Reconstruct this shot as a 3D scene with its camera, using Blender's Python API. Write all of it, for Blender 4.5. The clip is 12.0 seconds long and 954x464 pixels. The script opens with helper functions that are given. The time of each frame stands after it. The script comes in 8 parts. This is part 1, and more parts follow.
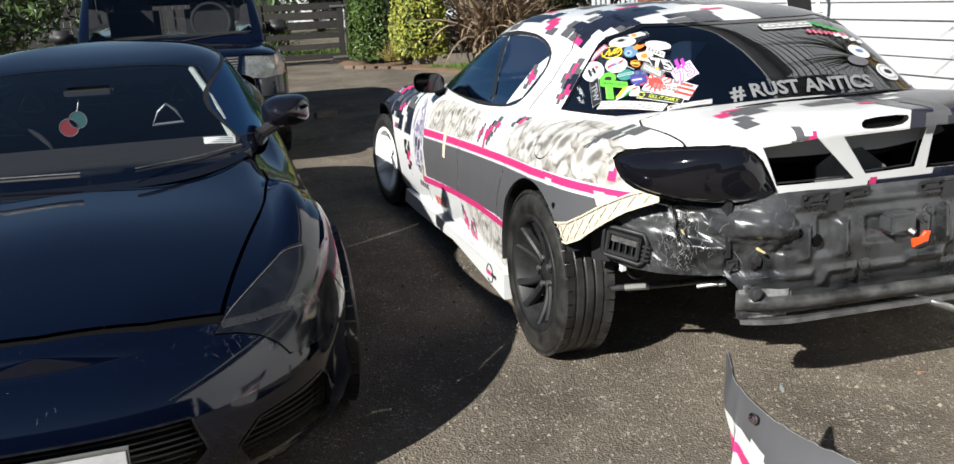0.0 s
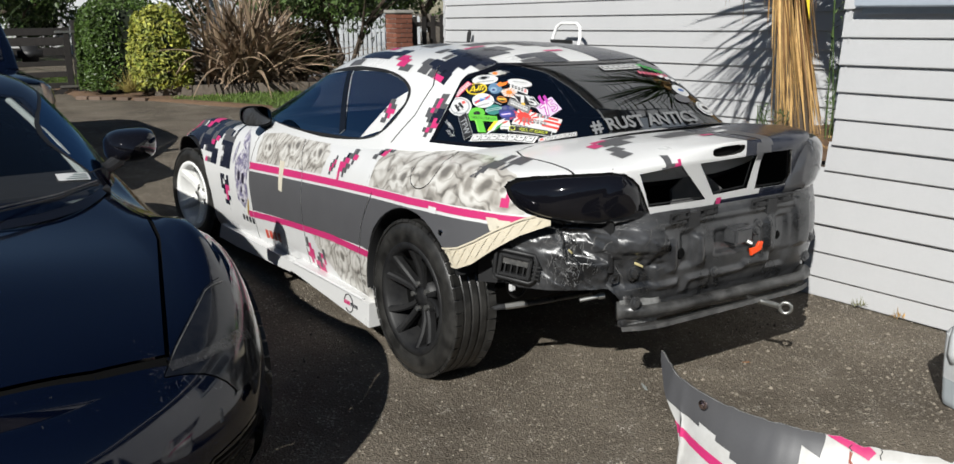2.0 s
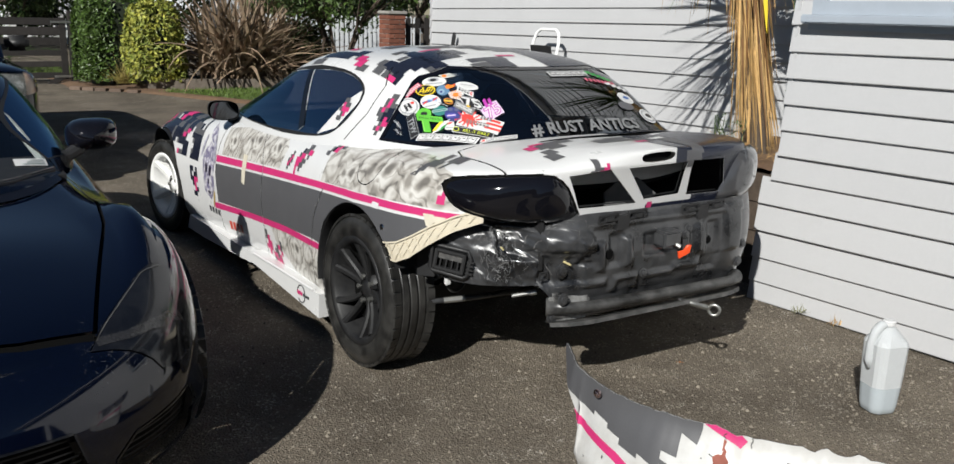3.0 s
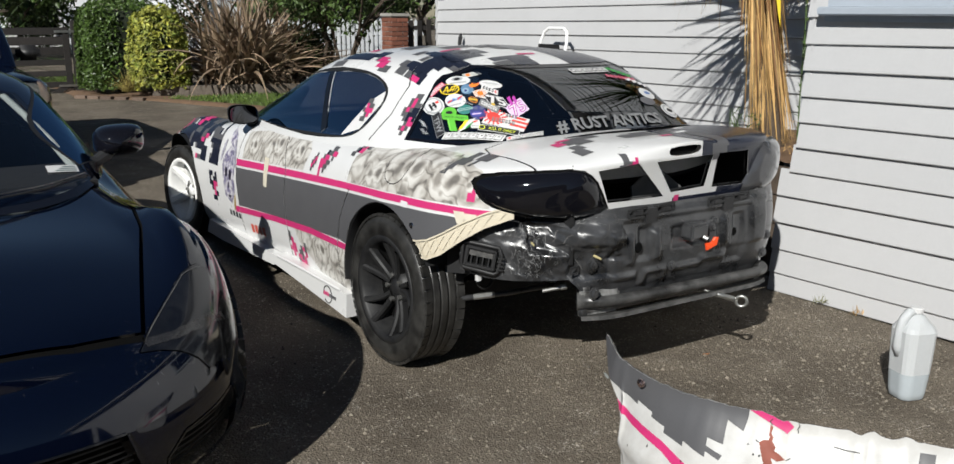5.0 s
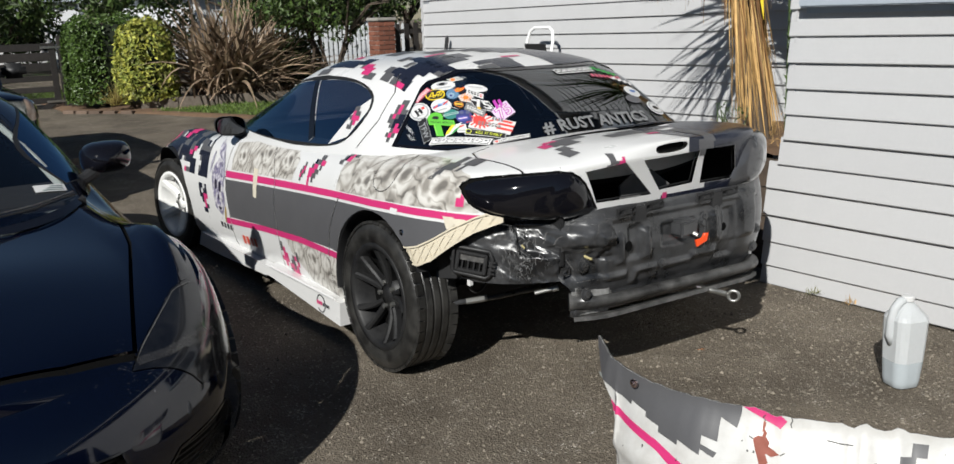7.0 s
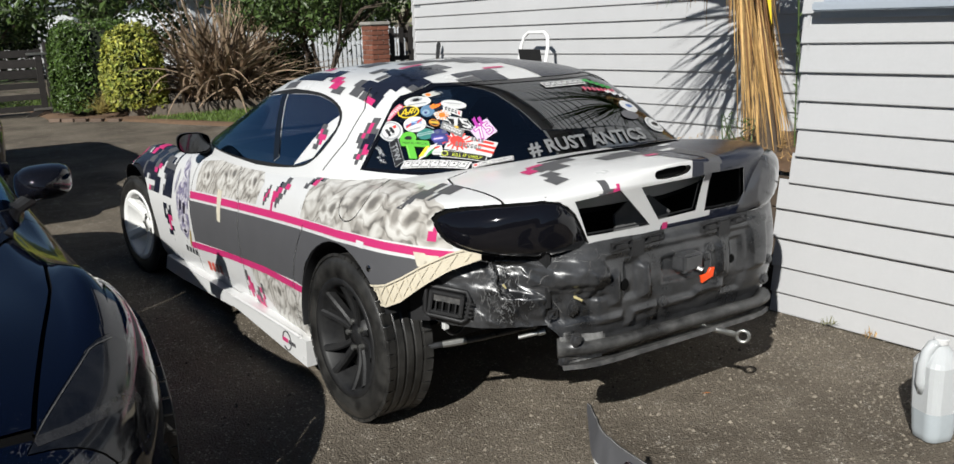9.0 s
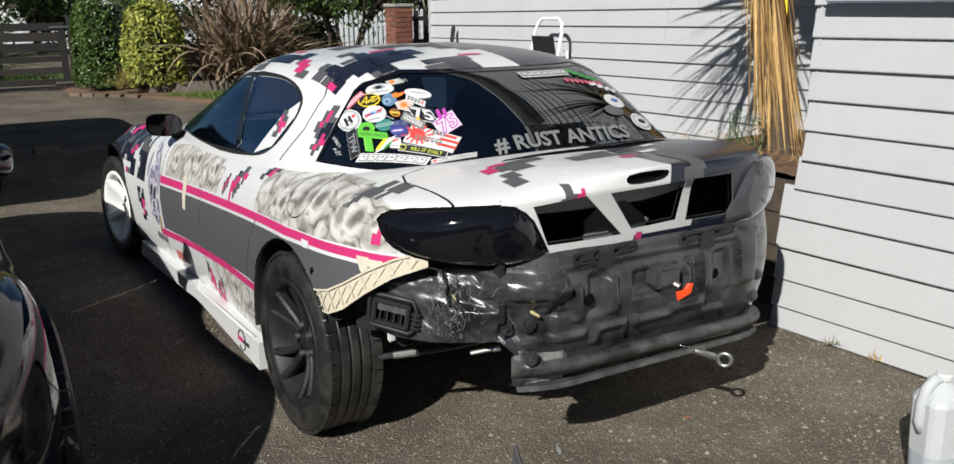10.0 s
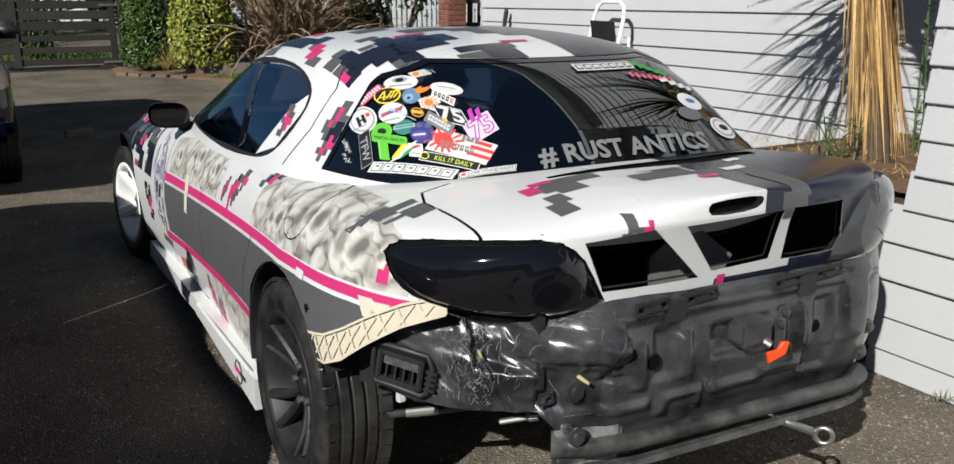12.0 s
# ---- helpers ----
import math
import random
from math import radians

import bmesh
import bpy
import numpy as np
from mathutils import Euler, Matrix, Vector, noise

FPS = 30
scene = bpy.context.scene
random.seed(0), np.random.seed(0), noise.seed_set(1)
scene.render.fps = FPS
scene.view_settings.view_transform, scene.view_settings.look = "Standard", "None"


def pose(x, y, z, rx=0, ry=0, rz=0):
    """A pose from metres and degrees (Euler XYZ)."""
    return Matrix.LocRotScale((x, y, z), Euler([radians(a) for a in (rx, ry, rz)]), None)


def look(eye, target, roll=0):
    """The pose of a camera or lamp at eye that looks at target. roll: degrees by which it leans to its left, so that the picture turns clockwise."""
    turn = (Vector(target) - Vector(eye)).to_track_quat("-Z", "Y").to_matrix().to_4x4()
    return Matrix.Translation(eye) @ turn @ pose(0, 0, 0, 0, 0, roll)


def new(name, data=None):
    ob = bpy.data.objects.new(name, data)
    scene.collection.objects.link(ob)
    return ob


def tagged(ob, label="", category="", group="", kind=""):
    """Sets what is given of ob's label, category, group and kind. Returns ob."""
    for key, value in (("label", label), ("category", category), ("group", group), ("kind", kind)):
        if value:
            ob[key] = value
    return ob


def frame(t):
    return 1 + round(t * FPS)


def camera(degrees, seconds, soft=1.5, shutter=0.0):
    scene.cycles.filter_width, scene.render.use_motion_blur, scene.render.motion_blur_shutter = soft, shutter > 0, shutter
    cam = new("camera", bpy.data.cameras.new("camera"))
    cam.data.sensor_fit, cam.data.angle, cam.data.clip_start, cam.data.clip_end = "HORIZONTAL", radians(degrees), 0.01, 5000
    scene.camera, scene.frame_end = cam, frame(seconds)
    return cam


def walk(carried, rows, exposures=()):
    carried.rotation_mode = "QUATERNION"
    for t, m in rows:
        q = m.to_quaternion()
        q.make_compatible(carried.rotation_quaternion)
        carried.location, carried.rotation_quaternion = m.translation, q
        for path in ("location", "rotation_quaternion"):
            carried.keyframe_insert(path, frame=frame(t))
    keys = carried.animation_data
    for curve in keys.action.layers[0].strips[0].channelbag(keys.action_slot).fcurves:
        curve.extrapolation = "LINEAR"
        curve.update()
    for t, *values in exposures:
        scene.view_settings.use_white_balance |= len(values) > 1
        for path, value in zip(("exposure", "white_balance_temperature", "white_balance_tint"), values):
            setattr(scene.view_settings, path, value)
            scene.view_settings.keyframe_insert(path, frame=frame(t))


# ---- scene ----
cam = camera(57.0, 12.0)
PATH = [
    (0, (-2.012, -3.025, 1.41), (-1.447, -1.185, 0.865), -2.5),
    (0.4, (-2.217, -2.935, 1.406), (-1.512, -1.144, 0.861), -0.6),
    (0.5, (-2.202, -2.884, 1.415), (-1.46, -1.101, 0.893), -1.1),
    (1, (-2.297, -2.726, 1.42), (-1.429, -0.991, 0.934), -0.5),
    (1.3, (-2.39, -2.763, 1.422), (-1.412, -1.086, 0.939), 0.2),
    (1.4, (-2.436, -2.782, 1.418), (-1.4, -1.141, 0.937), 0.0),
    (1.5, (-2.474, -2.794, 1.415), (-1.39, -1.185, 0.929), 0.2),
    (2, (-2.597, -2.892, 1.445), (-1.471, -1.313, 0.956), -0.2),
    (2.5, (-2.522, -3.051, 1.43), (-1.408, -1.461, 0.95), 1.9),
    (3, (-2.489, -3.135, 1.457), (-1.36, -1.556, 0.974), 1.6),
    (3.5, (-2.55, -3.118, 1.46), (-1.418, -1.544, 0.971), -0.2),
    (5.5, (-2.6, -3.099, 1.443), (-1.473, -1.518, 0.965), 0.5),
    (6, (-2.591, -3.103, 1.451), (-1.459, -1.525, 0.971), -0.2),
    (6.5, (-2.595, -3.097, 1.451), (-1.456, -1.524, 0.972), -0.4),
    (7, (-2.582, -3.11, 1.462), (-1.445, -1.536, 0.982), -1.6),
    (7.2, (-2.568, -3.112, 1.467), (-1.43, -1.54, 0.983), -2.1),
    (9, (-2.271, -2.836, 1.479), (-1.137, -1.259, 1.004), -1.9),
    (9.5, (-2.039, -2.785, 1.468), (-0.908, -1.207, 0.988), -1.3),
    (10, (-1.905, -2.748, 1.464), (-0.836, -1.135, 0.959), -0.4),
    (10.5, (-1.829, -2.626, 1.457), (-0.839, -0.964, 0.952), 0.7),
    (11, (-1.743, -2.479, 1.455), (-0.753, -0.819, 0.94), 0.9),
    (11.5, (-1.651, -2.356, 1.444), (-0.67, -0.698, 0.908), 0.7),
    (12, (-1.547, -2.278, 1.438), (-0.584, -0.61, 0.9), 0.3),
]
walk(cam, [(t, look(eye, target, roll)) for t, eye, target, roll in PATH], [(0.0, 0.92), (0.5, 0.74), (1.0, 0.54), (1.5, 0.36), (2.2, 0.25), (7.0, 0.22), (9.0, 0.28), (12.0, 0.28)])

# ---- world and sun ----
SUN_DIR = Vector((-0.387, -0.247, 0.312)).normalized()
world = bpy.data.worlds.new("sky")
scene.world = world
world.use_nodes = True
sky = world.node_tree.nodes.new("ShaderNodeTexSky")
sky.sky_type = "NISHITA"
sky.sun_disc = False
sky.sun_elevation = math.asin(SUN_DIR.z)
sky.sun_rotation = math.atan2(SUN_DIR.x, SUN_DIR.y)
sky.air_density, sky.dust_density, sky.ozone_density = 1.0, 0.15, 3.0
background = world.node_tree.nodes["Background"]
background.inputs[1].default_value = 0.033
world.node_tree.links.new(sky.outputs[0], background.inputs[0])
sun = new("sun", bpy.data.lights.new("sun", "SUN"))
sun.data.energy, sun.data.angle, sun.data.color = 5.0, radians(0.55), (1.0, 0.99, 0.945)
sun.matrix_world = look(SUN_DIR * 30, (0, 0, 0))


# ---- materials ----
def mat(name, color, rough=0.5, metal=0.0, vary=0.12, scale=8.0, bump=0.0, bump_scale=60.0, coat=0.0, second=None, spec=0.5, wear=0.5, trans=0.0, ior=1.45, island=0.0, rnd=0.0, sss=0.0):
    """A paint, plastic or mineral with stains at one size and grain at another."""
    m = bpy.data.materials.new(name)
    m.use_nodes = True
    nt = m.node_tree
    n, l = nt.nodes, nt.links
    b = n["Principled BSDF"]
    b.inputs["Roughness"].default_value = rough
    b.inputs["Metallic"].default_value = metal
    b.inputs["Specular IOR Level"].default_value = spec
    b.inputs["Coat Weight"].default_value = coat
    b.inputs["Coat Roughness"].default_value = 0.04
    b.inputs["Transmission Weight"].default_value = trans
    b.inputs["IOR"].default_value = ior
    tc = n.new("ShaderNodeTexCoord")
    big = n.new("ShaderNodeTexNoise")
    big.inputs["Scale"].default_value = scale
    big.inputs["Detail"].default_value = 6
    big.inputs["Roughness"].default_value = 0.65
    l.new(tc.outputs["Object"], big.inputs["Vector"])
    fine = n.new("ShaderNodeTexNoise")
    fine.inputs["Scale"].default_value = bump_scale
    fine.inputs["Detail"].default_value = 4
    l.new(tc.outputs["Object"], fine.inputs["Vector"])
    ramp = n.new("ShaderNodeMapRange")
    ramp.inputs["From Min"].default_value, ramp.inputs["From Max"].default_value = 0.5 - wear * 0.3, 0.5 + wear * 0.3
    l.new(big.outputs[0], ramp.inputs["Value"])
    mix = n.new("ShaderNodeMix")
    mix.data_type = "RGBA"
    c2 = second or tuple(c * (1 - vary) for c in color)
    mix.inputs["A"].default_value, mix.inputs["B"].default_value = (*color, 1), (*c2, 1)
    l.new(ramp.outputs[0], mix.inputs["Factor"])
    out = mix.outputs["Result"]
    grain = n.new("ShaderNodeMix")
    grain.data_type, grain.blend_type = "RGBA", "MULTIPLY"
    grain.inputs["Factor"].default_value = min(1.0, vary * 1.5)
    l.new(out, grain.inputs["A"])
    l.new(fine.outputs[0], grain.inputs["B"])
    bright = n.new("ShaderNodeHueSaturation")
    bright.inputs["Value"].default_value = 1 + 0.45 * min(1.0, vary * 1.5)
    l.new(grain.outputs["Result"], bright.inputs["Color"])
    if rnd or island:
        src = n.new("ShaderNodeObjectInfo").outputs["Random"] if rnd else n.new("ShaderNodeNewGeometry").outputs["Random Per Island"]
        k = rnd or island
        v = n.new("ShaderNodeMapRange")
        v.inputs["To Min"].default_value = (1 - k) * (1 + 0.45 * min(1.0, vary * 1.5))
        v.inputs["To Max"].default_value = (1 + k) * (1 + 0.45 * min(1.0, vary * 1.5))
        l.new(src, v.inputs["Value"])
        l.new(v.outputs[0], bright.inputs["Value"])
    l.new(bright.outputs[0], b.inputs["Base Color"])
    rr = n.new("ShaderNodeMapRange")
    rr.inputs["To Min"].default_value, rr.inputs["To Max"].default_value = max(0.0, rough - 0.12 * vary * 4), min(1.0, rough + 0.12 * vary * 4)
    l.new(big.outputs[0], rr.inputs["Value"])
    l.new(rr.outputs[0], b.inputs["Roughness"])
    if bump:
        bn = n.new("ShaderNodeBump")
        bn.inputs["Strength"].default_value = min(1.0, bump)
        bn.inputs["Distance"].default_value = 0.004
        l.new(fine.outputs[0], bn.inputs["Height"])
        l.new(bn.outputs[0], b.inputs["Normal"])
    return m


def glass_mat(name, color, rough=0.0, ior=1.5, sheen=(0.95, 0.97, 1.0)):
    m = bpy.data.materials.new(name)
    m.use_nodes = True
    nt = m.node_tree
    n, l = nt.nodes, nt.links
    n.remove(n["Principled BSDF"])
    out = n["Material Output"]
    clear = n.new("ShaderNodeBsdfTransparent")
    clear.inputs[0].default_value = (*color, 1)
    gloss = n.new("ShaderNodeBsdfGlossy")
    gloss.inputs["Roughness"].default_value = rough
    gloss.inputs["Color"].default_value = (*sheen, 1)
    fr = n.new("ShaderNodeFresnel")
    fr.inputs[0].default_value = ior
    mx = n.new("ShaderNodeMixShader")
    l.new(fr.outputs[0], mx.inputs[0])
    l.new(clear.outputs[0], mx.inputs[1])
    l.new(gloss.outputs[0], mx.inputs[2])
    l.new(mx.outputs[0], out.inputs["Surface"])
    return m


WHITE = mat("white_car_paint", (0.65, 0.65, 0.645), 0.28, vary=0.05, scale=3, coat=0.5, bump_scale=200)
GREY_VINYL = mat("grey_vinyl", (0.085, 0.085, 0.09), 0.42, vary=0.08, scale=4, bump_scale=150)
DARK_VINYL = mat("dark_vinyl", (0.014, 0.017, 0.030), 0.22, vary=0.08, scale=5, bump_scale=150)
PINK = mat("pink_vinyl", (0.52, 0.032, 0.15), 0.4, vary=0.06, scale=6, bump_scale=150)
BLACK_PAINT = mat("black_car_paint", (0.0010, 0.0023, 0.0085), 0.07, vary=0.1, scale=3, bump_scale=300, coat=0.45)
BLACK_GLOSS = mat("black_gloss_plastic", (0.005, 0.005, 0.007), 0.05, vary=0.1, scale=5, coat=0.25)
BLACK_PLASTIC = mat("black_plastic", (0.02, 0.02, 0.021), 0.5, vary=0.25, scale=10, bump=0.15, bump_scale=250)
RUBBER = mat("tyre_rubber", (0.011, 0.0108, 0.0105), 0.36, vary=0.3, scale=11, bump=0.2, bump_scale=180, second=(0.034, 0.033, 0.031), wear=0.4)
SEAL = mat("rubber_seal", (0.012, 0.012, 0.012), 0.55, vary=0.1)
GAP = mat("shut_line", (0.004, 0.004, 0.004), 0.8, vary=0.1, spec=0.08)
RIM_BLACK = mat("black_rim_paint", (0.010, 0.010, 0.011), 0.50, vary=0.25, scale=12, second=(0.020, 0.020, 0.020), spec=0.35)
RIM_WHITE = mat("white_rim_paint", (0.78, 0.78, 0.76), 0.35, vary=0.08)
PANEL_BLACK = mat("dusty_black_panel", (0.011, 0.0115, 0.0125), 0.30, vary=0.30, scale=6, bump=0.08, bump_scale=160, second=(0.060, 0.061, 0.064), wear=0.5, coat=0.5)
BARE = mat("scuffed_metal", (0.30, 0.29, 0.28), 0.45, metal=0.6, vary=0.4, scale=14, second=(0.08, 0.08, 0.08), bump=0.2)
BEIGE = mat("beige_plastic", (0.60, 0.54, 0.42), 0.5, vary=0.12, scale=12, bump=0.1)
ORANGE = mat("orange_plastic", (0.85, 0.08, 0.015), 0.4, vary=0.08)
STEEL = mat("galvanised_steel", (0.42, 0.42, 0.40), 0.4, metal=0.9, vary=0.2, scale=20)
TINT = glass_mat("tinted_glass", (0.05, 0.055, 0.07), ior=2.4)
# Blue sheen and raised ior put a stronger blue sky reflection into the glass.
TINT_SKY = glass_mat("sky_sheen_side_glass", (0.04, 0.045, 0.06), ior=4.6, sheen=(0.46, 0.72, 1.0))
TINT_LIGHT = glass_mat("windscreen_glass", (0.90, 0.94, 0.95))
CLEAR = glass_mat("clear_lens", (0.85, 0.88, 0.9))
INTERIOR = mat("black_upholstery", (0.009, 0.009, 0.010), 0.8, vary=0.2, scale=20)
BOARD = mat("painted_weatherboard", (0.47, 0.47, 0.475), 0.5, vary=0.05, scale=2.5, bump=0.08, bump_scale=60, rnd=0.02)
# Darker grey than the boards, for the wall core behind them.
BOARD_BACKING = mat("weatherboard_backing", (0.22, 0.23, 0.25), 0.6, vary=0.1)
SILL_GREY = mat("grey_sill_paint", (0.36, 0.40, 0.45), 0.45, vary=0.06)
BRICK = mat("red_brick", (0.25, 0.095, 0.06), 0.85, vary=0.3, scale=30, bump=0.5, bump_scale=120, rnd=0.25)
OLD_BRICK = mat("weathered_edging", (0.17, 0.12, 0.09), 0.9, vary=0.35, scale=20, bump=0.5, bump_scale=90, rnd=0.25)
MORTAR = mat("mortar", (0.36, 0.34, 0.31), 0.9, vary=0.2, bump=0.4)
TIMBER_DARK = mat("dark_stained_timber", (0.030, 0.026, 0.024), 0.7, vary=0.3, scale=12, bump=0.3, rnd=0.2)
TIMBER_GREY = mat("weathered_timber", (0.18, 0.15, 0.12), 0.8, vary=0.35, scale=16, bump=0.5, rnd=0.15)
PICKET_WHITE = mat("white_picket_paint", (0.66, 0.68, 0.70), 0.55, vary=0.08, rnd=0.06)
SOIL = mat("dry_soil", (0.12, 0.075, 0.045), 0.95, vary=0.4, scale=18, bump=0.8, bump_scale=90, second=(0.2, 0.12, 0.07))
GRASS = mat("grass_blade", (0.10, 0.16, 0.025), 0.6, vary=0.3, island=0.35)
LAWN = mat("lawn_soil", (0.07, 0.10, 0.02), 0.9, vary=0.4, scale=9, bump=0.7)
HEDGE_LEAF = mat("dark_green_leaf", (0.060, 0.105, 0.020), 0.42, vary=0.2, island=0.6)
YELLOW_LEAF = mat("variegated_leaf", (0.40, 0.38, 0.07), 0.5, vary=0.3, island=0.5, second=(0.12, 0.17, 0.03))
FLAX_LEAF = mat("bronze_flax_leaf", (0.32, 0.225, 0.16), 0.42, vary=0.3, island=0.55, second=(0.16, 0.125, 0.075))
GREEN_LEAF = mat("green_strap_leaf", (0.07, 0.12, 0.03), 0.5, vary=0.3, island=0.5)
DRY_LEAF = mat("dead_palm_leaf", (0.50, 0.31, 0.12), 0.7, vary=0.25, island=0.45, scale=20)
DRY_LEAF_SINGLE = mat("dead_palm_leaf_single", (0.56, 0.36, 0.145), 0.7, vary=0.25, rnd=0.45, scale=20)
DULL_LEAF = mat("dull_weed_leaf", (0.20, 0.20, 0.10), 0.6, vary=0.3, island=0.4)
RUSSET_LEAF = mat("russet_dead_leaf", (0.27, 0.135, 0.05), 0.7, vary=0.25, island=0.5, scale=20)
TREE_LEAF = mat("tree_leaf", (0.05, 0.085, 0.018), 0.5, vary=0.25, island=0.6)
BARK = mat("bark", (0.10, 0.075, 0.055), 0.9, vary=0.4, scale=20, bump=0.8)
CHROME = mat("chrome", (0.7, 0.7, 0.7), 0.08, metal=1.0, vary=0.04)
LAMP_SILVER = mat("lamp_reflector", (0.46, 0.46, 0.43), 0.30, metal=0.6, vary=0.35, scale=22, second=(0.24, 0.24, 0.22))
PAPER_WHITE = mat("white_sticker", (0.60, 0.60, 0.595), 0.5, vary=0.06)
AMBER = mat("amber_lens", (0.34, 0.15, 0.02), 0.2, vary=0.1)


# ---- building helpers ----
def thing(name, label, category, at=(0, 0, 0), rz=0.0, group="", kind="", m=None):
    e = new(name)
    e.matrix_world = m if m is not None else pose(*at, 0, 0, rz)
    e.empty_display_size = 0.1
    return tagged(e, label, category, group, kind)


def link(name, me, material, parent=None, label=""):
    if material is not None and not me.materials:
        me.materials.append(material)
    ob = new(name, me)
    if parent is not None:
        ob.parent = parent
    if label:
        ob["label"] = label
    return ob


def part(name, bm, material, parent=None, label="", smooth=False):
    me = bpy.data.meshes.new(name)
    bm.normal_update()
    bm.to_mesh(me)
    bm.free()
    if smooth:
        me.polygons.foreach_set("use_smooth", [True] * len(me.polygons))
    return link(name, me, material, parent, label)


def raw(name, verts, faces, material, parent=None, label="", smooth=False):
    me = bpy.data.meshes.new(name)
    me.from_pydata([tuple(v) for v in verts], [], faces)
    me.update()
    if smooth:
        me.polygons.foreach_set("use_smooth", [True] * len(me.polygons))
    return link(name, me, material, parent, label)


def box_bm(x0, x1, y0, y1, z0, z1, bevel=0.0, bm=None, m=None):
    bm = bm or bmesh.new()
    vs = bmesh.ops.create_cube(bm, size=1)["verts"]
    t = Matrix.Translation(((x0 + x1) / 2, (y0 + y1) / 2, (z0 + z1) / 2)) @ Matrix.Diagonal((abs(x1 - x0), abs(y1 - y0), abs(z1 - z0), 1))
    bmesh.ops.transform(bm, matrix=t, verts=vs)
    if bevel:
        es = list({e for v in vs for e in v.link_edges})
        got = bmesh.ops.bevel(bm, geom=es, offset=bevel, segments=2, affect="EDGES")
        vs = got["verts"]
    if m is not None:
        bmesh.ops.transform(bm, matrix=m, verts=list({v for v in vs if v.is_valid}))
    return bm


def lathe_bm(profile, n=40, axis="x", bm=None, m=None):
    """profile: (radius, height along the axis)."""
    bm = bm or bmesh.new()
    rings = []
    for r, h in profile:
        ring = []
        for k in range(n):
            a = 2 * math.pi * k / n
            c, s = r * math.cos(a), r * math.sin(a)
            p = Vector((h, c, s)) if axis == "x" else Vector((c, s, h))
            ring.append(bm.verts.new(m @ p if m is not None else p))
        rings.append(ring)
    for a, b in zip(rings, rings[1:]):
        for k in range(n):
            bm.faces.new((a[k], a[(k + 1) % n], b[(k + 1) % n], b[k]))
    return bm


def tube_bm(points, radius, n=8, bm=None, closed=False, cap=True):
    bm = bm or bmesh.new()
    pts = [Vector(p) for p in points]
    rad = radius if isinstance(radius, (list, tuple)) else [radius] * len(pts)
    rings = []
    side = None
    for i, p in enumerate(pts):
        d = (pts[min(i + 1, len(pts) - 1)] - pts[max(i - 1, 0)])
        if closed:
            d = pts[(i + 1) % len(pts)] - pts[i - 1]
        d.normalize()
        if side is None:
            side = d.orthogonal().normalized()
        side = (side - d * side.dot(d)).normalized()
        up = d.cross(side)
        rings.append([bm.verts.new(p + (side * math.cos(2 * math.pi * k / n) + up * math.sin(2 * math.pi * k / n)) * rad[i]) for k in range(n)])
    pairs = list(zip(rings, rings[1:])) + ([(rings[-1], rings[0])] if closed else [])
    for a, b in pairs:
        for k in range(n):
            bm.faces.new((a[k], a[(k + 1) % n], b[(k + 1) % n], b[k]))
    if cap and not closed:
        bm.faces.new(rings[0][::-1])
        bm.faces.new(rings[-1])
    return bm


def prism_bm(poly, z0, z1, m=None, bm=None, bevel=0.0):
    """A plate: a flat outline (x, y) given thickness from z0 to z1."""
    bm = bm or bmesh.new()
    lo = [bm.verts.new((x, y, z0)) for x, y in poly]
    hi = [bm.verts.new((x, y, z1)) for x, y in poly]
    bm.faces.new(lo[::-1])
    bm.faces.new(hi)
    for k in range(len(poly)):
        j = (k + 1) % len(poly)
        bm.faces.new((lo[k], lo[j], hi[j], hi[k]))
    if bevel:
        bmesh.ops.bevel(bm, geom=[e for e in bm.edges if e.verts[0] in hi and e.verts[1] in hi], offset=bevel, segments=1, affect="EDGES")
    if m is not None:
        bmesh.ops.transform(bm, matrix=m, verts=bm.verts[:])
    return bm


def lerp_table(xs, ys, x):
    """A smooth curve through a few given values."""
    xs = list(xs)
    if x <= xs[0]:
        return ys[0]
    if x >= xs[-1]:
        return ys[-1]
    k = max(i for i in range(len(xs) - 1) if xs[i] <= x)
    def slope(i):
        if i <= 0 or i >= len(xs) - 1:
            j = 0 if i <= 0 else len(xs) - 2
            return (ys[j + 1] - ys[j]) / (xs[j + 1] - xs[j])
        a = (ys[i] - ys[i - 1]) / (xs[i] - xs[i - 1])
        b = (ys[i + 1] - ys[i]) / (xs[i + 1] - xs[i])
        return 0.0 if a * b <= 0 else 2 * a * b / (a + b)
    h = xs[k + 1] - xs[k]
    t = (x - xs[k]) / h
    m0, m1 = slope(k) * h, slope(k + 1) * h
    return (2 * t ** 3 - 3 * t * t + 1) * ys[k] + (t ** 3 - 2 * t * t + t) * m0 + (-2 * t ** 3 + 3 * t * t) * ys[k + 1] + (t ** 3 - t * t) * m1


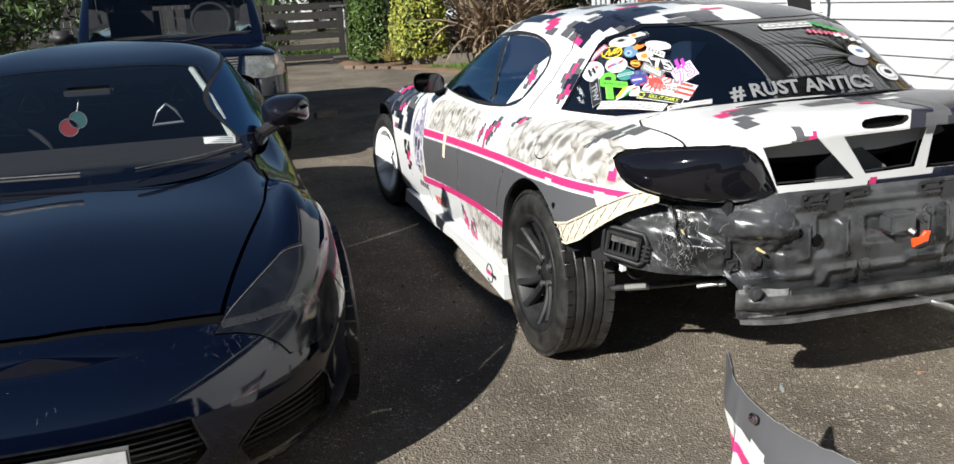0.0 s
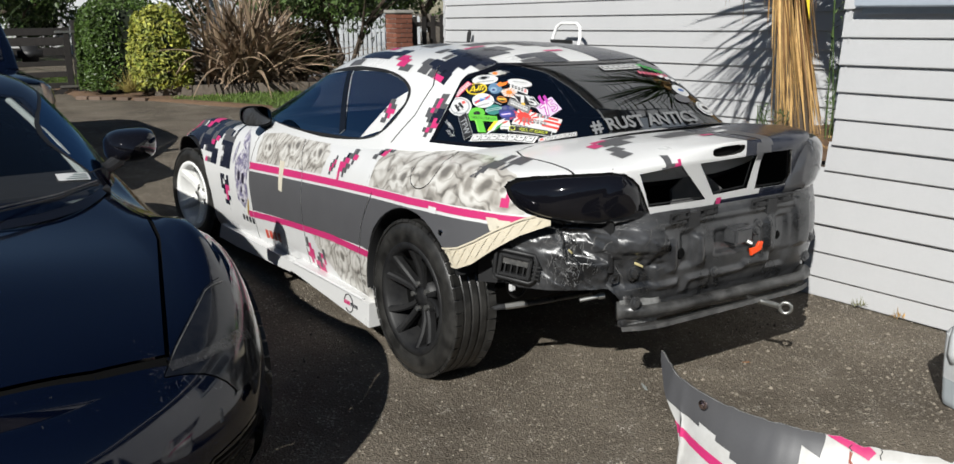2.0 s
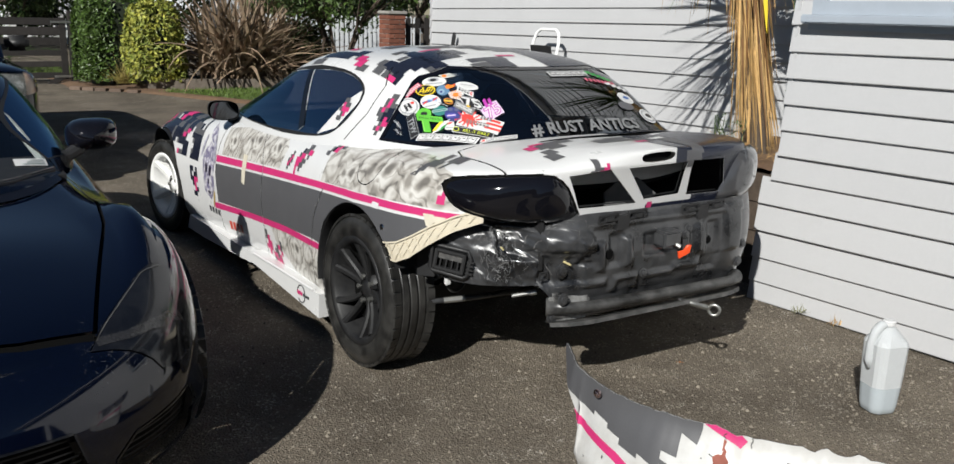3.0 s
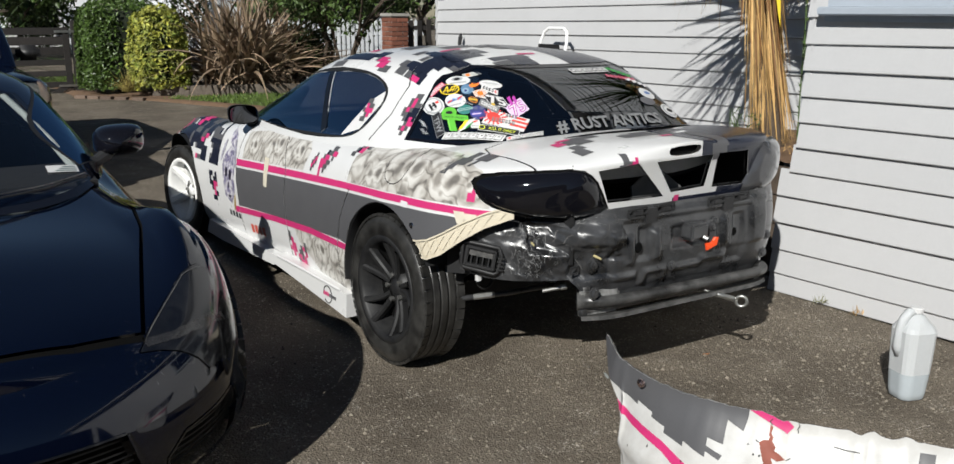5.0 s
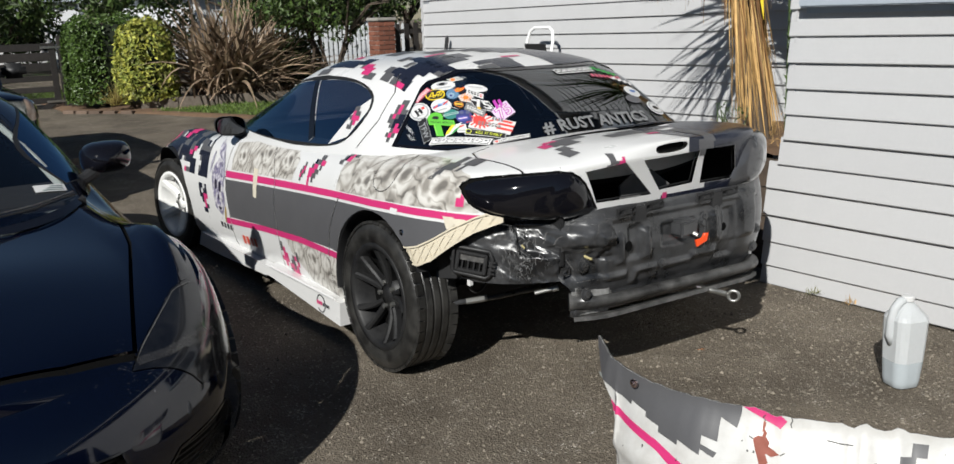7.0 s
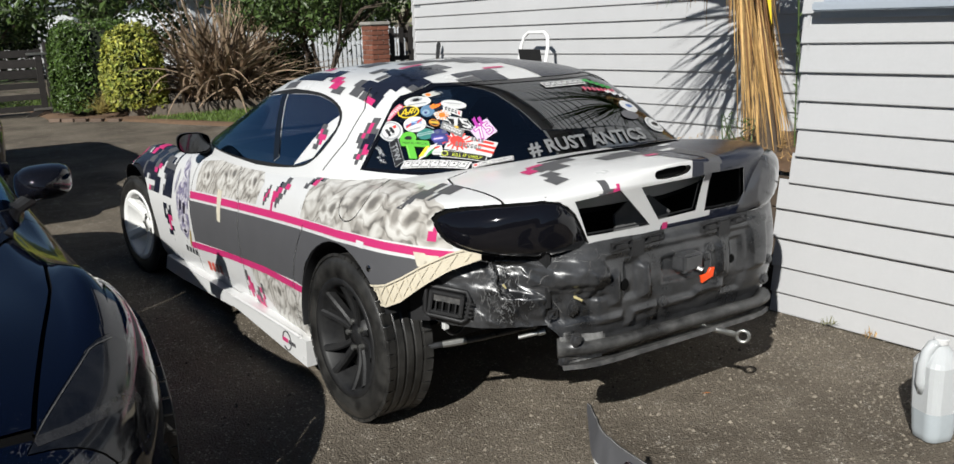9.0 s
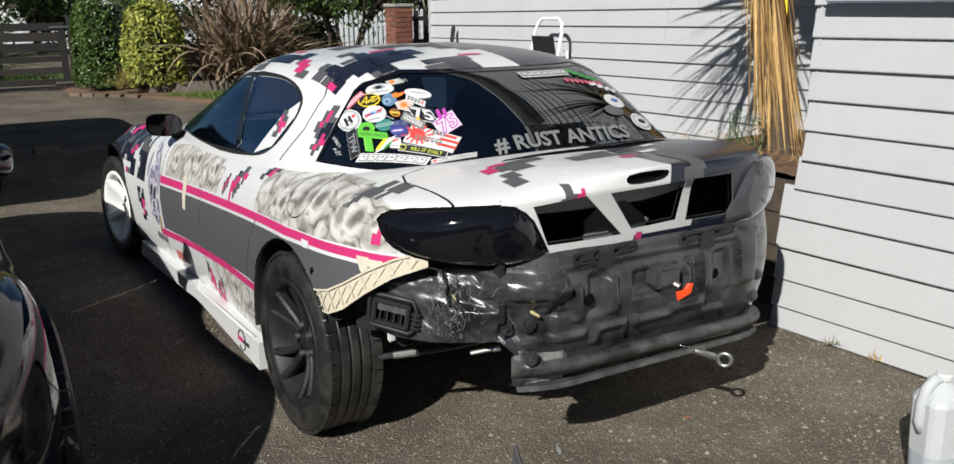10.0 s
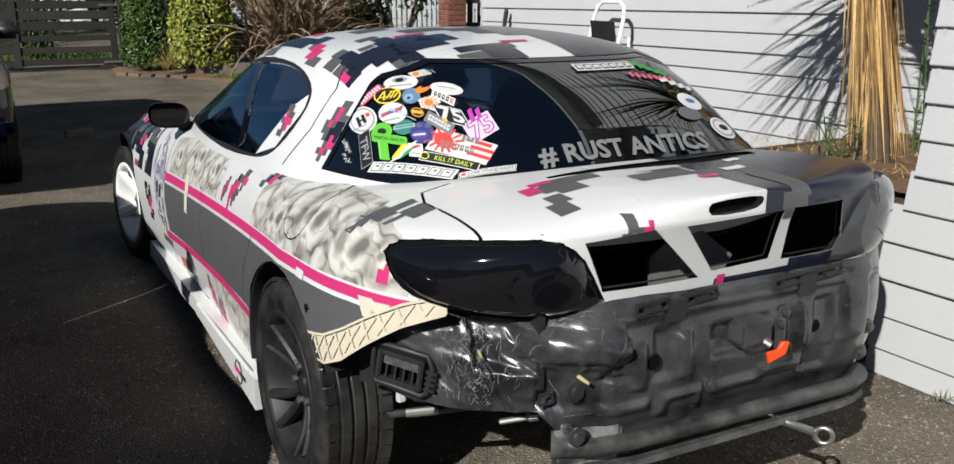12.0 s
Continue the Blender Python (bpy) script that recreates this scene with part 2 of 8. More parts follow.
# ---- sheets: panels cut from one curved surface ----
class Sheet:
    """A curved surface as polygons whose corners carry place and normal."""

    def __init__(self, polys):
        self.polys = polys

    @staticmethod
    def grid(rows, flip=False):
        nr, nc = len(rows), len(rows[0])
        nrm = [[Vector((0, 0, 0)) for _ in range(nc)] for _ in range(nr)]
        quads = []
        for i in range(nr - 1):
            for j in range(nc - 1):
                ids = [(i, j), (i + 1, j), (i + 1, j + 1), (i, j + 1)]
                if flip:
                    ids.reverse()
                ps = [rows[a][b] for a, b in ids]
                nn = (ps[2] - ps[0]).cross(ps[3] - ps[1])
                for a, b in ids:
                    nrm[a][b] += nn
                quads.append(ids)
        # corners that share a place share a normal
        places = {}
        for i in range(nr):
            for j in range(nc):
                p = rows[i][j]
                places.setdefault((round(p.x, 5), round(p.y, 5), round(p.z, 5)), []).append((i, j))
        for ids in places.values():
            if len(ids) > 1:
                s = sum((nrm[i][j] for i, j in ids), Vector((0, 0, 0)))
                for i, j in ids:
                    nrm[i][j] = s.copy()
        polys = []
        for ids in quads:
            seen, poly = set(), []
            for a, b in ids:
                p = rows[a][b]
                k = (round(p.x, 6), round(p.y, 6), round(p.z, 6))
                if k in seen:
                    continue
                seen.add(k)
                nn = nrm[a][b].normalized()
                poly.append((p.x, p.y, p.z, nn.x, nn.y, nn.z))
            if len(poly) > 2:
                polys.append(poly)
        return Sheet(polys)

    def cut(self, planes, take=True):
        """Takes out the part on the inner side of all planes (a, b, c, d: inside where ax + by + cz <= d)."""
        inside, rest = [], []
        for poly in self.polys:
            keep = poly
            outs = []
            for a, b, c, d in planes:
                vals = [a * p[0] + b * p[1] + c * p[2] - d for p in keep]
                if all(v >= -1e-9 for v in vals):
                    keep = None
                    break
                if all(v <= 1e-9 for v in vals):
                    continue
                inn, out = [], []
                k = len(keep)
                for i in range(k):
                    p, q, vp, vq = keep[i], keep[(i + 1) % k], vals[i], vals[(i + 1) % k]
                    if vp <= 0:
                        inn.append(p)
                    if vp >= 0:
                        out.append(p)
                    if vp * vq < 0:
                        t = vp / (vp - vq)
                        x = tuple(p[j] + (q[j] - p[j]) * t for j in range(6))
                        inn.append(x)
                        out.append(x)
                if len(out) > 2:
                    outs.append(out)
                keep = inn if len(inn) > 2 else None
                if keep is None:
                    break
            if keep is None:
                rest.append(poly)
            else:
                inside.append(keep)
                rest.extend(outs)
        if take:
            self.polys = rest
        return Sheet(inside)

    def moved(self, off):
        return Sheet([[(p[0] + p[3] * off, p[1] + p[4] * off, p[2] + p[5] * off, p[3], p[4], p[5]) for p in poly] for poly in self.polys])

    def __add__(self, other):
        return Sheet(self.polys + other.polys)

    def loose(self):
        """The pieces that hang together."""
        root = {}
        def find(a):
            while root.setdefault(a, a) != a:
                a = root[a]
            return a
        keys = [[tuple(round(c, 4) for c in p[:3]) for p in poly] for poly in self.polys]
        for ks in keys:
            for k in ks[1:]:
                root[find(k)] = find(ks[0])
        out = {}
        for ks, poly in zip(keys, self.polys):
            out.setdefault(find(ks[0]), []).append(poly)
        return [Sheet(v) for v in out.values()]

    def mesh(self, name, material, parent=None, label=""):
        if name in ("vinyl_patch", "shut_line", "lettering", "emblem"):
            pieces = self.loose()
            if len(pieces) > 1:
                return [s.mesh(name, material, parent, label) for s in pieces][0]
        index, verts, faces, norms = {}, [], [], []
        for poly in self.polys:
            f, fn = [], []
            for p in poly:
                k = (round(p[0], 5), round(p[1], 5), round(p[2], 5))
                if k not in index:
                    index[k] = len(verts)
                    verts.append(p[:3])
                if index[k] in f:
                    continue
                f.append(index[k])
                fn.append(p[3:])
            if len(f) > 2:
                faces.append(f)
                norms.extend(fn)
        me = bpy.data.meshes.new(name)
        me.from_pydata(verts, [], faces)
        me.polygons.foreach_set("use_smooth", [True] * len(me.polygons))
        me.normals_split_custom_set([Vector(n).normalized() for n in norms])
        me.update()
        return link(name, me, material, parent, label)


def fence_planes(poly, u=(0, 1, 0), v=(0, 0, 1), origin=(0, 0, 0)):
    """The planes that stand on the edges of a convex outline in the coordinates u, v."""
    o = Vector(origin)
    u, v = Vector(u), Vector(v)
    area = sum(poly[i - 1][0] * poly[i][1] - poly[i][0] * poly[i - 1][1] for i in range(len(poly)))
    if area < 0:
        poly = poly[::-1]
    out = []
    for (x0, y0), (x1, y1) in zip(poly, poly[1:] + poly[:1]):
        nx, ny = y1 - y0, x0 - x1
        k = math.hypot(nx, ny)
        if k < 1e-9:
            continue
        n = (u * nx + v * ny) / k
        out.append((n.x, n.y, n.z, n.dot(o) + (nx * x0 + ny * y0) / k))
    return out


LEFT, RIGHT = (1, 0, 0, -0.15), (-1, 0, 0, -0.15)


def side_planes(poly, side=-1):
    return [LEFT if side < 0 else RIGHT] + fence_planes(poly)


def circle(cx, cy, r, n=28, r2=None):
    return [(cx + r * math.cos(2 * math.pi * k / n), cy + (r2 or r) * math.sin(2 * math.pi * k / n)) for k in range(n)]


def strip(points, w):
    """Narrow four-cornered pieces along a line, for shut lines and edges."""
    out = []
    for (x0, y0), (x1, y1) in zip(points, points[1:]):
        k = math.hypot(x1 - x0, y1 - y0)
        nx, ny = -(y1 - y0) / k * w / 2, (x1 - x0) / k * w / 2
        out.append([(x0 + nx, y0 + ny), (x1 + nx, y1 + ny), (x1 - nx, y1 - ny), (x0 - nx, y0 - ny)])
    return out

# ---- the two coupes: one body shape, rear axle at the origin, nose towards +y ----
REAR_B, FRONT_Y, FRONT_B = 0.845, 2.70, 0.87
EDGE_Y = (-0.9, -0.6, -0.2, 0.4, 1.3, 2.0, 2.7, 3.05, 3.35, 3.58)
EDGE_Z = (0.935, 0.90, 0.885, 0.87, 0.85, 0.805, 0.70, 0.648, 0.58, 0.51)
MID_Z = (0.985, 0.985, 0.98, 0.92, 0.89, 0.86, 0.765, 0.705, 0.638, 0.545)
LEVEL_F = (0.0, 0.10, 0.3, 0.55, 0.75, 0.88, 0.96, 1.0)
LEVEL_IN = (0.075, 0.035, 0.012, 0.0, 0.02, 0.048, 0.085, 0.125)
REAR_IN = (0.10, 0.09, 0.08, 0.07, 0.055, 0.03, 0.012, 0.0)


def half_width(y):
    return 0.885 - 0.042 * math.sin(math.pi * min(1, max(0, y / FRONT_Y))) ** 0.8


def outline(t, f):
    """A point on the left side of the body's plan, from the tail (t = 0) to the nose (t = 1), at the height f."""
    inn, rin = lerp_table(LEVEL_F, LEVEL_IN, f), lerp_table(LEVEL_F, REAR_IN, f)
    if t < 0.3:
        a = t / 0.3 * math.pi / 2
        x, y = -(0.885 - inn) * max(0.0, math.sin(a)) ** (2 / 3.1), -(REAR_B - rin) * max(0.0, math.cos(a)) ** (2 / 3.1)
    elif t < 0.7:
        y = (t - 0.3) / 0.4 * FRONT_Y
        x = -(half_width(y) - inn)
    else:
        a = (t - 0.7) / 0.3 * math.pi / 2
        x, y = -(0.885 - inn) * max(0.0, math.cos(a)) ** (2 / 2.3), FRONT_Y + (FRONT_B - inn * 0.8) * max(0.0, math.sin(a)) ** (2 / 2.3)
    return x, y


def top_z(y, u, muscle=0.0):
    e, c = lerp_table(EDGE_Y, EDGE_Z, y), lerp_table(EDGE_Y, MID_Z, y)
    a = abs(u)
    z = e + (c - e) * (1 - a ** 2.6)
    z += 0.072 * math.exp(-((y - 2.72) / 0.32) ** 2) * math.exp(-((a - 0.92) / 0.09) ** 2)
    z += 0.012 * math.exp(-((y - 2.6) / 0.5) ** 2) * math.exp(-(a / 0.3) ** 2)
    if muscle:
        w = min(1.0, max(0.0, (a - 0.80) / 0.16))
        w = w * w * (3 - 2 * w)
        z += muscle * w * (0.5 * math.exp(-((y - 2.78) / 0.26) ** 2) - math.exp(-((y - 2.02) / 0.42) ** 2))
    return z


def skewed(p, skew):
    """The tail of a pushed-in body: its right corner stands further back."""
    p.y -= skew * (p.x + 0.62) * min(1.0, max(0.0, (1.0 - p.y) / 0.9))
    lift = min(1.0, max(0.0, (p.x - 0.15) / 0.5)) * min(1.0, max(0.0, (-0.25 - p.y) / 0.4)) * min(1.0, max(0.0, (p.z - 0.70) / 0.15))
    p.z += 1.1 * skew * lift
    return p


def body_sheet(skew=0.0, muscle=0.0):
    ts = [0.3 * k / 26 for k in range(26)] + [0.3 + 0.4 * k / 50 for k in range(50)] + [0.7 + 0.3 * k / 30 for k in range(31)]
    fs = [0, 0.04, 0.1, 0.2, 0.3, 0.42, 0.55, 0.65, 0.75, 0.82, 0.88, 0.92, 0.96, 0.985, 1.0]
    rows = []
    for t in ts:
        left = []
        for f in fs:
            x, y = outline(t, f)
            zt = top_z(y, 1.0, muscle)
            left.append(Vector((x, y, 0.15 + (zt - 0.15) * f)))
        x, y = outline(t, 1.0)
        top = [Vector((x * u, y, top_z(y, u, muscle))) for u in [1 - 2 * k / 36 for k in range(1, 36)]]
        right = [Vector((-p.x, p.y, p.z)) for p in reversed(left)]
        rows.append([skewed(p, skew) for p in left + top + right])
    return Sheet.grid(rows, flip=True)


CAB_K = tuple(range(9))
CAB_Z = (0.82, 0.89, 0.98, 1.08, 1.17, 1.228, 1.268, 1.292, 1.302)
CAB_W = (0.765, 0.74, 0.70, 0.65, 0.595, 0.53, 0.42, 0.24, 0.0)
CAB_F = (2.42, 2.22, 1.96, 1.68, 1.42, 1.22, 0.98, 0.72, 0.5)
CAB_R = (-0.62, -0.535, -0.425, -0.305, -0.16, -0.03, 0.13, 0.33, 0.5)


def cabin_point(k, a):
    w, yf, yr, z = (lerp_table(CAB_K, q, k) for q in (CAB_W, CAB_F, CAB_R, CAB_Z))
    c, s = math.cos(a), math.sin(a)
    yc = min(max(0.72, yr), yf)
    n = 3.2 if c > 0 else (2.8 if s > 0 else 3.5)
    y = yc + (yf - yc) * abs(c) ** (2 / n) if c > 0 else yc - (yc - yr) * abs(c) ** (2 / n)
    return Vector((-w * math.copysign(abs(s) ** (2 / n), s), y, z))


def cabin_sheet(skew=0.0):
    ks = [8 * j / 40 for j in range(41)]
    rows = []
    for k in ks:
        rows.append([skewed(cabin_point(k, 2 * math.pi * i / 120), skew) for i in range(121)])
    return Sheet.grid(rows, flip=True)

# ---- ground ----
def asphalt_material():
    m = bpy.data.materials.new("worn_asphalt")
    m.use_nodes = True
    nt = m.node_tree
    n, l = nt.nodes, nt.links
    b = n["Principled BSDF"]
    tc = n.new("ShaderNodeTexCoord")
    def noise_node(scale, detail=5, rough=0.6):
        q = n.new("ShaderNodeTexNoise")
        q.inputs["Scale"].default_value, q.inputs["Detail"].default_value, q.inputs["Roughness"].default_value = scale, detail, rough
        l.new(tc.outputs["Object"], q.inputs["Vector"])
        return q
    def mix_node(a, bb, fac, mode="MIX"):
        q = n.new("ShaderNodeMix")
        q.data_type, q.blend_type = "RGBA", mode
        for key, val in (("A", a), ("B", bb)):
            if isinstance(val, tuple):
                q.inputs[key].default_value = (*val, 1)
            else:
                l.new(val, q.inputs[key])
        if isinstance(fac, float):
            q.inputs["Factor"].default_value = fac
        else:
            l.new(fac, q.inputs["Factor"])
        return q.outputs["Result"]
    def window(src, lo, hi):
        q = n.new("ShaderNodeMapRange")
        q.inputs["From Min"].default_value, q.inputs["From Max"].default_value = lo, hi
        l.new(src, q.inputs["Value"])
        return q.outputs[0]
    base = mix_node((0.094, 0.079, 0.062), (0.186, 0.158, 0.124), window(noise_node(1.3).outputs[0], 0.35, 0.68))
    grains = n.new("ShaderNodeTexVoronoi")
    grains.inputs["Scale"].default_value = 130
    l.new(tc.outputs["Object"], grains.inputs["Vector"])
    stones = mix_node(base, (0.43, 0.38, 0.31), window(grains.outputs["Color"], 0.80, 0.97))
    dark = mix_node(stones, (0.060, 0.050, 0.040), window(noise_node(60, 3).outputs[0], 0.58, 0.72))
    lichen_shape = n.new("ShaderNodeMath")
    lichen_shape.operation = "MULTIPLY"
    l.new(window(noise_node(75, 6, 0.8).outputs[0], 0.545, 0.60), lichen_shape.inputs[0])
    l.new(window(noise_node(6.5, 5, 0.7).outputs[0], 0.54, 0.64), lichen_shape.inputs[1])
    final = mix_node(dark, (0.55, 0.51, 0.45), lichen_shape.outputs[0])
    l.new(final, b.inputs["Base Color"])
    b.inputs["Roughness"].default_value = 0.9
    b.inputs["Specular IOR Level"].default_value = 0.12
    bn = n.new("ShaderNodeBump")
    bn.inputs["Strength"].default_value, bn.inputs["Distance"].default_value = 0.9, 0.006
    l.new(grains.outputs["Distance"], bn.inputs["Height"])
    bn2 = n.new("ShaderNodeBump")
    bn2.inputs["Strength"].default_value, bn2.inputs["Distance"].default_value = 0.5, 0.02
    l.new(noise_node(14).outputs[0], bn2.inputs["Height"])
    l.new(bn2.outputs[0], bn.inputs["Normal"])
    l.new(bn.outputs[0], b.inputs["Normal"])
    return m


ASPHALT = asphalt_material()


def make_ground():
    xs = [-400, -120, -40, -15] + [-8 + 0.4 * k for k in range(51)] + [20, 40, 120, 400]
    ys = [-400, -120, -40, -15] + [-6 + 0.4 * k for k in range(66)] + [30, 60, 150, 400]
    verts = [(x, y, 0.012 * noise.noise((x * 0.6, y * 0.6, 0)) if abs(x) < 12 and y < 20 else 0.0) for y in ys for x in xs]
    verts = [(x, y, z * min(1.0, max(0.0, (abs(x) + abs(y - 1) - 2.5) / 3))) for x, y, z in verts]
    w = len(xs)
    faces = [(j * w + i, j * w + i + 1, (j + 1) * w + i + 1, (j + 1) * w + i) for j in range(len(ys) - 1) for i in range(w - 1)]
    g = raw("ground", verts, faces, ASPHALT, smooth=True)
    tagged(g, "worn dark grey asphalt driveway with light specks and lichen", "driveway", kind="structure")
    return g


make_ground()

# ---- the house: weatherboard walls, level while the drive climbs ----
SLOPE = -0.026
BOARD_H, BOARD_Z0 = 0.1355, 0.09


def wall_with_boards(name, origin, direction, length, top, label, base=-0.1, skip=None, close=1.0, ends=None, sag=None):
    """A wall with lapped boards, running from origin along direction; its outer side is to the left of that way."""
    d = Vector((*direction, 0)).normalized()
    wall = thing(name, label, "wall", m=Matrix.Translation(origin) @ Matrix(((d.x, -d.y, 0, 0), (d.y, d.x, 0, 0), (d.y * SLOPE, d.x * SLOPE, close, 0), (0, 0, 0, 1))), kind="structure")
    part("core", box_bm(0.03, length - 0.03, -0.14, -0.022, base, top), BOARD_BACKING, wall)
    z = BOARD_Z0 - BOARD_H * 2
    k = 0
    shared = {}
    while z < top:
        spans = [(0.0, length)]
        if skip and z + BOARD_H > skip[2] + 0.03 and z < skip[3] - 0.03:
            spans = [(0.0, skip[0]), (skip[1], length)]
        for a, b in spans:
            if ends and b == length:
                b = round(length + ends(z), 3)
            key = (a, b)
            if key not in shared:
                bm = bmesh.new()
                prof = [(-0.022, 0.0), (0.006, 0.0), (0.008, 0.004), (-0.012, BOARD_H + 0.012), (-0.022, BOARD_H + 0.012)]
                lo = [bm.verts.new((a, o, h)) for o, h in prof]
                hi = [bm.verts.new((b, o, h)) for o, h in prof]
                for i in range(len(prof)):
                    j = (i + 1) % len(prof)
                    bm.faces.new((lo[i], hi[i], hi[j], lo[j]))
                bm.faces.new(lo)
                bm.faces.new(hi[::-1])
                bmesh.ops.recalc_face_normals(bm, faces=bm.faces[:])
                shared[key] = part("weatherboard", bm, BOARD, wall)
                ob = shared[key]
            else:
                ob = new("weatherboard", shared[key].data)
                ob.parent = wall
            ob.location = (0, 0.0015 * math.sin(k * 2.3), z - (sag[k] if sag and k < len(sag) else 0.0))
        z += BOARD_H
        k += 1
    return wall


HOUSE_X, BACK_X, CORNER_Y, BACK_END = 1.37, 3.20, -0.34, 5.88


def level(y):
    return SLOPE * (y - CORNER_Y)


wall_near = wall_with_boards("wall_near", (HOUSE_X, CORNER_Y - 9, level(CORNER_Y - 9) + 0.060), (0, 1), 9.0, 3.0, "light grey painted weatherboard house wall beside the drive", skip=(7.25, 8.82, 1.44, 2.6), close=0.967, ends=lambda z: min(0.055, max(-0.045, 0.06 * (0.46 - z) / 0.13)), sag=(0.0, 0.03, 0.03, 0.015))
wall_return = wall_with_boards("wall_return", (HOUSE_X + 0.02, CORNER_Y - 0.06, 0.060), (1, 0), BACK_X - HOUSE_X - 0.02, 3.0, "light grey weatherboard return wall of the house", close=0.967)
# The unseen upper part is added so that the rear window reflects boards.
wall_back = wall_with_boards("wall_back", (BACK_X, CORNER_Y, 0.0), (0, 1), BACK_END - CORNER_Y, 6.2, "light grey painted weatherboard wall behind the coupe")
wall_end = wall_with_boards("wall_end", (BACK_X, BACK_END, level(BACK_END)), (1, 0), 4.0, 6.2, "light grey weatherboard end wall of the house")

# ---- wheels ----
def wheel(parent, x, y, radius, width, rim, side, style, camber=0.0, steer=0.0, rim_label=""):
    """side: -1 for the left of the car. The wheel's outer face looks away from the car."""
    R = radius
    w2 = width / 2
    root = new("wheel")
    root.parent = parent
    root.matrix_local = pose(x, y, R, 0, camber, steer)
    flip = Matrix.Diagonal((side, 1, 1, 1))
    rr = R * 0.69
    prof = [(rr, -w2 * 0.86), (rr + 0.012, -w2 * 0.97), (R * 0.86, -w2 * 1.04), (R * 0.955, -w2 * 0.93), (R * 0.988, -w2 * 0.80)]
    for g in (-0.54, -0.18, 0.18, 0.54):
        c = g * w2
        prof += [(R * 0.997, c - 0.0075), (R * 0.9965, c - 0.005), (R * 0.970, c - 0.004), (R * 0.970, c + 0.004), (R * 0.9965, c + 0.005), (R * 0.997, c + 0.0075)]
    prof += [(R * 0.988, w2 * 0.80), (R * 0.955, w2 * 0.93), (R * 0.86, w2 * 1.04), (rr + 0.012, w2 * 0.97), (rr, w2 * 0.86)]
    t = lathe_bm(prof, 64, "x", m=flip)
    bmesh.ops.recalc_face_normals(t, faces=t.faces[:])
    tyre = part("tyre", t, RUBBER, root, "black road tyre", smooth=True)
    # shoulder blocks of the tread
    sb = bmesh.new()
    for k in range(40):
        a = 2 * math.pi * k / 40
        for h in (-0.72, 0.72):
            mm = flip @ Matrix.Rotation(a, 4, "X") @ pose(h * w2, 0, R * 0.983, 0, -14 * (1 if h > 0 else -1), 0)
            box_bm(-w2 * 0.19, w2 * 0.19, -R * 0.068, R * 0.068, -0.006, 0.006, bm=sb, m=mm)
    tagged(part("tread", sb, RUBBER, tyre), kind="stuff")
    bm = lathe_bm([(rr - 0.004, -w2 * 0.9), (rr + 0.012, w2 * 0.94), (rr + 0.010, w2 * 0.99), (rr - 0.008, w2 * 0.99), (rr - 0.02, w2 * 0.86), (rr - 0.035, w2 * 0.2), (rr - 0.05, -w2 * 0.6)], 56, "x", m=flip)
    bmesh.ops.recalc_face_normals(bm, faces=bm.faces[:])
    rim_ob = part("rim", bm, rim, root, rim_label, smooth=True)
    dish = 0.40 if style == "mesh" else 0.25
    def spoke(ang, w0, w1, thick, sweep=0.0):
        b = bmesh.new()
        n = 9
        prev = None
        for i in range(n):
            s = i / (n - 1)
            r = 0.045 + (rr - 0.02 - 0.045) * s
            x0 = w2 * (dish + (0.88 - dish) * s ** 1.6)
            ww = w0 + (w1 - w0) * s
            if style == "five" and s > 0.75:
                ww *= 1 + (s - 0.75) * 1.6
            ring = [Vector((x0, -ww, r)), Vector((x0 + thick * 0.35, -ww * 0.55, r)), Vector((x0 + thick * 0.35, ww * 0.55, r)), Vector((x0, ww, r)), Vector((x0 - thick, ww * 0.9, r)), Vector((x0 - thick, -ww * 0.9, r))]
            ring = [b.verts.new(flip @ (Matrix.Rotation(ang + sweep * s ** 1.5, 4, "X") @ p)) for p in ring]
            if prev:
                for j in range(6):
                    b.faces.new((prev[j], prev[(j + 1) % 6], ring[(j + 1) % 6], ring[j]))
            prev = ring
        bmesh.ops.recalc_face_normals(b, faces=b.faces[:])
        part("spoke", b, rim, rim_ob)
    if style == "mesh":
        for k in range(5):
            for d in (-0.17, 0.17):
                spoke(2 * math.pi * (k + 0.1) / 5 + d, 0.0115, 0.0150, 0.026, 0.08 + 0.5 * d)
    else:
        for k in range(5):
            spoke(2 * math.pi * (k + 0.35) / 5, 0.030, 0.026, 0.05)
    hub = lathe_bm([(0.0, w2 * dish + 0.012), (0.030, w2 * dish + 0.012), (0.034, w2 * dish + 0.004), (0.075, w2 * dish), (0.078, w2 * dish - 0.06)], 28, "x", m=flip)
    bmesh.ops.recalc_face_normals(hub, faces=hub.faces[:])
    part("hub", hub, rim, rim_ob, smooth=True)
    for k in range(5):
        a = 2 * math.pi * k / 5
        nut = lathe_bm([(0.011, w2 * dish - 0.01), (0.011, w2 * dish + 0.018), (0.0, w2 * dish + 0.02)], 6, "x", m=flip @ Matrix.Translation((0, 0.055 * math.cos(a), 0.055 * math.sin(a))))
        part("lug_nut", nut, STEEL, rim_ob)
    # In mesh rims a near-black disc stands in for shade behind the spokes.
    inner = 0.14 if style == "mesh" else -0.2
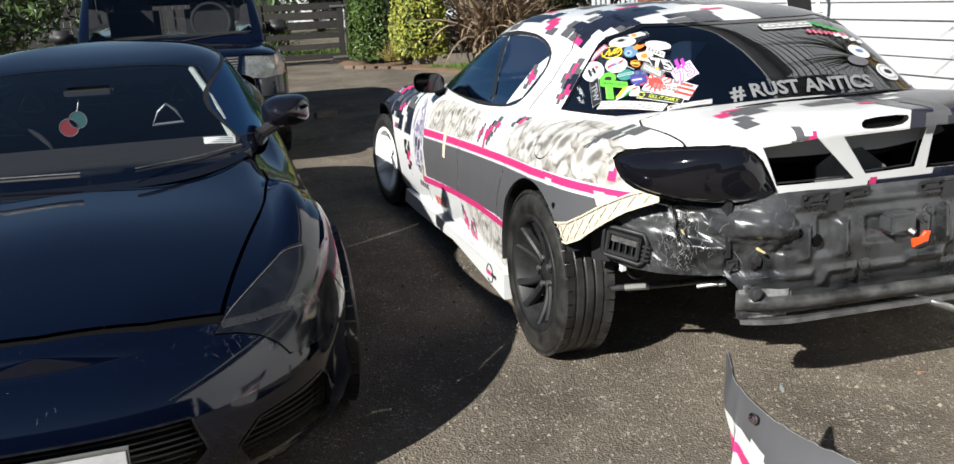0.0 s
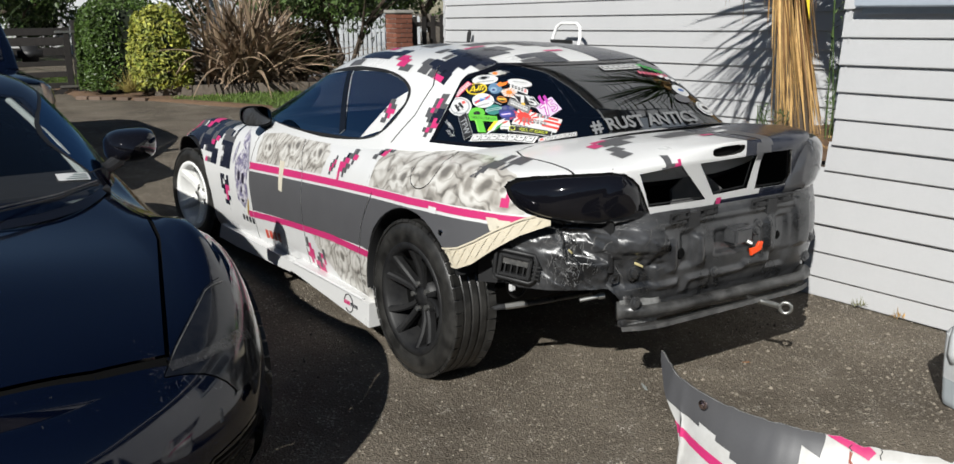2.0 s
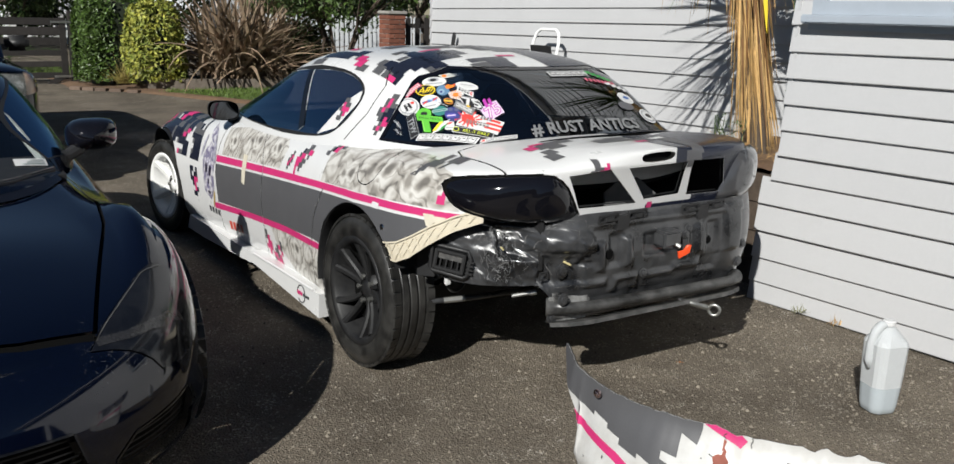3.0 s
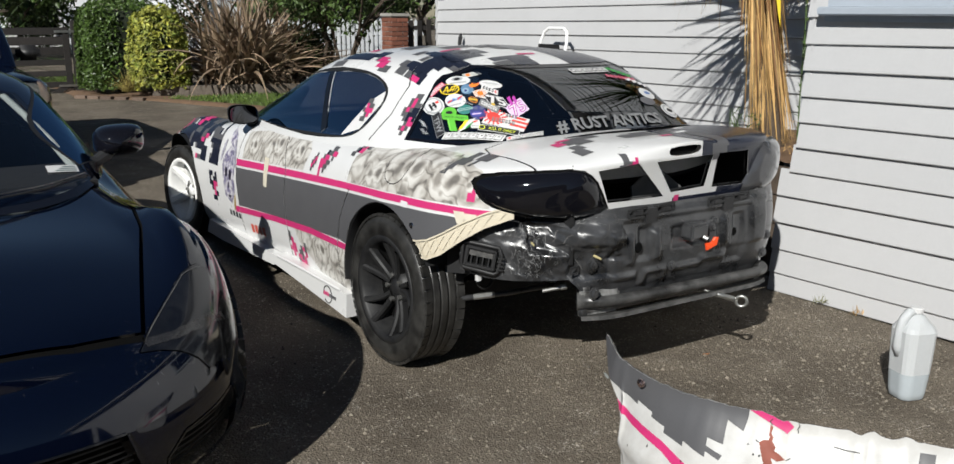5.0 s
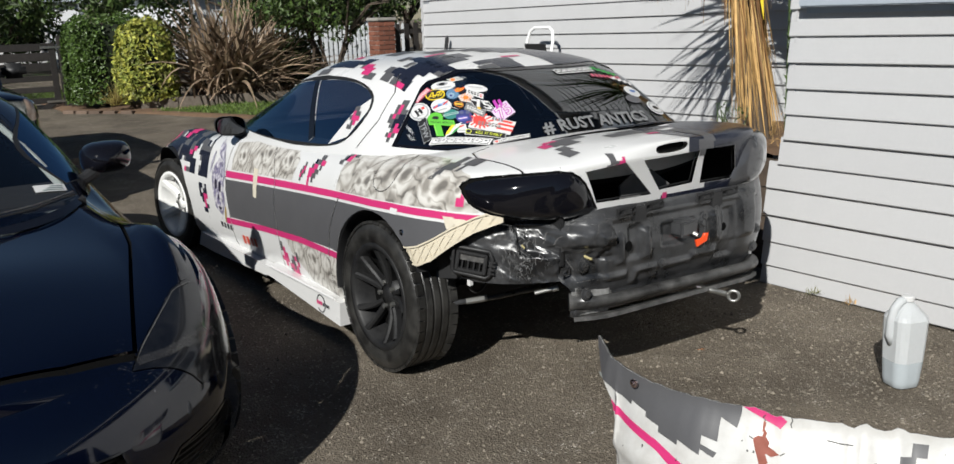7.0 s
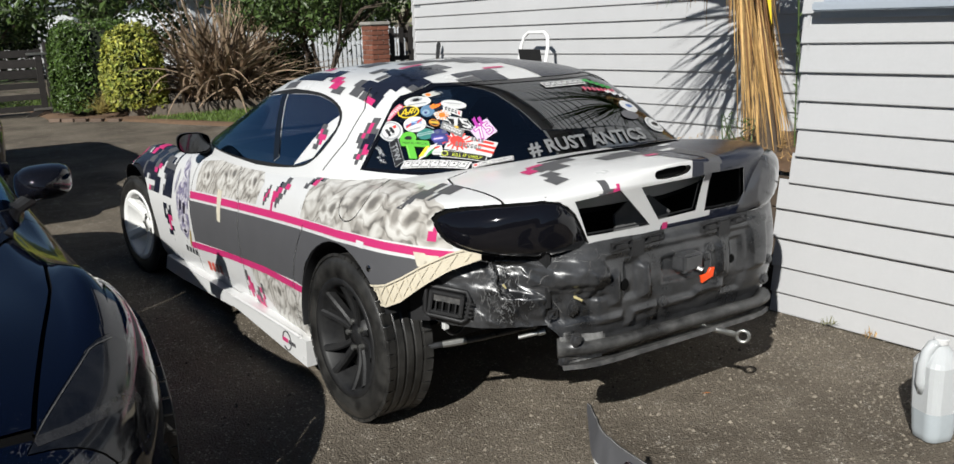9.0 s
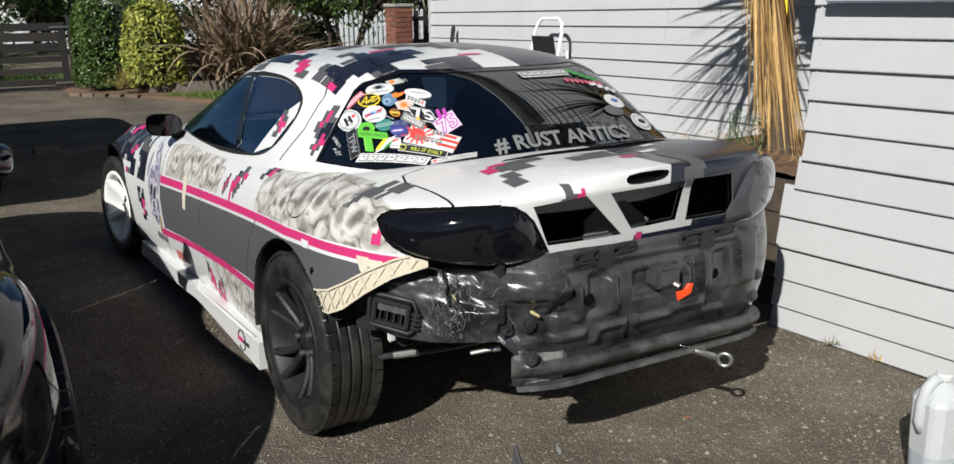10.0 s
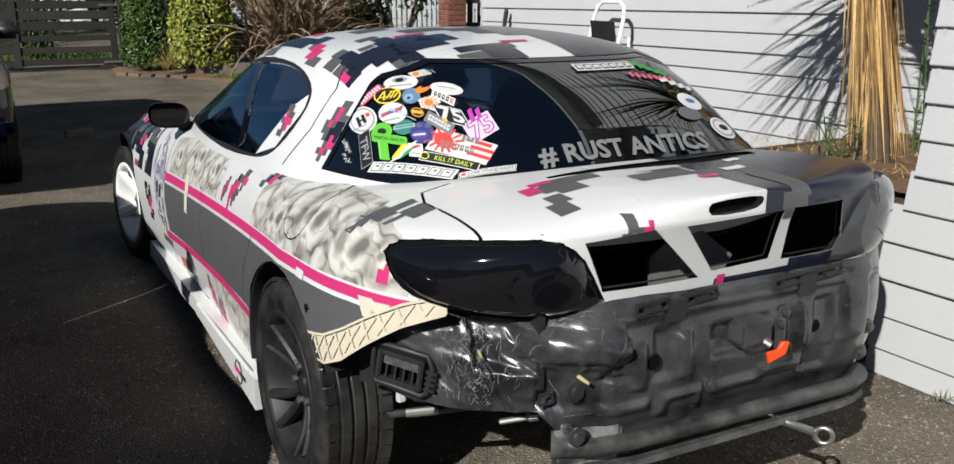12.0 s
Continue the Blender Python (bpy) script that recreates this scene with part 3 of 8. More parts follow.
    disc = lathe_bm([(0.0, w2 * inner), (rr - 0.05, w2 * inner), (rr - 0.05, w2 * (inner - 0.1)), (0.0, w2 * (inner - 0.1))], 36, "x", m=flip)
    part("brake_disc", disc, GAP if style == "mesh" else BLACK_PLASTIC, root)
    return root


def rounded(poly):
    """An outline with its corners taken off."""
    out = []
    for (x0, y0), (x1, y1) in zip(poly, poly[1:] + poly[:1]):
        out += [(x0 * 0.75 + x1 * 0.25, y0 * 0.75 + y1 * 0.25), (x0 * 0.25 + x1 * 0.75, y0 * 0.25 + y1 * 0.75)]
    return out


SIDE_WINDOW = rounded([(2.00, 0.865), (1.87, 0.945), (1.70, 1.025), (1.50, 1.09), (1.22, 1.145), (0.95, 1.17), (0.70, 1.18), (0.55, 1.17), (0.44, 1.145), (0.38, 1.11), (0.37, 1.06), (0.41, 0.99), (0.47, 0.935), (0.54, 0.905), (0.66, 0.888), (0.90, 0.878), (1.25, 0.865)])


def grow(poly, k):
    cx, cy = sum(p[0] for p in poly) / len(poly), sum(p[1] for p in poly) / len(poly)
    out = []
    for x, y in poly:
        r = math.hypot(x - cx, y - cy)
        out.append((cx + (x - cx) * (r + k) / r, cy + (y - cy) * (r + k) / r))
    return out


REAR_GLASS = [(0.05, 1, 0.0, 0.090), (0.03, 0, -1, -0.958), (0, 0, 1, 1.224), (-0.35, 0, 1, 1.352), (0.35, 0, 1, 1.352), (-0.9, 0.6, 0.6, 1.232)]


def seat(parent, x, y):
    """A bucket seat with a three-cornered opening in its head rest."""
    st = part("seat", box_bm(x - 0.25, x + 0.25, y - 0.1, y + 0.45, 0.30, 0.46, 0.04), INTERIOR, parent)
    back = box_bm(x - 0.25, x + 0.25, -0.06, 0.06, 0.0, 0.50, 0.05, m=pose(0, y - 0.12, 0.44, 14))
    part("backrest", back, INTERIOR, st)
    tri = [(-0.115, 0.0), (0.115, 0.0), (0.085, 0.13), (0.04, 0.185), (-0.04, 0.185), (-0.085, 0.13)]
    m = Matrix.Translation((x, y - 0.26, 0.90)) @ Matrix.Rotation(radians(98), 4, "X")
    part("head_rest", prism_bm(tri, -0.05, 0.05, m=m), INTERIOR, st)
    ring = tube_bm([m @ Vector((px, py, -0.056)) for px, py in [(-0.058, 0.035), (0.0, 0.03), (0.058, 0.035), (0.035, 0.09), (0.0, 0.14), (-0.035, 0.09)]], 0.0075, 6, closed=True)
    part("head_rest_ring", ring, RING_GREY, st, "pale grey three-cornered ring")


# The dark reflected ground is put into the mirror's own colour.
MIRROR = mat("mirror_glass", (0.10, 0.105, 0.115), 0.03, metal=1.0, vary=0.02)
RING_GREY = mat("grey_plastic_ring", (0.13, 0.14, 0.15), 0.4, vary=0.1)


def lay(sheet, poly, off=0.0012, u=(0, 1, 0), v=(0, 0, 1), origin=(0, 0, 0), extra=()):
    """A thin vinyl piece on a panel."""
    return sheet.cut(list(extra) + fence_planes(poly, u, v, origin), take=False).moved(off)


def text_tris(body, size=1.0, shear=0.0, bold=0.0):
    cu = bpy.data.curves.new("writing", "FONT")
    cu.body, cu.size, cu.shear, cu.offset = body, size, shear, bold
    cu.align_x, cu.align_y = "CENTER", "CENTER"
    cu.resolution_u = 2
    ob = bpy.data.objects.new("writing", cu)
    scene.collection.objects.link(ob)
    me = bpy.data.meshes.new_from_object(ob.evaluated_get(bpy.context.evaluated_depsgraph_get()))
    me.calc_loop_triangles()
    co = [v.co.copy() for v in me.vertices]
    tris = [[(co[i].x, co[i].y) for i in t.vertices] for t in me.loop_triangles]
    bpy.data.objects.remove(ob)
    bpy.data.curves.remove(cu)
    bpy.data.meshes.remove(me)
    return tris


def write(sheet, body, size, origin, u, v, material, parent, name="lettering", off=0.003, squeeze=1.0, shear=0.0, bold=0.0, label=""):
    out = Sheet([])
    u, v, o = Vector(u), Vector(v), Vector(origin)
    tris = text_tris(body, size, shear, bold)
    n = u.cross(v)
    xs = [p[0] * squeeze for t in tris for p in t]
    ys = [p[1] for t in tris for p in t]
    near = sheet.cut(fence_planes([(min(xs), min(ys)), (max(xs), min(ys)), (max(xs), max(ys)), (min(xs), max(ys))], u, v, o) + [(-n.x, -n.y, -n.z, -n.dot(o) + 0.15)], take=False)
    for t in tris:
        t = [(x * squeeze, y) for x, y in t]
        a = (t[1][0] - t[0][0]) * (t[2][1] - t[0][1]) - (t[2][0] - t[0][0]) * (t[1][1] - t[0][1])
        if abs(a) > 1e-9:
            out = out + near.cut(fence_planes(t, u, v, o), take=False).moved(off)
    return out.mesh(name, material, parent, label) if out.polys else None


CAMO = {"g": GREY_VINYL, "d": DARK_VINYL, "p": PINK, "w": WHITE}


def camo(sheet, rows, corner, cell, parent, u=(0, 1, 0), v=(0, 0, 1), extra=(LEFT,), off=0.0016, slant=0.0):
    """Square-edged vinyl patches from a small drawing: g grey, d dark, p pink."""
    u, v = Vector(u), Vector(v)
    for key in "gdp":
        for r, line in enumerate(rows):
            c = 0
            while c < len(line):
                if line[c] == key:
                    e = c
                    while e < len(line) and line[e] == key:
                        e += 1
                    x0, x1, y1, y0 = corner[0] + c * cell, corner[0] + e * cell, corner[1] - r * cell, corner[1] - (r + 1) * cell
                    piece = lay(sheet, [(x0 + slant * y0, y0), (x1 + slant * y0, y0), (x1 + slant * y1, y1), (x0 + slant * y1, y1)], off, u, v, extra=extra)
                    if piece.polys:
                        piece.mesh("vinyl_patch", CAMO[key], parent)
                    c = e
                else:
                    c += 1


def camo_field(sheet, x0, x1, y0, y1, cell, seed, share, parent, u, v, extra, colours=("d", "g", "p"), off=0.0014):
    """Patches in the manner of digital camouflage over a whole panel."""
    rows = []
    ny, nx = int((y1 - y0) / cell), int((x1 - x0) / cell)
    for r in range(ny):
        line = ""
        for c in range(nx):
            a = noise.noise((c * 0.22 + seed, r * 0.30, seed * 1.7)) + 0.35 * noise.noise((c * 0.6, r * 0.7 + seed, 4.0))
            b = noise.noise((c * 0.33 + 9, r * 0.4 + seed, 1.0))
            k = "."
            if a > 0.42 - share:
                k = colours[0] if b < 0.12 else colours[1]
            elif a > 0.34 - share and b > 0.22:
                k = colours[2]
            line += k
        rows.append(line)
    camo(sheet, rows, (x0, y1), cell, parent, u, v, extra, off)


def sky_tilted(sheet):
    """Side glass with only its normals tilted upward, more towards the roof, to reflect sky."""
    return Sheet([[(*p[:3], *(Vector(p[3:]) + Vector((0, 0, 0.05 + 0.6 * max(0.0, p[2] - 0.90)))).normalized()) for p in poly] for poly in sheet.polys])


def coupe(thing_ob, paint, white):
    body, cab = body_sheet(0.05, 0.0) if white else body_sheet(0.0, 0.07), cabin_sheet(0.05 if white else 0.0)
    # wheel arches
    for y0, r in ((0.0, 0.355), (FRONT_Y, 0.342)):
        for s in (-1, 1):
            body.cut(side_planes(circle(y0, 0.325, r + 0.012, 36), s)).moved(-0.012).cut(side_planes(circle(y0, 0.325, r, 36), s))
            rows = []
            for k in range(29):
                a = radians(-8 + (186 if y0 > 1 or not white else 160) * k / 28)
                rows.append([Vector((s * (min(0.872, 0.878 * (1 - max(0.0, (y0 + q * math.cos(a) - FRONT_Y) / FRONT_B) ** 2.3) ** 0.435 - (0.015 if white else 0.045)) - d), y0 + q * math.cos(a), 0.325 + q * math.sin(a))) for q, d in ((r + 0.012, 0.0), (r + 0.005, 0.004), (r + 0.004, 0.06), (r + 0.02, 0.28), (0.20, 0.30))])
            Sheet.grid(rows, flip=s > 0).mesh("wheel_arch", BLACK_PLASTIC, thing_ob)
    # the cabin's glass
    quarters = []
    for s in (-1, 1):
        ring = cab.cut(side_planes(grow(SIDE_WINDOW, 0.020), s))
        pane = ring.cut(side_planes(SIDE_WINDOW, s))
        ring.moved(-0.002).mesh("window_seal", SEAL, thing_ob)
        pillar = Sheet([])
        for q in strip([(1.02, 1.25), (0.80, 0.90)], 0.05):
            pillar = pillar + pane.cut(side_planes(q, s))
        pillar.moved(-0.001).mesh("door_pillar", BLACK_GLOSS, thing_ob)
        front = sky_tilted(pane.cut([(0, -1, 0, -0.9)]))
        pane = sky_tilted(pane)
        front.moved(-0.004).mesh("door_window", TINT_SKY, thing_ob, "dark tinted door glass")
        quarters.append(pane.moved(-0.004))
        quarters[-1].mesh("quarter_window", TINT_SKY, thing_ob, "dark tinted rear quarter glass")
    seal = cab.cut([(0.05, 1, 0.0, 0.101), (0.03, 0, -1, -0.946), (0, 0, 1, 1.234), (-0.35, 0, 1, 1.362), (0.35, 0, 1, 1.362), (-0.9, 0.6, 0.6, 1.246)])
    rear = seal.cut(REAR_GLASS)
    seal.moved(-0.001).mesh("window_seal", BLACK_GLOSS, thing_ob)
    rear.moved(-0.003).mesh("rear_window", TINT, thing_ob, "dark tinted wraparound rear window")
    wseal = cab.cut([(0, -1, -0.62, -2.00), (1, 0, 0.42, 0.975), (-1, 0, 0.42, 0.975), (0, 0, 1, 1.247), (0, 0, -1, -0.82)])
    ws = wseal.cut([(0, -1, -0.62, -2.02), (1, 0, 0.42, 0.955), (-1, 0, 0.42, 0.955), (0, 0, 1, 1.236), (0, 0, -1, -0.84)])
    wseal.moved(-0.001).mesh("window_seal", BLACK_GLOSS, thing_ob)
    screen = ws.moved(-0.003).mesh("windscreen", TINT_LIGHT if not white else TINT, thing_ob)
    screen.visible_shadow = False
    cab.cut([(0, 0, 1, 2)], take=False).moved(-0.03).mesh("headliner", INTERIOR, thing_ob)
    part("cabin_tub", box_bm(-0.62, 0.62, -0.05, 2.0, 0.22, 0.30), INTERIOR, thing_ob)
    part("underbody", box_bm(-0.60, 0.60, 0.40, 3.2, 0.17, 0.24, 0.02), BLACK_PLASTIC, thing_ob)
    dash = prism_bm([(1.45, 0.62), (1.50, 0.80), (1.72, 0.85), (2.10, 0.83), (2.10, 0.45), (1.6, 0.45)], -0.62, 0.62, m=Matrix(((0, 0, 1, 0), (1, 0, 0, 0), (0, 1, 0, 0), (0, 0, 0, 1))))
    part("dashboard", dash, INTERIOR, thing_ob)
    for sx in (-0.36, 0.36):
        seat(thing_ob, sx, 0.95)
    part("parcel_shelf", box_bm(-0.60, 0.60, -0.42, 0.10, 0.80, 0.86, 0.01), INTERIOR, thing_ob)
    part("rear_seat", box_bm(-0.55, 0.55, 0.05, 0.20, 0.35, 0.92, 0.05, m=None), INTERIOR, thing_ob)
    # under the cabin the body stays open
    body.cut([(1, 0, 0, 0.60), (-1, 0, 0, 0.60), (0, 1, 0, 1.75), (0, -1, 0, 0.05), (0, 0, -1, -0.6)])
    return body, cab, rear, ws, quarters[0]



def art_material():
    """Airbrushed heaps of rounded grey forms with soft contours, on white."""
    m = bpy.data.materials.new("airbrush_art")
    m.use_nodes = True
    n, l = m.node_tree.nodes, m.node_tree.links
    b = n["Principled BSDF"]
    b.inputs["Roughness"].default_value, b.inputs["Coat Weight"].default_value = 0.35, 0.3
    tc = n.new("ShaderNodeTexCoord")
    warp = n.new("ShaderNodeTexNoise")
    warp.inputs["Scale"].default_value, warp.inputs["Detail"].default_value = 9.0, 2
    l.new(tc.outputs["Object"], warp.inputs["Vector"])
    add = n.new("ShaderNodeVectorMath")
    add.operation = "MULTIPLY_ADD"
    add.inputs[1].default_value = (0.11, 0.11, 0.11)
    l.new(warp.outputs["Color"], add.inputs[0])
    l.new(tc.outputs["Object"], add.inputs[2])
    def cells(scale, feature):
        v = n.new("ShaderNodeTexVoronoi")
        v.feature = feature
        v.inputs["Scale"].default_value = scale
        l.new(add.outputs[0], v.inputs["Vector"])
        return v
    def shade(src, stops):
        r = n.new("ShaderNodeValToRGB")
        e = r.color_ramp.elements
        e[0].position, e[1].position = stops[0][0], stops[-1][0]
        e[0].color, e[1].color = (*[stops[0][1]] * 3, 1), (*[stops[-1][1]] * 3, 1)
        for p, v in stops[1:-1]:
            e.new(p).color = (v, v, v, 1)
        l.new(src, r.inputs[0])
        return r.outputs[0]
    def times(p, q):
        x = n.new("ShaderNodeMix")
        x.data_type, x.blend_type = "RGBA", "MULTIPLY"
        x.inputs["Factor"].default_value = 1.0
        l.new(p, x.inputs["A"])
        l.new(q, x.inputs["B"])
        return x.outputs["Result"]
    def blob(y, z, r, inner, outer, lo, hi):
        """A soft round spot: lo within, hi outside."""
        v = n.new("ShaderNodeVectorMath")
        v.operation = "MULTIPLY_ADD"
        v.inputs[1].default_value, v.inputs[2].default_value = (0, 1 / r, 1.15 / r), (0, -y / r, -1.15 * z / r)
        l.new(shift.outputs[0], v.inputs[0])
        d = n.new("ShaderNodeVectorMath")
        d.operation = "LENGTH"
        l.new(v.outputs[0], d.inputs[0])
        f = n.new("ShaderNodeMapRange")
        f.interpolation_type = "SMOOTHSTEP"
        for key, val in (("From Min", inner), ("From Max", outer), ("To Min", lo), ("To Max", hi)):
            f.inputs[key].default_value = val
        l.new(d.outputs["Value"], f.inputs["Value"])
        return f.outputs[0]
    def product(p, q, op="MULTIPLY"):
        x = n.new("ShaderNodeMath")
        x.operation = op
        for k, val in enumerate((p, q)):
            if isinstance(val, float):
                x.inputs[k].default_value = val
            else:
                l.new(val, x.inputs[k])
        return x.outputs[0]
    shift = n.new("ShaderNodeVectorMath")
    shift.operation = "ADD"
    shift.inputs[1].default_value = (-0.030, -0.030, -0.030)
    bend = n.new("ShaderNodeVectorMath")
    bend.operation = "MULTIPLY_ADD"
    bend.inputs[1].default_value = (0.06, 0.06, 0.06)
    l.new(warp.outputs["Color"], bend.inputs[0])
    l.new(tc.outputs["Object"], bend.inputs[2])
    l.new(bend.outputs[0], shift.inputs[0])
    wave = n.new("ShaderNodeTexWave")
    wave.wave_type = "RINGS"
    wave.inputs["Scale"].default_value, wave.inputs["Distortion"].default_value, wave.inputs["Detail"].default_value, wave.inputs["Detail Scale"].default_value = 8.0, 11.0, 2, 1.1
    l.new(add.outputs[0], wave.inputs["Vector"])
    folds = shade(wave.outputs["Fac"], ((0.0, 0.34), (0.22, 0.72), (0.5, 1.0), (1.0, 0.92)))
    heaps = shade(cells(13.0, "SMOOTH_F1").outputs["Distance"], ((0.15, 1.0), (0.45, 0.86), (0.75, 0.50)))
    grey = times(folds, heaps)
    for y, z, r, face in ((0.30, 0.80, 0.060, 0), (0.20, 0.865, 0.065, 0), (0.13, 0.79, 0.085, 1), (0.00, 0.86, 0.060, 0), (-0.07, 0.775, 0.050, 0), (-0.14, 0.845, 0.095, 1), (-0.25, 0.775, 0.045, 0), (-0.27, 0.885, 0.055, 0), (-0.37, 0.83, 0.100, 1), (-0.50, 0.82, 0.060, 1), (1.54, 0.74, 0.070, 1), (1.42, 0.80, 0.050, 0), (1.33, 0.73, 0.055, 0), (1.22, 0.79, 0.070, 1), (1.07, 0.74, 0.055, 0), (0.95, 0.78, 0.070, 1), (0.82, 0.36, 0.055, 0), (0.66, 0.34, 0.075, 1), (0.50, 0.35, 0.060, 0), (0.45, 0.26, 0.060, 1)):
        skull = blob(y, z, r, 0.35, 1.0, 1.0, 0.0)
        rim = product(blob(y, z, r, 0.66, 1.0, 1.0, 0.55), blob(y, z, r, 0.95, 1.35, 0.0, 0.45), "ADD")
        hollow = blob(y - 0.2 * r, z - 0.1 * r, r, 0.05, 0.45, 0.72, 1.0)
        if face:
            eyes = product(blob(y + 0.40 * r, z + 0.02 * r, r, 0.10, 0.36, 0.30, 1.0), blob(y - 0.30 * r, z + 0.10 * r, r, 0.14, 0.44, 0.16, 1.0))
            hollow = product(eyes, product(blob(y + 0.05 * r, z - 0.36 * r, r, 0.02, 0.20, 0.45, 1.0), blob(y - 0.05 * r, z - 0.80 * r, r, 0.10, 0.45, 0.55, 1.0)))
        mix = n.new("ShaderNodeMix")
        mix.data_type = "RGBA"
        mix.inputs["B"].default_value = (0.95, 0.95, 0.95, 1)
        l.new(product(skull, 0.62), mix.inputs["Factor"])
        l.new(grey, mix.inputs["A"])
        grey = times(times(mix.outputs["Result"], rim), hollow)
    tone = n.new("ShaderNodeValToRGB")
    e = tone.color_ramp.elements
    e[0].position, e[0].color = 0.05, (0.085, 0.077, 0.068, 1)
    e[1].position, e[1].color = 0.92, (0.60, 0.585, 0.55, 1)
    e.new(0.40).color = (0.34, 0.318, 0.285, 1)
    l.new(grey, tone.inputs[0])
    l.new(tone.outputs[0], b.inputs["Base Color"])
    return m


ART = art_material()


LAMP_POLY = rounded([(-0.757, 0.818), (-0.752, 0.852), (-0.712, 0.878), (-0.61, 0.897), (-0.49, 0.906), (-0.432, 0.870), (-0.390, 0.803), (-0.352, 0.738), (-0.45, 0.720), (-0.56, 0.726), (-0.66, 0.742), (-0.722, 0.760), (-0.750, 0.786)])


def on_tail(x, z, skew):
    """The point of the body's tail that stands at x and z, and its outward normal."""
    def at(a, b):
        f, y = 0.9, -0.7
        for k in range(6):
            lo, hi = 0.0, 0.3
            for q in range(22):
                t = (lo + hi) / 2
                px, y = outline(t, f)
                lo, hi = (t, hi) if -px < abs(a) else (lo, t)
            f = min(1.0, max(0.0, (b - 0.15) / (top_z(y, 1.0) - 0.15)))
        return skewed(Vector((a, y, b)), skew)
    p = at(x, z)
    n = (at(x + 0.004, z) - at(x - 0.004, z)).cross(at(x, z + 0.004) - at(x, z - 0.004))
    return p, n.normalized()


def lamp_lens(poly, height, skew, bump):
    """A clear-coated shell over an outline, domed, with one round swelling."""
    cx, cz = sum(p[0] for p in poly) / len(poly), sum(p[1] for p in poly) / len(poly)
    line = []
    for (x0, z0), (x1, z1) in zip(poly, poly[1:] + poly[:1]):
        line += [(x0 + (x1 - x0) * k / 3, z0 + (z1 - z0) * k / 3) for k in range(3)]
    line.append(line[0])
    rows = []
    for k in range(15):
        f = k / 14
        row = []
        for x, z in line:
            x, z = cx + (x - cx) * f, cz + (z - cz) * f
            p, nn = on_tail(x, z, skew)
            h = height * (1 - f ** 4) - 0.004 * (f > 0.99)
            r = math.hypot(x - bump[0], z - bump[1]) / bump[2]
            if r < 1:
                h += bump[3] * (1 - r ** 6)
            row.append(p + nn * h)
        rows.append(row)
    return Sheet.grid(rows, flip=poly[0][0] > 0)


def door_mirror(parent, s, paint, x, y, z, label, size=1.0):
    """A rounded housing on a short arm, its glass to the rear."""
    bm = bmesh.new()
    rings = []
    for k in range(9):
        a = k / 8
        yy = -0.045 + 0.15 * a
        r = (1 - a ** 2.6) ** 0.5 if a < 1 else 0.05
        rings.append([bm.verts.new((s * (0.105 * r * math.copysign(abs(math.cos(t)) ** 0.65, math.cos(t))), yy, 0.068 * r * math.copysign(abs(math.sin(t)) ** 0.65, math.sin(t)) + 0.008 * s * math.cos(t) * s)) for t in [2 * math.pi * i / 24 for i in range(24)]])
    for a, b in zip(rings, rings[1:]):
        for i in range(24):
            bm.faces.new((a[i], a[(i + 1) % 24], b[(i + 1) % 24], b[i]))
    bm.faces.new(rings[-1])
    bmesh.ops.recalc_face_normals(bm, faces=bm.faces[:])
    bmesh.ops.transform(bm, matrix=pose(x, y, z, 0, 0, s * 8) @ Matrix.Scale(size, 4), verts=bm.verts[:])
    h = part("door_mirror", bm, paint, parent, label, smooth=True)
    g = prism_bm([(0.096 * math.copysign(abs(math.cos(t)) ** 0.65, math.cos(t)), 0.06 * math.copysign(abs(math.sin(t)) ** 0.65, math.sin(t))) for t in [2 * math.pi * i / 24 for i in range(24)]], -0.003, 0.003, m=pose(x, y - 0.036 * size, z, 90, 0, s * 8) @ Matrix.Scale(size, 4))
    part("mirror_glass", g, MIRROR, h, "mirror glass darkened for the reflected ground")
    part("mirror_arm", tube_bm([(x - s * 0.06, y + 0.03, z - 0.05), (x - s * 0.11, y + 0.05, z - 0.075), (x - s * 0.16, y + 0.06, z - 0.085)], [0.03, 0.026, 0.03], 10), BLACK_PLASTIC, h)


def rear_y(x):
    y = -0.795 - 0.05 * (x + 0.3)
    if x < -0.3:
        y += 0.20 * ((-x - 0.3) / 0.35) ** 2
    if x > 0.40:
        y += 0.22 * ((x - 0.40) / 0.35) ** 2
    return y


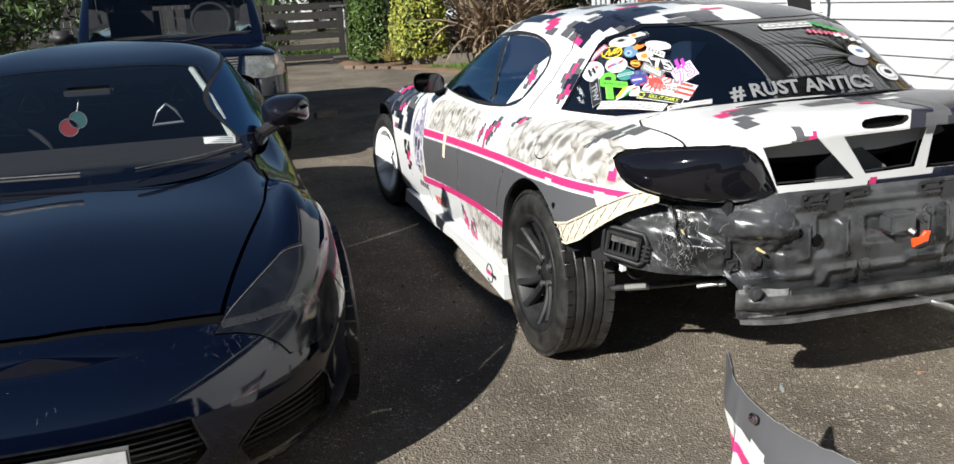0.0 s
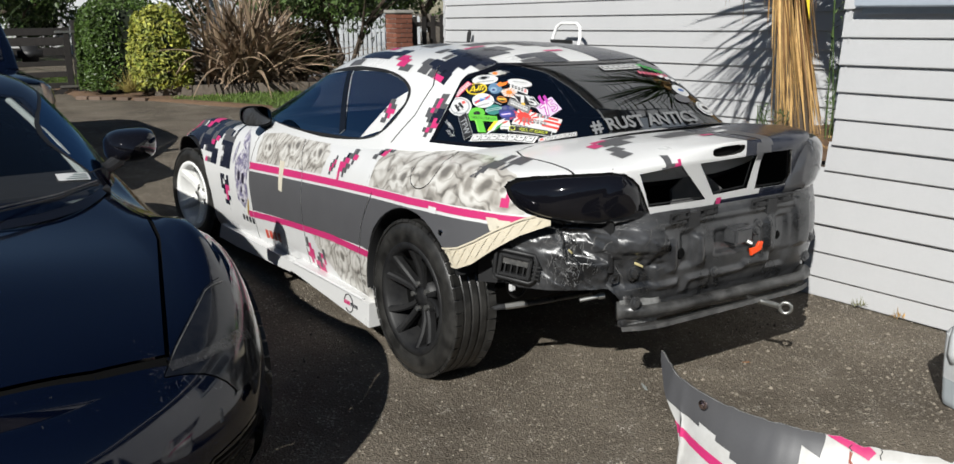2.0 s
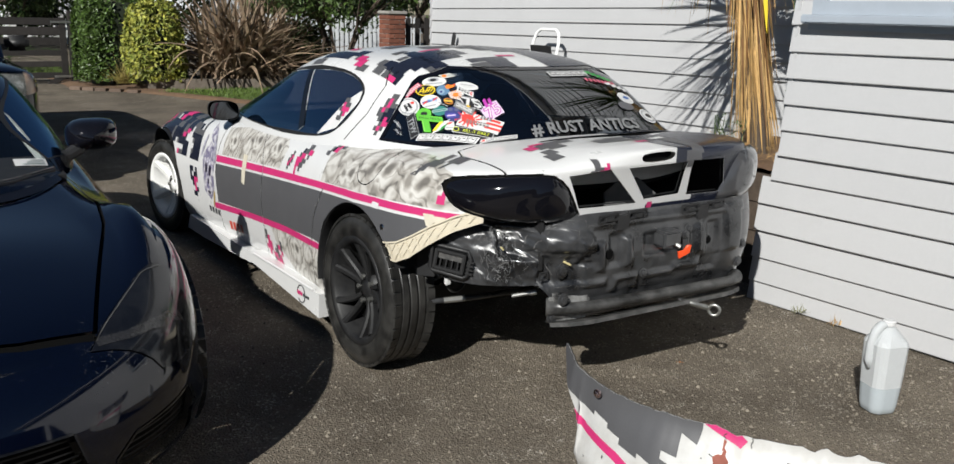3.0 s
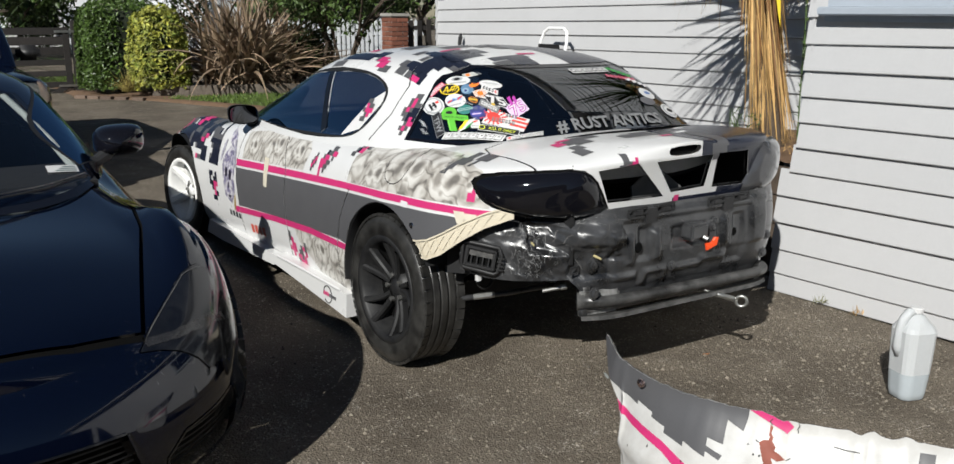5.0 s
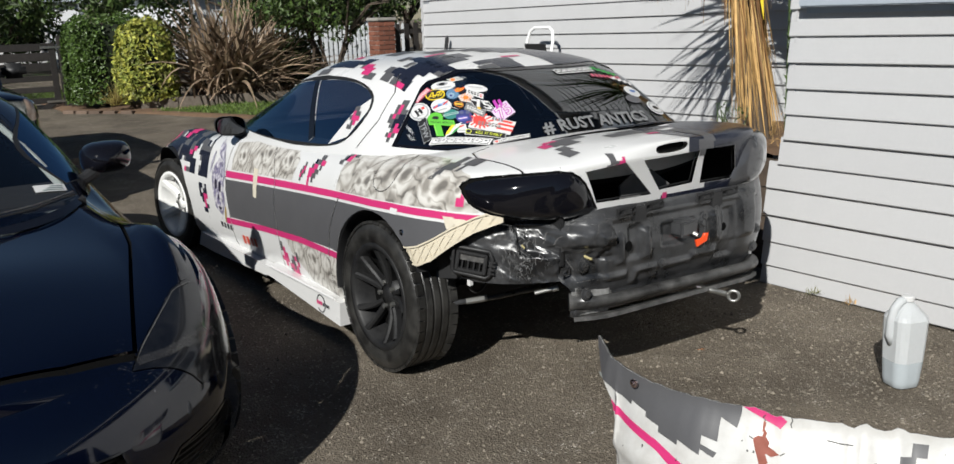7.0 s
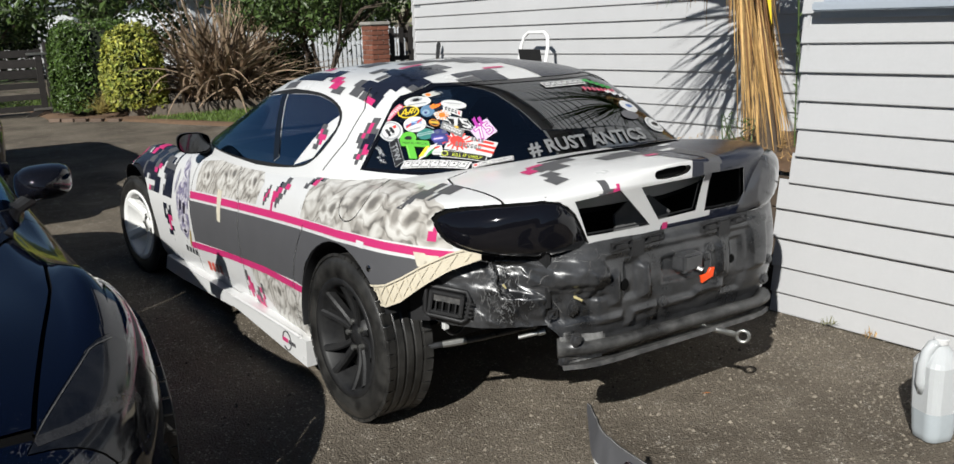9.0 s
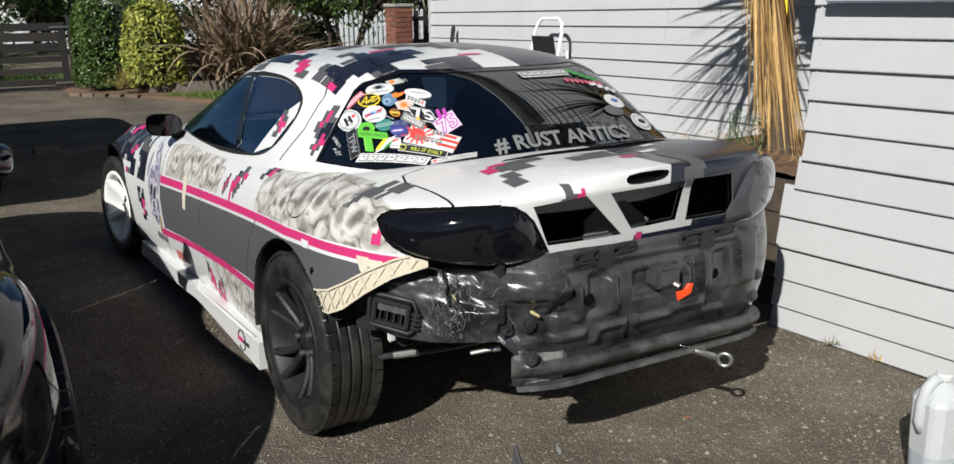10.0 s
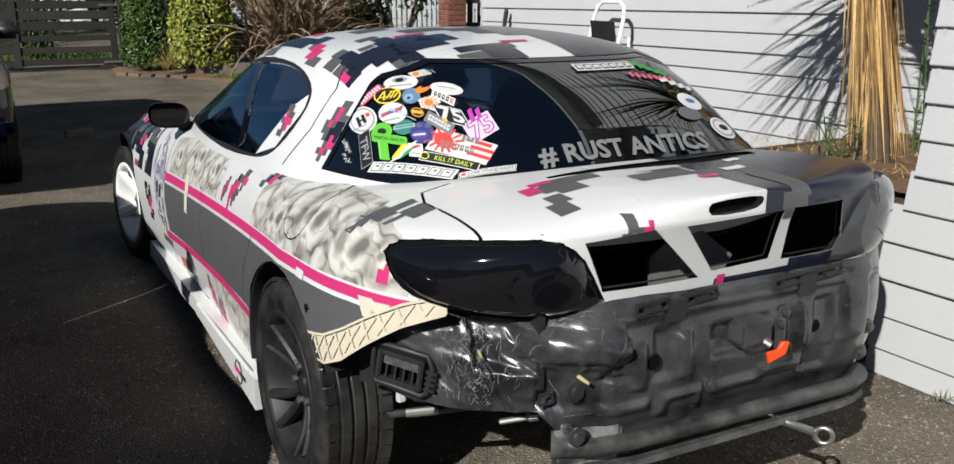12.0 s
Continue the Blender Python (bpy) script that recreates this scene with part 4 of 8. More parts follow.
def panel_relief(x, z):
    """Pressings and dents of the tail panel, outward to the rear."""
    def box(cx, cz, w, h, e=0.012):
        dx, dz = abs(x - cx) - w, abs(z - cz) - h
        d = math.hypot(max(dx, 0), max(dz, 0)) + min(0, max(dx, dz))
        return 1.5 / (1 + math.exp(min(40, max(-40, d / e * 4))))
    r = 0.0
    for cx, cz, w, h, a in ((-0.355, 0.625, 0.040, 0.045, 0.012), (-0.345, 0.605, 0.026, 0.038, -0.010), (-0.29, 0.595, 0.016, 0.055, 0.013), (-0.21, 0.61, 0.030, 0.060, -0.009), (-0.155, 0.60, 0.016, 0.055, 0.013), (0.02, 0.615, 0.085, 0.040, -0.010), (0.145, 0.59, 0.016, 0.055, 0.013), (0.215, 0.61, 0.016, 0.055, 0.013), (0.30, 0.60, 0.030, 0.070, -0.008), (0.42, 0.62, 0.050, 0.080, 0.010), (-0.43, 0.66, 0.10, 0.035, 0.018), (-0.56, 0.64, 0.05, 0.05, -0.022), (-0.43, 0.55, 0.07, 0.05, -0.014), (-0.30, 0.49, 0.05, 0.010, 0.010), (-0.15, 0.475, 0.06, 0.028, 0.012), (-0.15, 0.468, 0.045, 0.020, -0.011), (0.02, 0.49, 0.07, 0.010, 0.011), (0.16, 0.505, 0.07, 0.012, 0.011), (0.30, 0.50, 0.05, 0.03, -0.010), (0.0, 0.715, 0.5, 0.014, 0.008)):
        r += a * box(cx, cz, w, h)
    k = min(1.0, max(0.0, (-0.36 - x) / 0.10))
    r += 0.016 * noise.noise((x * 9, z * 11, 2.0)) * (0.15 + 1.1 * k)
    r += 0.004 * noise.noise((x * 22, z * 24, 5.0)) * (0.1 + 2.0 * k)
    r += 0.006 * k * max(0.0, 0.25 - abs(noise.noise((x * 21 + z * 17, z * 12 - x * 9, 4.0)))) / 0.25
    r += 0.011 * k * (0.5 - abs(noise.noise((x * 13 + z * 5, z * 15, 8.0)))) + 0.007 * k * (0.5 - abs(noise.noise((x * 31, z * 27 - x * 9, 1.0))))
    return r


def panel_y(x, z, belly=1.0):
    lean = 0.05 * max(0.0, (0.5 - z) / 0.2) ** 2
    ledge = max(0.0, z - lerp_table((-0.80, -0.50, -0.40, -0.20, 0.0), (0.640, 0.648, 0.695, 0.728, 0.80), x))
    lean += min(0.055, 13.0 * ledge * ledge)
    return rear_y(x) - panel_relief(x, z) - 0.022 - 0.030 * belly * math.sin(math.pi * min(1.0, max(0.0, (0.765 - z) / 0.34))) + lean


def tail_panel(car):
    def surface(x0, x1, z0, z1, nx, nz, name, top=None):
        rows = []
        for i in range(nx + 1):
            x = x0 + (x1 - x0) * i / nx
            col = []
            for j in range(nz + 1):
                zt = z1(x) if callable(z1) else z1
                zb = z0(x) if callable(z0) else z0
                z = zb + (zt - zb) * j / nz
                col.append(Vector((x, panel_y(x, z, min(1.0, max(0.1, (x + 0.62) / 0.2))), z)))
            rows.append(col)
        sheet = Sheet.grid(rows)
        sheet.mesh(name, PANEL_BLACK, car, "dented dusty black rear body panel")
        return sheet
    main = surface(-0.50, 0.66, lambda x: lerp_table((-0.50, -0.47, -0.43, -0.41, 0.66), (0.485, 0.45, 0.37, 0.345, 0.345), x), lambda x: 0.752, 120, 56, "tail_panel")
    wing = surface(-0.775, -0.50, lambda x: lerp_table((-0.775, -0.70, -0.62, -0.50), (0.50, 0.475, 0.478, 0.49), x), lambda x: 0.775 - 0.25 * max(0.0, -x - 0.56), 64, 64, "quarter_panel")
    # dust and bare scratches
    rnd = random.Random(17)
    scuffs = Sheet([])
    for k in range(120):
        if k < 40:
            x, z, a, ln = rnd.uniform(-0.48, 0.55), rnd.choice((0.745, 0.70, 0.485, 0.46)) + rnd.gauss(0, 0.012), rnd.gauss(0, 0.25), rnd.uniform(0.01, 0.06)
        elif k < 85:
            x, z, a, ln = rnd.uniform(-0.72, -0.34), rnd.uniform(0.54, 0.76), rnd.gauss(0.5, 0.7), rnd.uniform(0.008, 0.05)
        else:
            x, z, a, ln = rnd.uniform(-0.3, 0.55), rnd.uniform(0.40, 0.72), rnd.uniform(0, 3.1), rnd.uniform(0.004, 0.025)
        q = strip([(x, z), (x + ln * math.cos(a), z + ln * math.sin(a))], rnd.uniform(0.0008, 0.0022))[0]
        scuffs = scuffs + lay(main if x > -0.5 else wing, q, 0.0015, (1, 0, 0), (0, 0, 1))
    tagged(scuffs.mesh("scuff", mat("pale_scuff", (0.13, 0.127, 0.125), 0.55, vary=0.4, scale=40), car, "pale scuffs and dust on the panel"), kind="stuff")
    rnd = random.Random(23)
    bare = Sheet([])
    for k in range(330):
        if k < 60:
            x, z, a, ln = -0.44 + abs(rnd.gauss(0, 0.05)), 0.36 + abs(rnd.gauss(0, 0.03)), rnd.gauss(0.15, 0.3), rnd.uniform(0.006, 0.03)
        elif k < 150:
            x, z, a, ln = rnd.uniform(-0.70, -0.40), rnd.gauss(0.725, 0.014), rnd.gauss(0, 0.4), rnd.uniform(0.004, 0.022)
        else:
            x, z, a, ln = rnd.gauss(-0.61, 0.035), rnd.uniform(0.49, 0.68), rnd.gauss(1.5, 0.5), rnd.uniform(0.006, 0.028)
        q = strip([(x, z), (x + ln * math.cos(a), z + ln * math.sin(a))], rnd.uniform(0.0004, 0.0012))[0]
        bare = bare + lay(main if x > -0.5 else wing, q, 0.0018, (1, 0, 0), (0, 0, 1))
    tagged(bare.mesh("scrape", mat("bare_white_scrape", (0.20, 0.20, 0.20), 0.5, vary=0.4, scale=40), car, "bare pale scrapes in the black paint"), kind="stuff")
    # crash beam along the bottom
    beam = [(-0.47 + 0.99 * k / 12, rear_y(-0.47 + 0.99 * k / 12) - 0.045 + (0.02 if k in (0, 12) else 0), 0.405 - 0.001 * k) for k in range(13)]
    part("crash_beam", tube_bm(beam, [0.034] + [0.022] * 11 + [0.034], 12), mat("dusty_beam", (0.022, 0.022, 0.022), 0.34, vary=0.4, scale=9, bump=0.15, second=(0.085, 0.084, 0.082), wear=0.4), car, "round-edged black lower crash beam", smooth=True)
    bm = bmesh.new()
    pts = [(-0.47 + 1.0 * k / 16, rear_y(-0.47 + 1.0 * k / 16)) for k in range(17)]
    for (xa, ya), (xb, yb) in zip(pts, pts[1:]):
        q = [bm.verts.new(p) for p in ((xa, ya - 0.05, 0.35), (xb, yb - 0.05, 0.35), (xb, yb - 0.055, 0.335), (xa, ya - 0.055, 0.335), (xa, ya - 0.01, 0.345), (xb, yb - 0.01, 0.345))]
        bm.faces.new((q[0], q[3], q[2], q[1]))
        bm.faces.new((q[0], q[1], q[5], q[4]))
    bmesh.ops.remove_doubles(bm, verts=bm.verts[:], dist=0.0001)
    part("lower_flange", bm, mat("grubby_flange", (0.10, 0.098, 0.095), 0.5, vary=0.5, scale=12, second=(0.03, 0.03, 0.03)), car, "bent scuffed metal flange")
    plate = box_bm(-0.475, -0.30, -0.02, 0.0, 0.35, 0.46, 0.014, m=Matrix.Translation((0, rear_y(-0.4) - 0.078, 0)) @ pose(0, 0, 0, 0, 0, -10))
    part("beam_end_plate", plate, mat("worn_beam_plate", (0.045, 0.044, 0.043), 0.35, vary=0.5, scale=9, second=(0.26, 0.26, 0.255), wear=0.3, coat=0.3), car, "scuffed black beam end plate")
    for x, z, r in ((-0.455, 0.365, 0.013), (-0.44, 0.445, 0.014), (-0.43, 0.545, 0.016), (0.50, 0.47, 0.014), (0.50, 0.55, 0.012), (0.16, 0.655, 0.011), (0.13, 0.635, 0.010), (-0.06, 0.50, 0.012)):
        m = Matrix.Translation((x, panel_y(x, z) - (0.035 if z < 0.46 else 0.004), z)) @ Matrix.Rotation(radians(90), 4, "X")
        b = bmesh.new()
        lathe_bm([(r * 1.7, -0.004), (r * 1.7, 0.002), (r, 0.003), (r, 0.012), (0.0, 0.013)], 12, "z", bm=b, m=m)
        part("bolt", b, PANEL_BLACK, car)
    for x, z, r in ((-0.245, 0.598, 0.017), (0.285, 0.592, 0.014)):
        m = Matrix.Translation((x, panel_y(x, z) - 0.004, z)) @ Matrix.Rotation(radians(90), 4, "X")
        part("drain_hole", lathe_bm([(0.0, 0.0), (r, 0.0), (r * 1.25, -0.004)], 20, "z", m=m), GAP, car)
    # bumper clips
    for cx in (-0.185, 0.235):
        b = bmesh.new()
        yy = panel_y(cx, 0.73) - 0.010
        for dx in (-0.075, 0.075):
            tube_bm([(cx + dx - 0.045, yy, 0.722), (cx + dx + 0.045, yy - 0.003, 0.728), (cx + dx + 0.045, yy - 0.003, 0.752), (cx + dx - 0.045, yy, 0.746)], 0.006, 6, bm=b, closed=True)
            box_bm(cx + dx - 0.02, cx + dx + 0.02, yy - 0.012, yy + 0.012, 0.728, 0.742, bm=b)
        box_bm(cx - 0.03, cx + 0.03, yy - 0.004, yy + 0.012, 0.69, 0.742, bm=b)
        part("bumper_clip", b, BLACK_PLASTIC, car)
    # lock box, orange tag and tow eye
    part("lock_bracket", box_bm(-0.015, 0.085, rear_y(0.05) - 0.095, rear_y(0.05) - 0.03, 0.60, 0.665, 0.01), PANEL_BLACK, car, "dusty black metal bracket")
    tag = prism_bm([(-0.03, -0.016), (0.02, -0.010), (0.034, 0.018), (0.016, 0.024), (0.0, 0.008), (-0.03, 0.012)], -0.005, 0.005, m=Matrix.Translation((0.085, rear_y(0.085) - 0.11, 0.580)) @ pose(0, 0, 0, 90, -14, -10), bevel=0.002)
    part("release_tag", tag, ORANGE, car, "bright orange plastic tag")
    part("latch_pin", tube_bm([(0.040, rear_y(0.06) - 0.05, 0.628), (0.066, rear_y(0.07) - 0.105, 0.602)], 0.010, 8), STEEL, car)
    eye = tube_bm([(0.16, -0.79, 0.352), (0.252, -0.925, 0.322)], 0.0115, 10)
    a, d = Vector((0.268, -0.945, 0.316)), Vector((0.092, -0.135, -0.03)).normalized()
    side = d.cross(Vector((0, 0, 1))).normalized()
    upv = side.cross(d)
    tube_bm([a + (d * math.cos(t) + upv * math.sin(t)) * 0.022 for t in [2 * math.pi * k / 18 for k in range(18)]], 0.0068, 8, bm=eye, closed=True)
    cream = mat("cream_peg", (0.42, 0.36, 0.18), 0.5, vary=0.1)
    part("plug", tube_bm([(-0.425, panel_y(-0.425, 0.583) + 0.004, 0.583), (-0.418, panel_y(-0.425, 0.583) - 0.030, 0.576)], [0.0055, 0.004], 8), cream, car, "small cream plastic peg")
    part("plug", tube_bm([(-0.60, panel_y(-0.60, 0.625) + 0.004, 0.625), (-0.606, panel_y(-0.60, 0.625) - 0.018, 0.620)], [0.004, 0.003], 8), cream, car, "small cream plastic peg")
    b = bmesh.new()
    tube_bm([(-0.492 + dx, panel_y(-0.47, 0.53) - 0.012, 0.53 + dz) for dx, dz in ((-0.018, -0.013), (0.018, -0.013), (0.018, 0.013), (-0.018, 0.013))], 0.004, 6, bm=b, closed=True)
    part("clip_frame", b, BLACK_PLASTIC, car)
    part("hanging_clip", box_bm(-0.735, -0.712, -0.492, -0.475, 0.455, 0.505, 0.004), PAPER_WHITE, car, "torn white plastic clip")
    part("hose", tube_bm([(-0.60 + 0.055 * math.cos(t), -0.36, 0.46 + 0.085 * math.sin(t)) for t in [math.pi * (1 + k / 14) for k in range(15)]], 0.006, 6), BLACK_PLASTIC, car, "thin hanging black hose")
    part("spring", tube_bm([(-0.52 + 0.05 * math.cos(t), -0.05 + 0.05 * math.sin(t), 0.30 + 0.021 * t / 2) for t in [0.4 * k for k in range(64)]], 0.008, 6), PANEL_BLACK, car, "black coil spring")
    part("tow_eye", eye, STEEL, car, "galvanised steel tow eye", smooth=True)
    part("stud", tube_bm([(-0.455, -0.685, 0.440), (-0.475, -0.674, 0.436), (-0.477, -0.673, 0.436), (-0.535, -0.640, 0.424)], [0.012, 0.012, 0.008, 0.008], 8), STEEL, car)
    part("tube_sleeve", tube_bm([(-0.640, -0.333, 0.336), (-0.565, -0.375, 0.345)], 0.013, 10), STEEL, car, "pale metal sleeve")
    part("cross_tube", tube_bm([(-0.70, -0.30, 0.33), (-0.52, -0.40, 0.35), (-0.3, -0.45, 0.36)], 0.011, 10), PANEL_BLACK, car)
    part("silencer", tube_bm([(-0.1, -0.42, 0.33), (0.5, -0.48, 0.33)], 0.10, 16), PANEL_BLACK, car)
    part("rear_bulkhead", box_bm(-0.66, 0.66, -0.36, -0.34, 0.46, 0.80), GAP, car)
    for sx in (-0.50, 0.47):
        part("trunk_side", box_bm(sx - 0.008, sx + 0.008, -0.76, -0.36, 0.55, 0.92), BLACK_PLASTIC, car)
    part("trunk_floor", box_bm(-0.42, 0.46, -0.70, -0.36, 0.60, 0.62), BLACK_PLASTIC, car)
    part("trunk_lining", prism_bm([(-0.16, 0.0), (0.06, 0.02), (0.10, 0.06), (0.02, 0.13), (-0.08, 0.12), (-0.15, 0.08)], -0.006, 0.006, m=Matrix.Translation((0.0, -0.74, 0.72)) @ pose(0, 0, 0, 70, 0, -6)), mat("grey_felt", (0.11, 0.11, 0.11), 0.9, vary=0.3, scale=30), car, "crumpled grey trunk felt")
    # side vent
    vm = Matrix.Translation((-0.735, -0.515, 0.560)) @ pose(0, 0, 0, 0, 0, -50) @ pose(0, 0, 0, 0, 9, 0) @ Matrix.Scale(0.84, 4)
    vent = new("side_vent")
    vent.parent = car
    fr = bmesh.new()
    for x0, x1, z0, z1 in ((-0.068, 0.068, 0.034, 0.048), (-0.068, 0.068, -0.048, -0.034), (-0.072, -0.056, -0.048, 0.048), (0.056, 0.072, -0.048, 0.048)):
        box_bm(x0, x1, -0.022, 0.012, z0, z1, 0.004, bm=fr, m=vm)
    part("vent_frame", fr, BLACK_PLASTIC, vent)
    ring = [vm @ Vector((x, -0.004, z)) for x, z in ((-0.086, -0.046), (-0.074, -0.060), (0.070, -0.064), (0.088, -0.050), (0.094, 0.030), (0.076, 0.062), (-0.070, 0.060), (-0.088, 0.046))]
    part("vent_collar", tube_bm(ring, 0.008, 8, closed=True), BLACK_PLASTIC, vent, smooth=True)
    for k in range(4):
        part("vent_rib", box_bm(0.078, 0.112, -0.016, 0.002, -0.040 + 0.018 * k, -0.032 + 0.018 * k, 0.002, m=vm), BLACK_PLASTIC, vent)
    part("vent_flap", box_bm(-0.056, 0.056, -0.008, -0.002, 0.004, 0.034, m=vm), BARE, vent)
    for k in range(4):
        part("vent_slat", box_bm(-0.044 + 0.027 * k, -0.038 + 0.027 * k, -0.012, 0.004, -0.034, 0.004, m=vm), BLACK_PLASTIC, vent)
    part("vent_back", box_bm(-0.056, 0.056, 0.006, 0.010, -0.034, 0.034, m=vm), GAP, vent)
    part("splash_guard", prism_bm([(-0.11, -0.07), (0.09, -0.055), (0.10, 0.07), (-0.06, 0.07), (-0.11, 0.02)], -0.003, 0.003, m=Matrix.Translation((-0.72, -0.44, 0.535)) @ pose(0, 0, 0, 90, 0, -62)), BLACK_PLASTIC, car, "ragged black splash guard")


def window_stickers(car, glass):
    """The crowd of stickers and the painted words on the rear window."""
    cols = {}
    def flat(name, rgb, rough=0.45):
        if name not in cols:
            cols[name] = mat("sticker_" + name, rgb, rough, vary=0.05)
        return cols[name]
    U, V = Vector((0.70, -0.71, 0.045)).normalized(), Vector((0.37, 0.40, 0.72)).normalized()
    V = (V - U * V.dot(U)).normalized()
    O = Vector((-0.494, -0.137, 1.067))
    N = U.cross(V)
    near = [(-N.x, -N.y, -N.z, -N.dot(O) + 0.25)]
    base = glass.cut(near, take=False)
    W, K, GR, YE, RD = PAPER_WHITE, flat("black", (0.012, 0.012, 0.014)), flat("green", (0.09, 0.50, 0.06)), flat("yellow", (0.75, 0.55, 0.03)), flat("red", (0.62, 0.05, 0.04))
    OR, TE, NV, PU, GY = flat("orange", (0.75, 0.20, 0.03)), flat("teal", (0.03, 0.17, 0.15)), flat("navy", (0.03, 0.04, 0.16)), flat("purple", (0.30, 0.06, 0.35)), flat("silver", (0.30, 0.31, 0.32))
    a, b, c, d, e = 0.002, 0.0028, 0.0036, 0.0044, 0.0052
    def put(kind, c, ax, up, colour, off):
        """A piece at c with half axes ax and up, in millimetres on the glass."""
        ring = [(math.cos(t), math.sin(t)) for t in [2 * math.pi * k / 22 for k in range(22)]] if kind == "oval" else [(-1, -1), (1, -1), (1, 1), (-1, 1)]
        s = lay(base, [((c[0] + x * ax[0] + y * up[0]) / 1000, (c[1] + x * ax[1] + y * up[1]) / 1000) for x, y in ring], off, U, V, O)
        return s.mesh("sticker", colour, car) if s.polys else None
    def script(text, c, ax, up, colour, off, shear=0.0, bold=0.0):
        """Words stretched over the half axes ax and up."""
        tris = text_tris(text, 1.0, shear, bold)
        xs, ys = [p[0] for t in tris for p in t], [p[1] for t in tris for p in t]
        mx, my, hx, hy = (max(xs) + min(xs)) / 2, (max(ys) + min(ys)) / 2, (max(xs) - min(xs)) / 2, (max(ys) - min(ys)) / 2
        out = Sheet([])
        for t in tris:
            q = [((c[0] + (x - mx) / hx * ax[0] + (y - my) / hy * up[0]) / 1000, (c[1] + (x - mx) / hx * ax[1] + (y - my) / hy * up[1]) / 1000) for x, y in t]
            area = (q[1][0] - q[0][0]) * (q[2][1] - q[0][1]) - (q[2][0] - q[0][0]) * (q[1][1] - q[0][1])
            if abs(area) > 1e-10:
                out = out + lay(base, q, off, U, V, O)
        if out.polys:
            out.mesh("lettering", colour, car)
    def scaled(v, k):
        return (v[0] * k, v[1] * k)
    BL, ROSE, LIME, GD = flat("steel_blue", (0.10, 0.19, 0.30)), flat("rose", (0.52, 0.09, 0.15)), flat("lime", (0.55, 0.62, 0.05)), flat("gold", (0.60, 0.40, 0.05))
    LAV, MAG, GREEN = flat("lavender", (0.62, 0.50, 0.66)), flat("magenta", (0.42, 0.05, 0.34)), flat("ribbon_green", (0.10, 0.42, 0.04))
    # small sun card and the ovals of the top row
    put("slab", (-50, 205), (24, 8), (-14, 11), flat("silver_card", (0.50, 0.50, 0.47)), a); put("oval", (-60, 203), (10, 2), (-5, 9), OR, b)
    for k in range(4):
        put("slab", (-38 + 9 * k, 205 + 3 * k), (1.5, 0.5), (-8, 7), GY, b)
    put("oval", (-98, 170), (53, 3), (-13, 29), W, a); put("oval", (-104, 181), (25, 2), (-4, 12), GY, b); put("oval", (-104, 179), (13, 1), (-2, 8), K, c); put("slab", (-96, 158), (36, 1), (-1, 3), GY, b)
    put("slab", (-189, 135), (29, 28), (-11, 10), ROSE, a)
    for k in range(8):
        put("slab", (-189 - 23 + 6.6 * k, 135 - 22 + 6.3 * k), (1.8, 1.8), (-7, 6), W, b)
    put("oval", (-129, 124), (43, 3), (-14, 31), YE, a); put("oval", (-129, 124), (38, 2.6), (-12, 26), K, b)
    for c0, up0 in (((-150, 122), (8, 16)), ((-137, 123), (-3, 17)), ((-122, 122), (5, 13)), ((-110, 123), (4, 13)), ((-98, 124), (6, 13))):
        put("slab", c0, (2.6, 0), up0, YE, c)
    put("slab", (-132, 118), (19, 1), (-1, 2), YE, c); put("slab", (-108, 136), (14, 1), (-1, 2), YE, c)
    put("oval", (-51, 116), (27, 3), (-9, 30), BL, a); put("oval", (-56, 108), (14, 2), (-5, 14), flat("pale_blue", (0.25, 0.36, 0.45)), b); put("oval", (-56, 106), (6, 1), (-2, 6), NV, c)
    for c0, ax0, up0, col in (((-21, 134), (18, 8), (-3, 9), OR), ((-10, 142), (9, 7), (-3, 5), RD), ((-36, 140), (9, 5), (2, 8), OR)):
        put("oval", c0, ax0, up0, col, b)
    put("oval", (46, 142), (50, -10), (0, 23), W, a); put("oval", (44, 146), (34, -6), (0, 3), GY, b); put("oval", (50, 136), (24, -5), (0, 7), flat("pale_grey", (0.55, 0.55, 0.54)), b)
    # pentagon with an orange sun
    put("slab", (9, 80), (24, -8), (-6, 18), W, b); put("slab", (9, 92), (26, 10), (-9, 16), W, 0.003); put("oval", (9, 86), (13, 0), (-3, 12), OR, d)
    for k in range(12):
        t = 2 * math.pi * k / 12
        put("slab", (9 + 21 * math.cos(t) - 5 * math.sin(t), 86 + 19 * math.sin(t)), (6 * math.cos(t), 6 * math.sin(t)), (-1.6 * math.sin(t), 1.6 * math.cos(t)), OR, d)
    put("slab", (46, 106), (37, -19), (0, 14), W, c)
    for k in range(5):
        put("slab", (21 + 13 * k, 119 - 6.6 * k), (4.2, -2.2), (0, 8), K if k < 4 else RD, d); put("slab", (22 + 13 * k, 118.5 - 6.6 * k), (1.8, -1), (0, 3), W, e)
    # second row
    put("oval", (-194, 51), (43, 12), (-30, 46), W, a); put("oval", (-194, 51), (38, 10), (-26, 41), GY, b); put("oval", (-194, 51), (32, 9), (-22, 34), W, c)
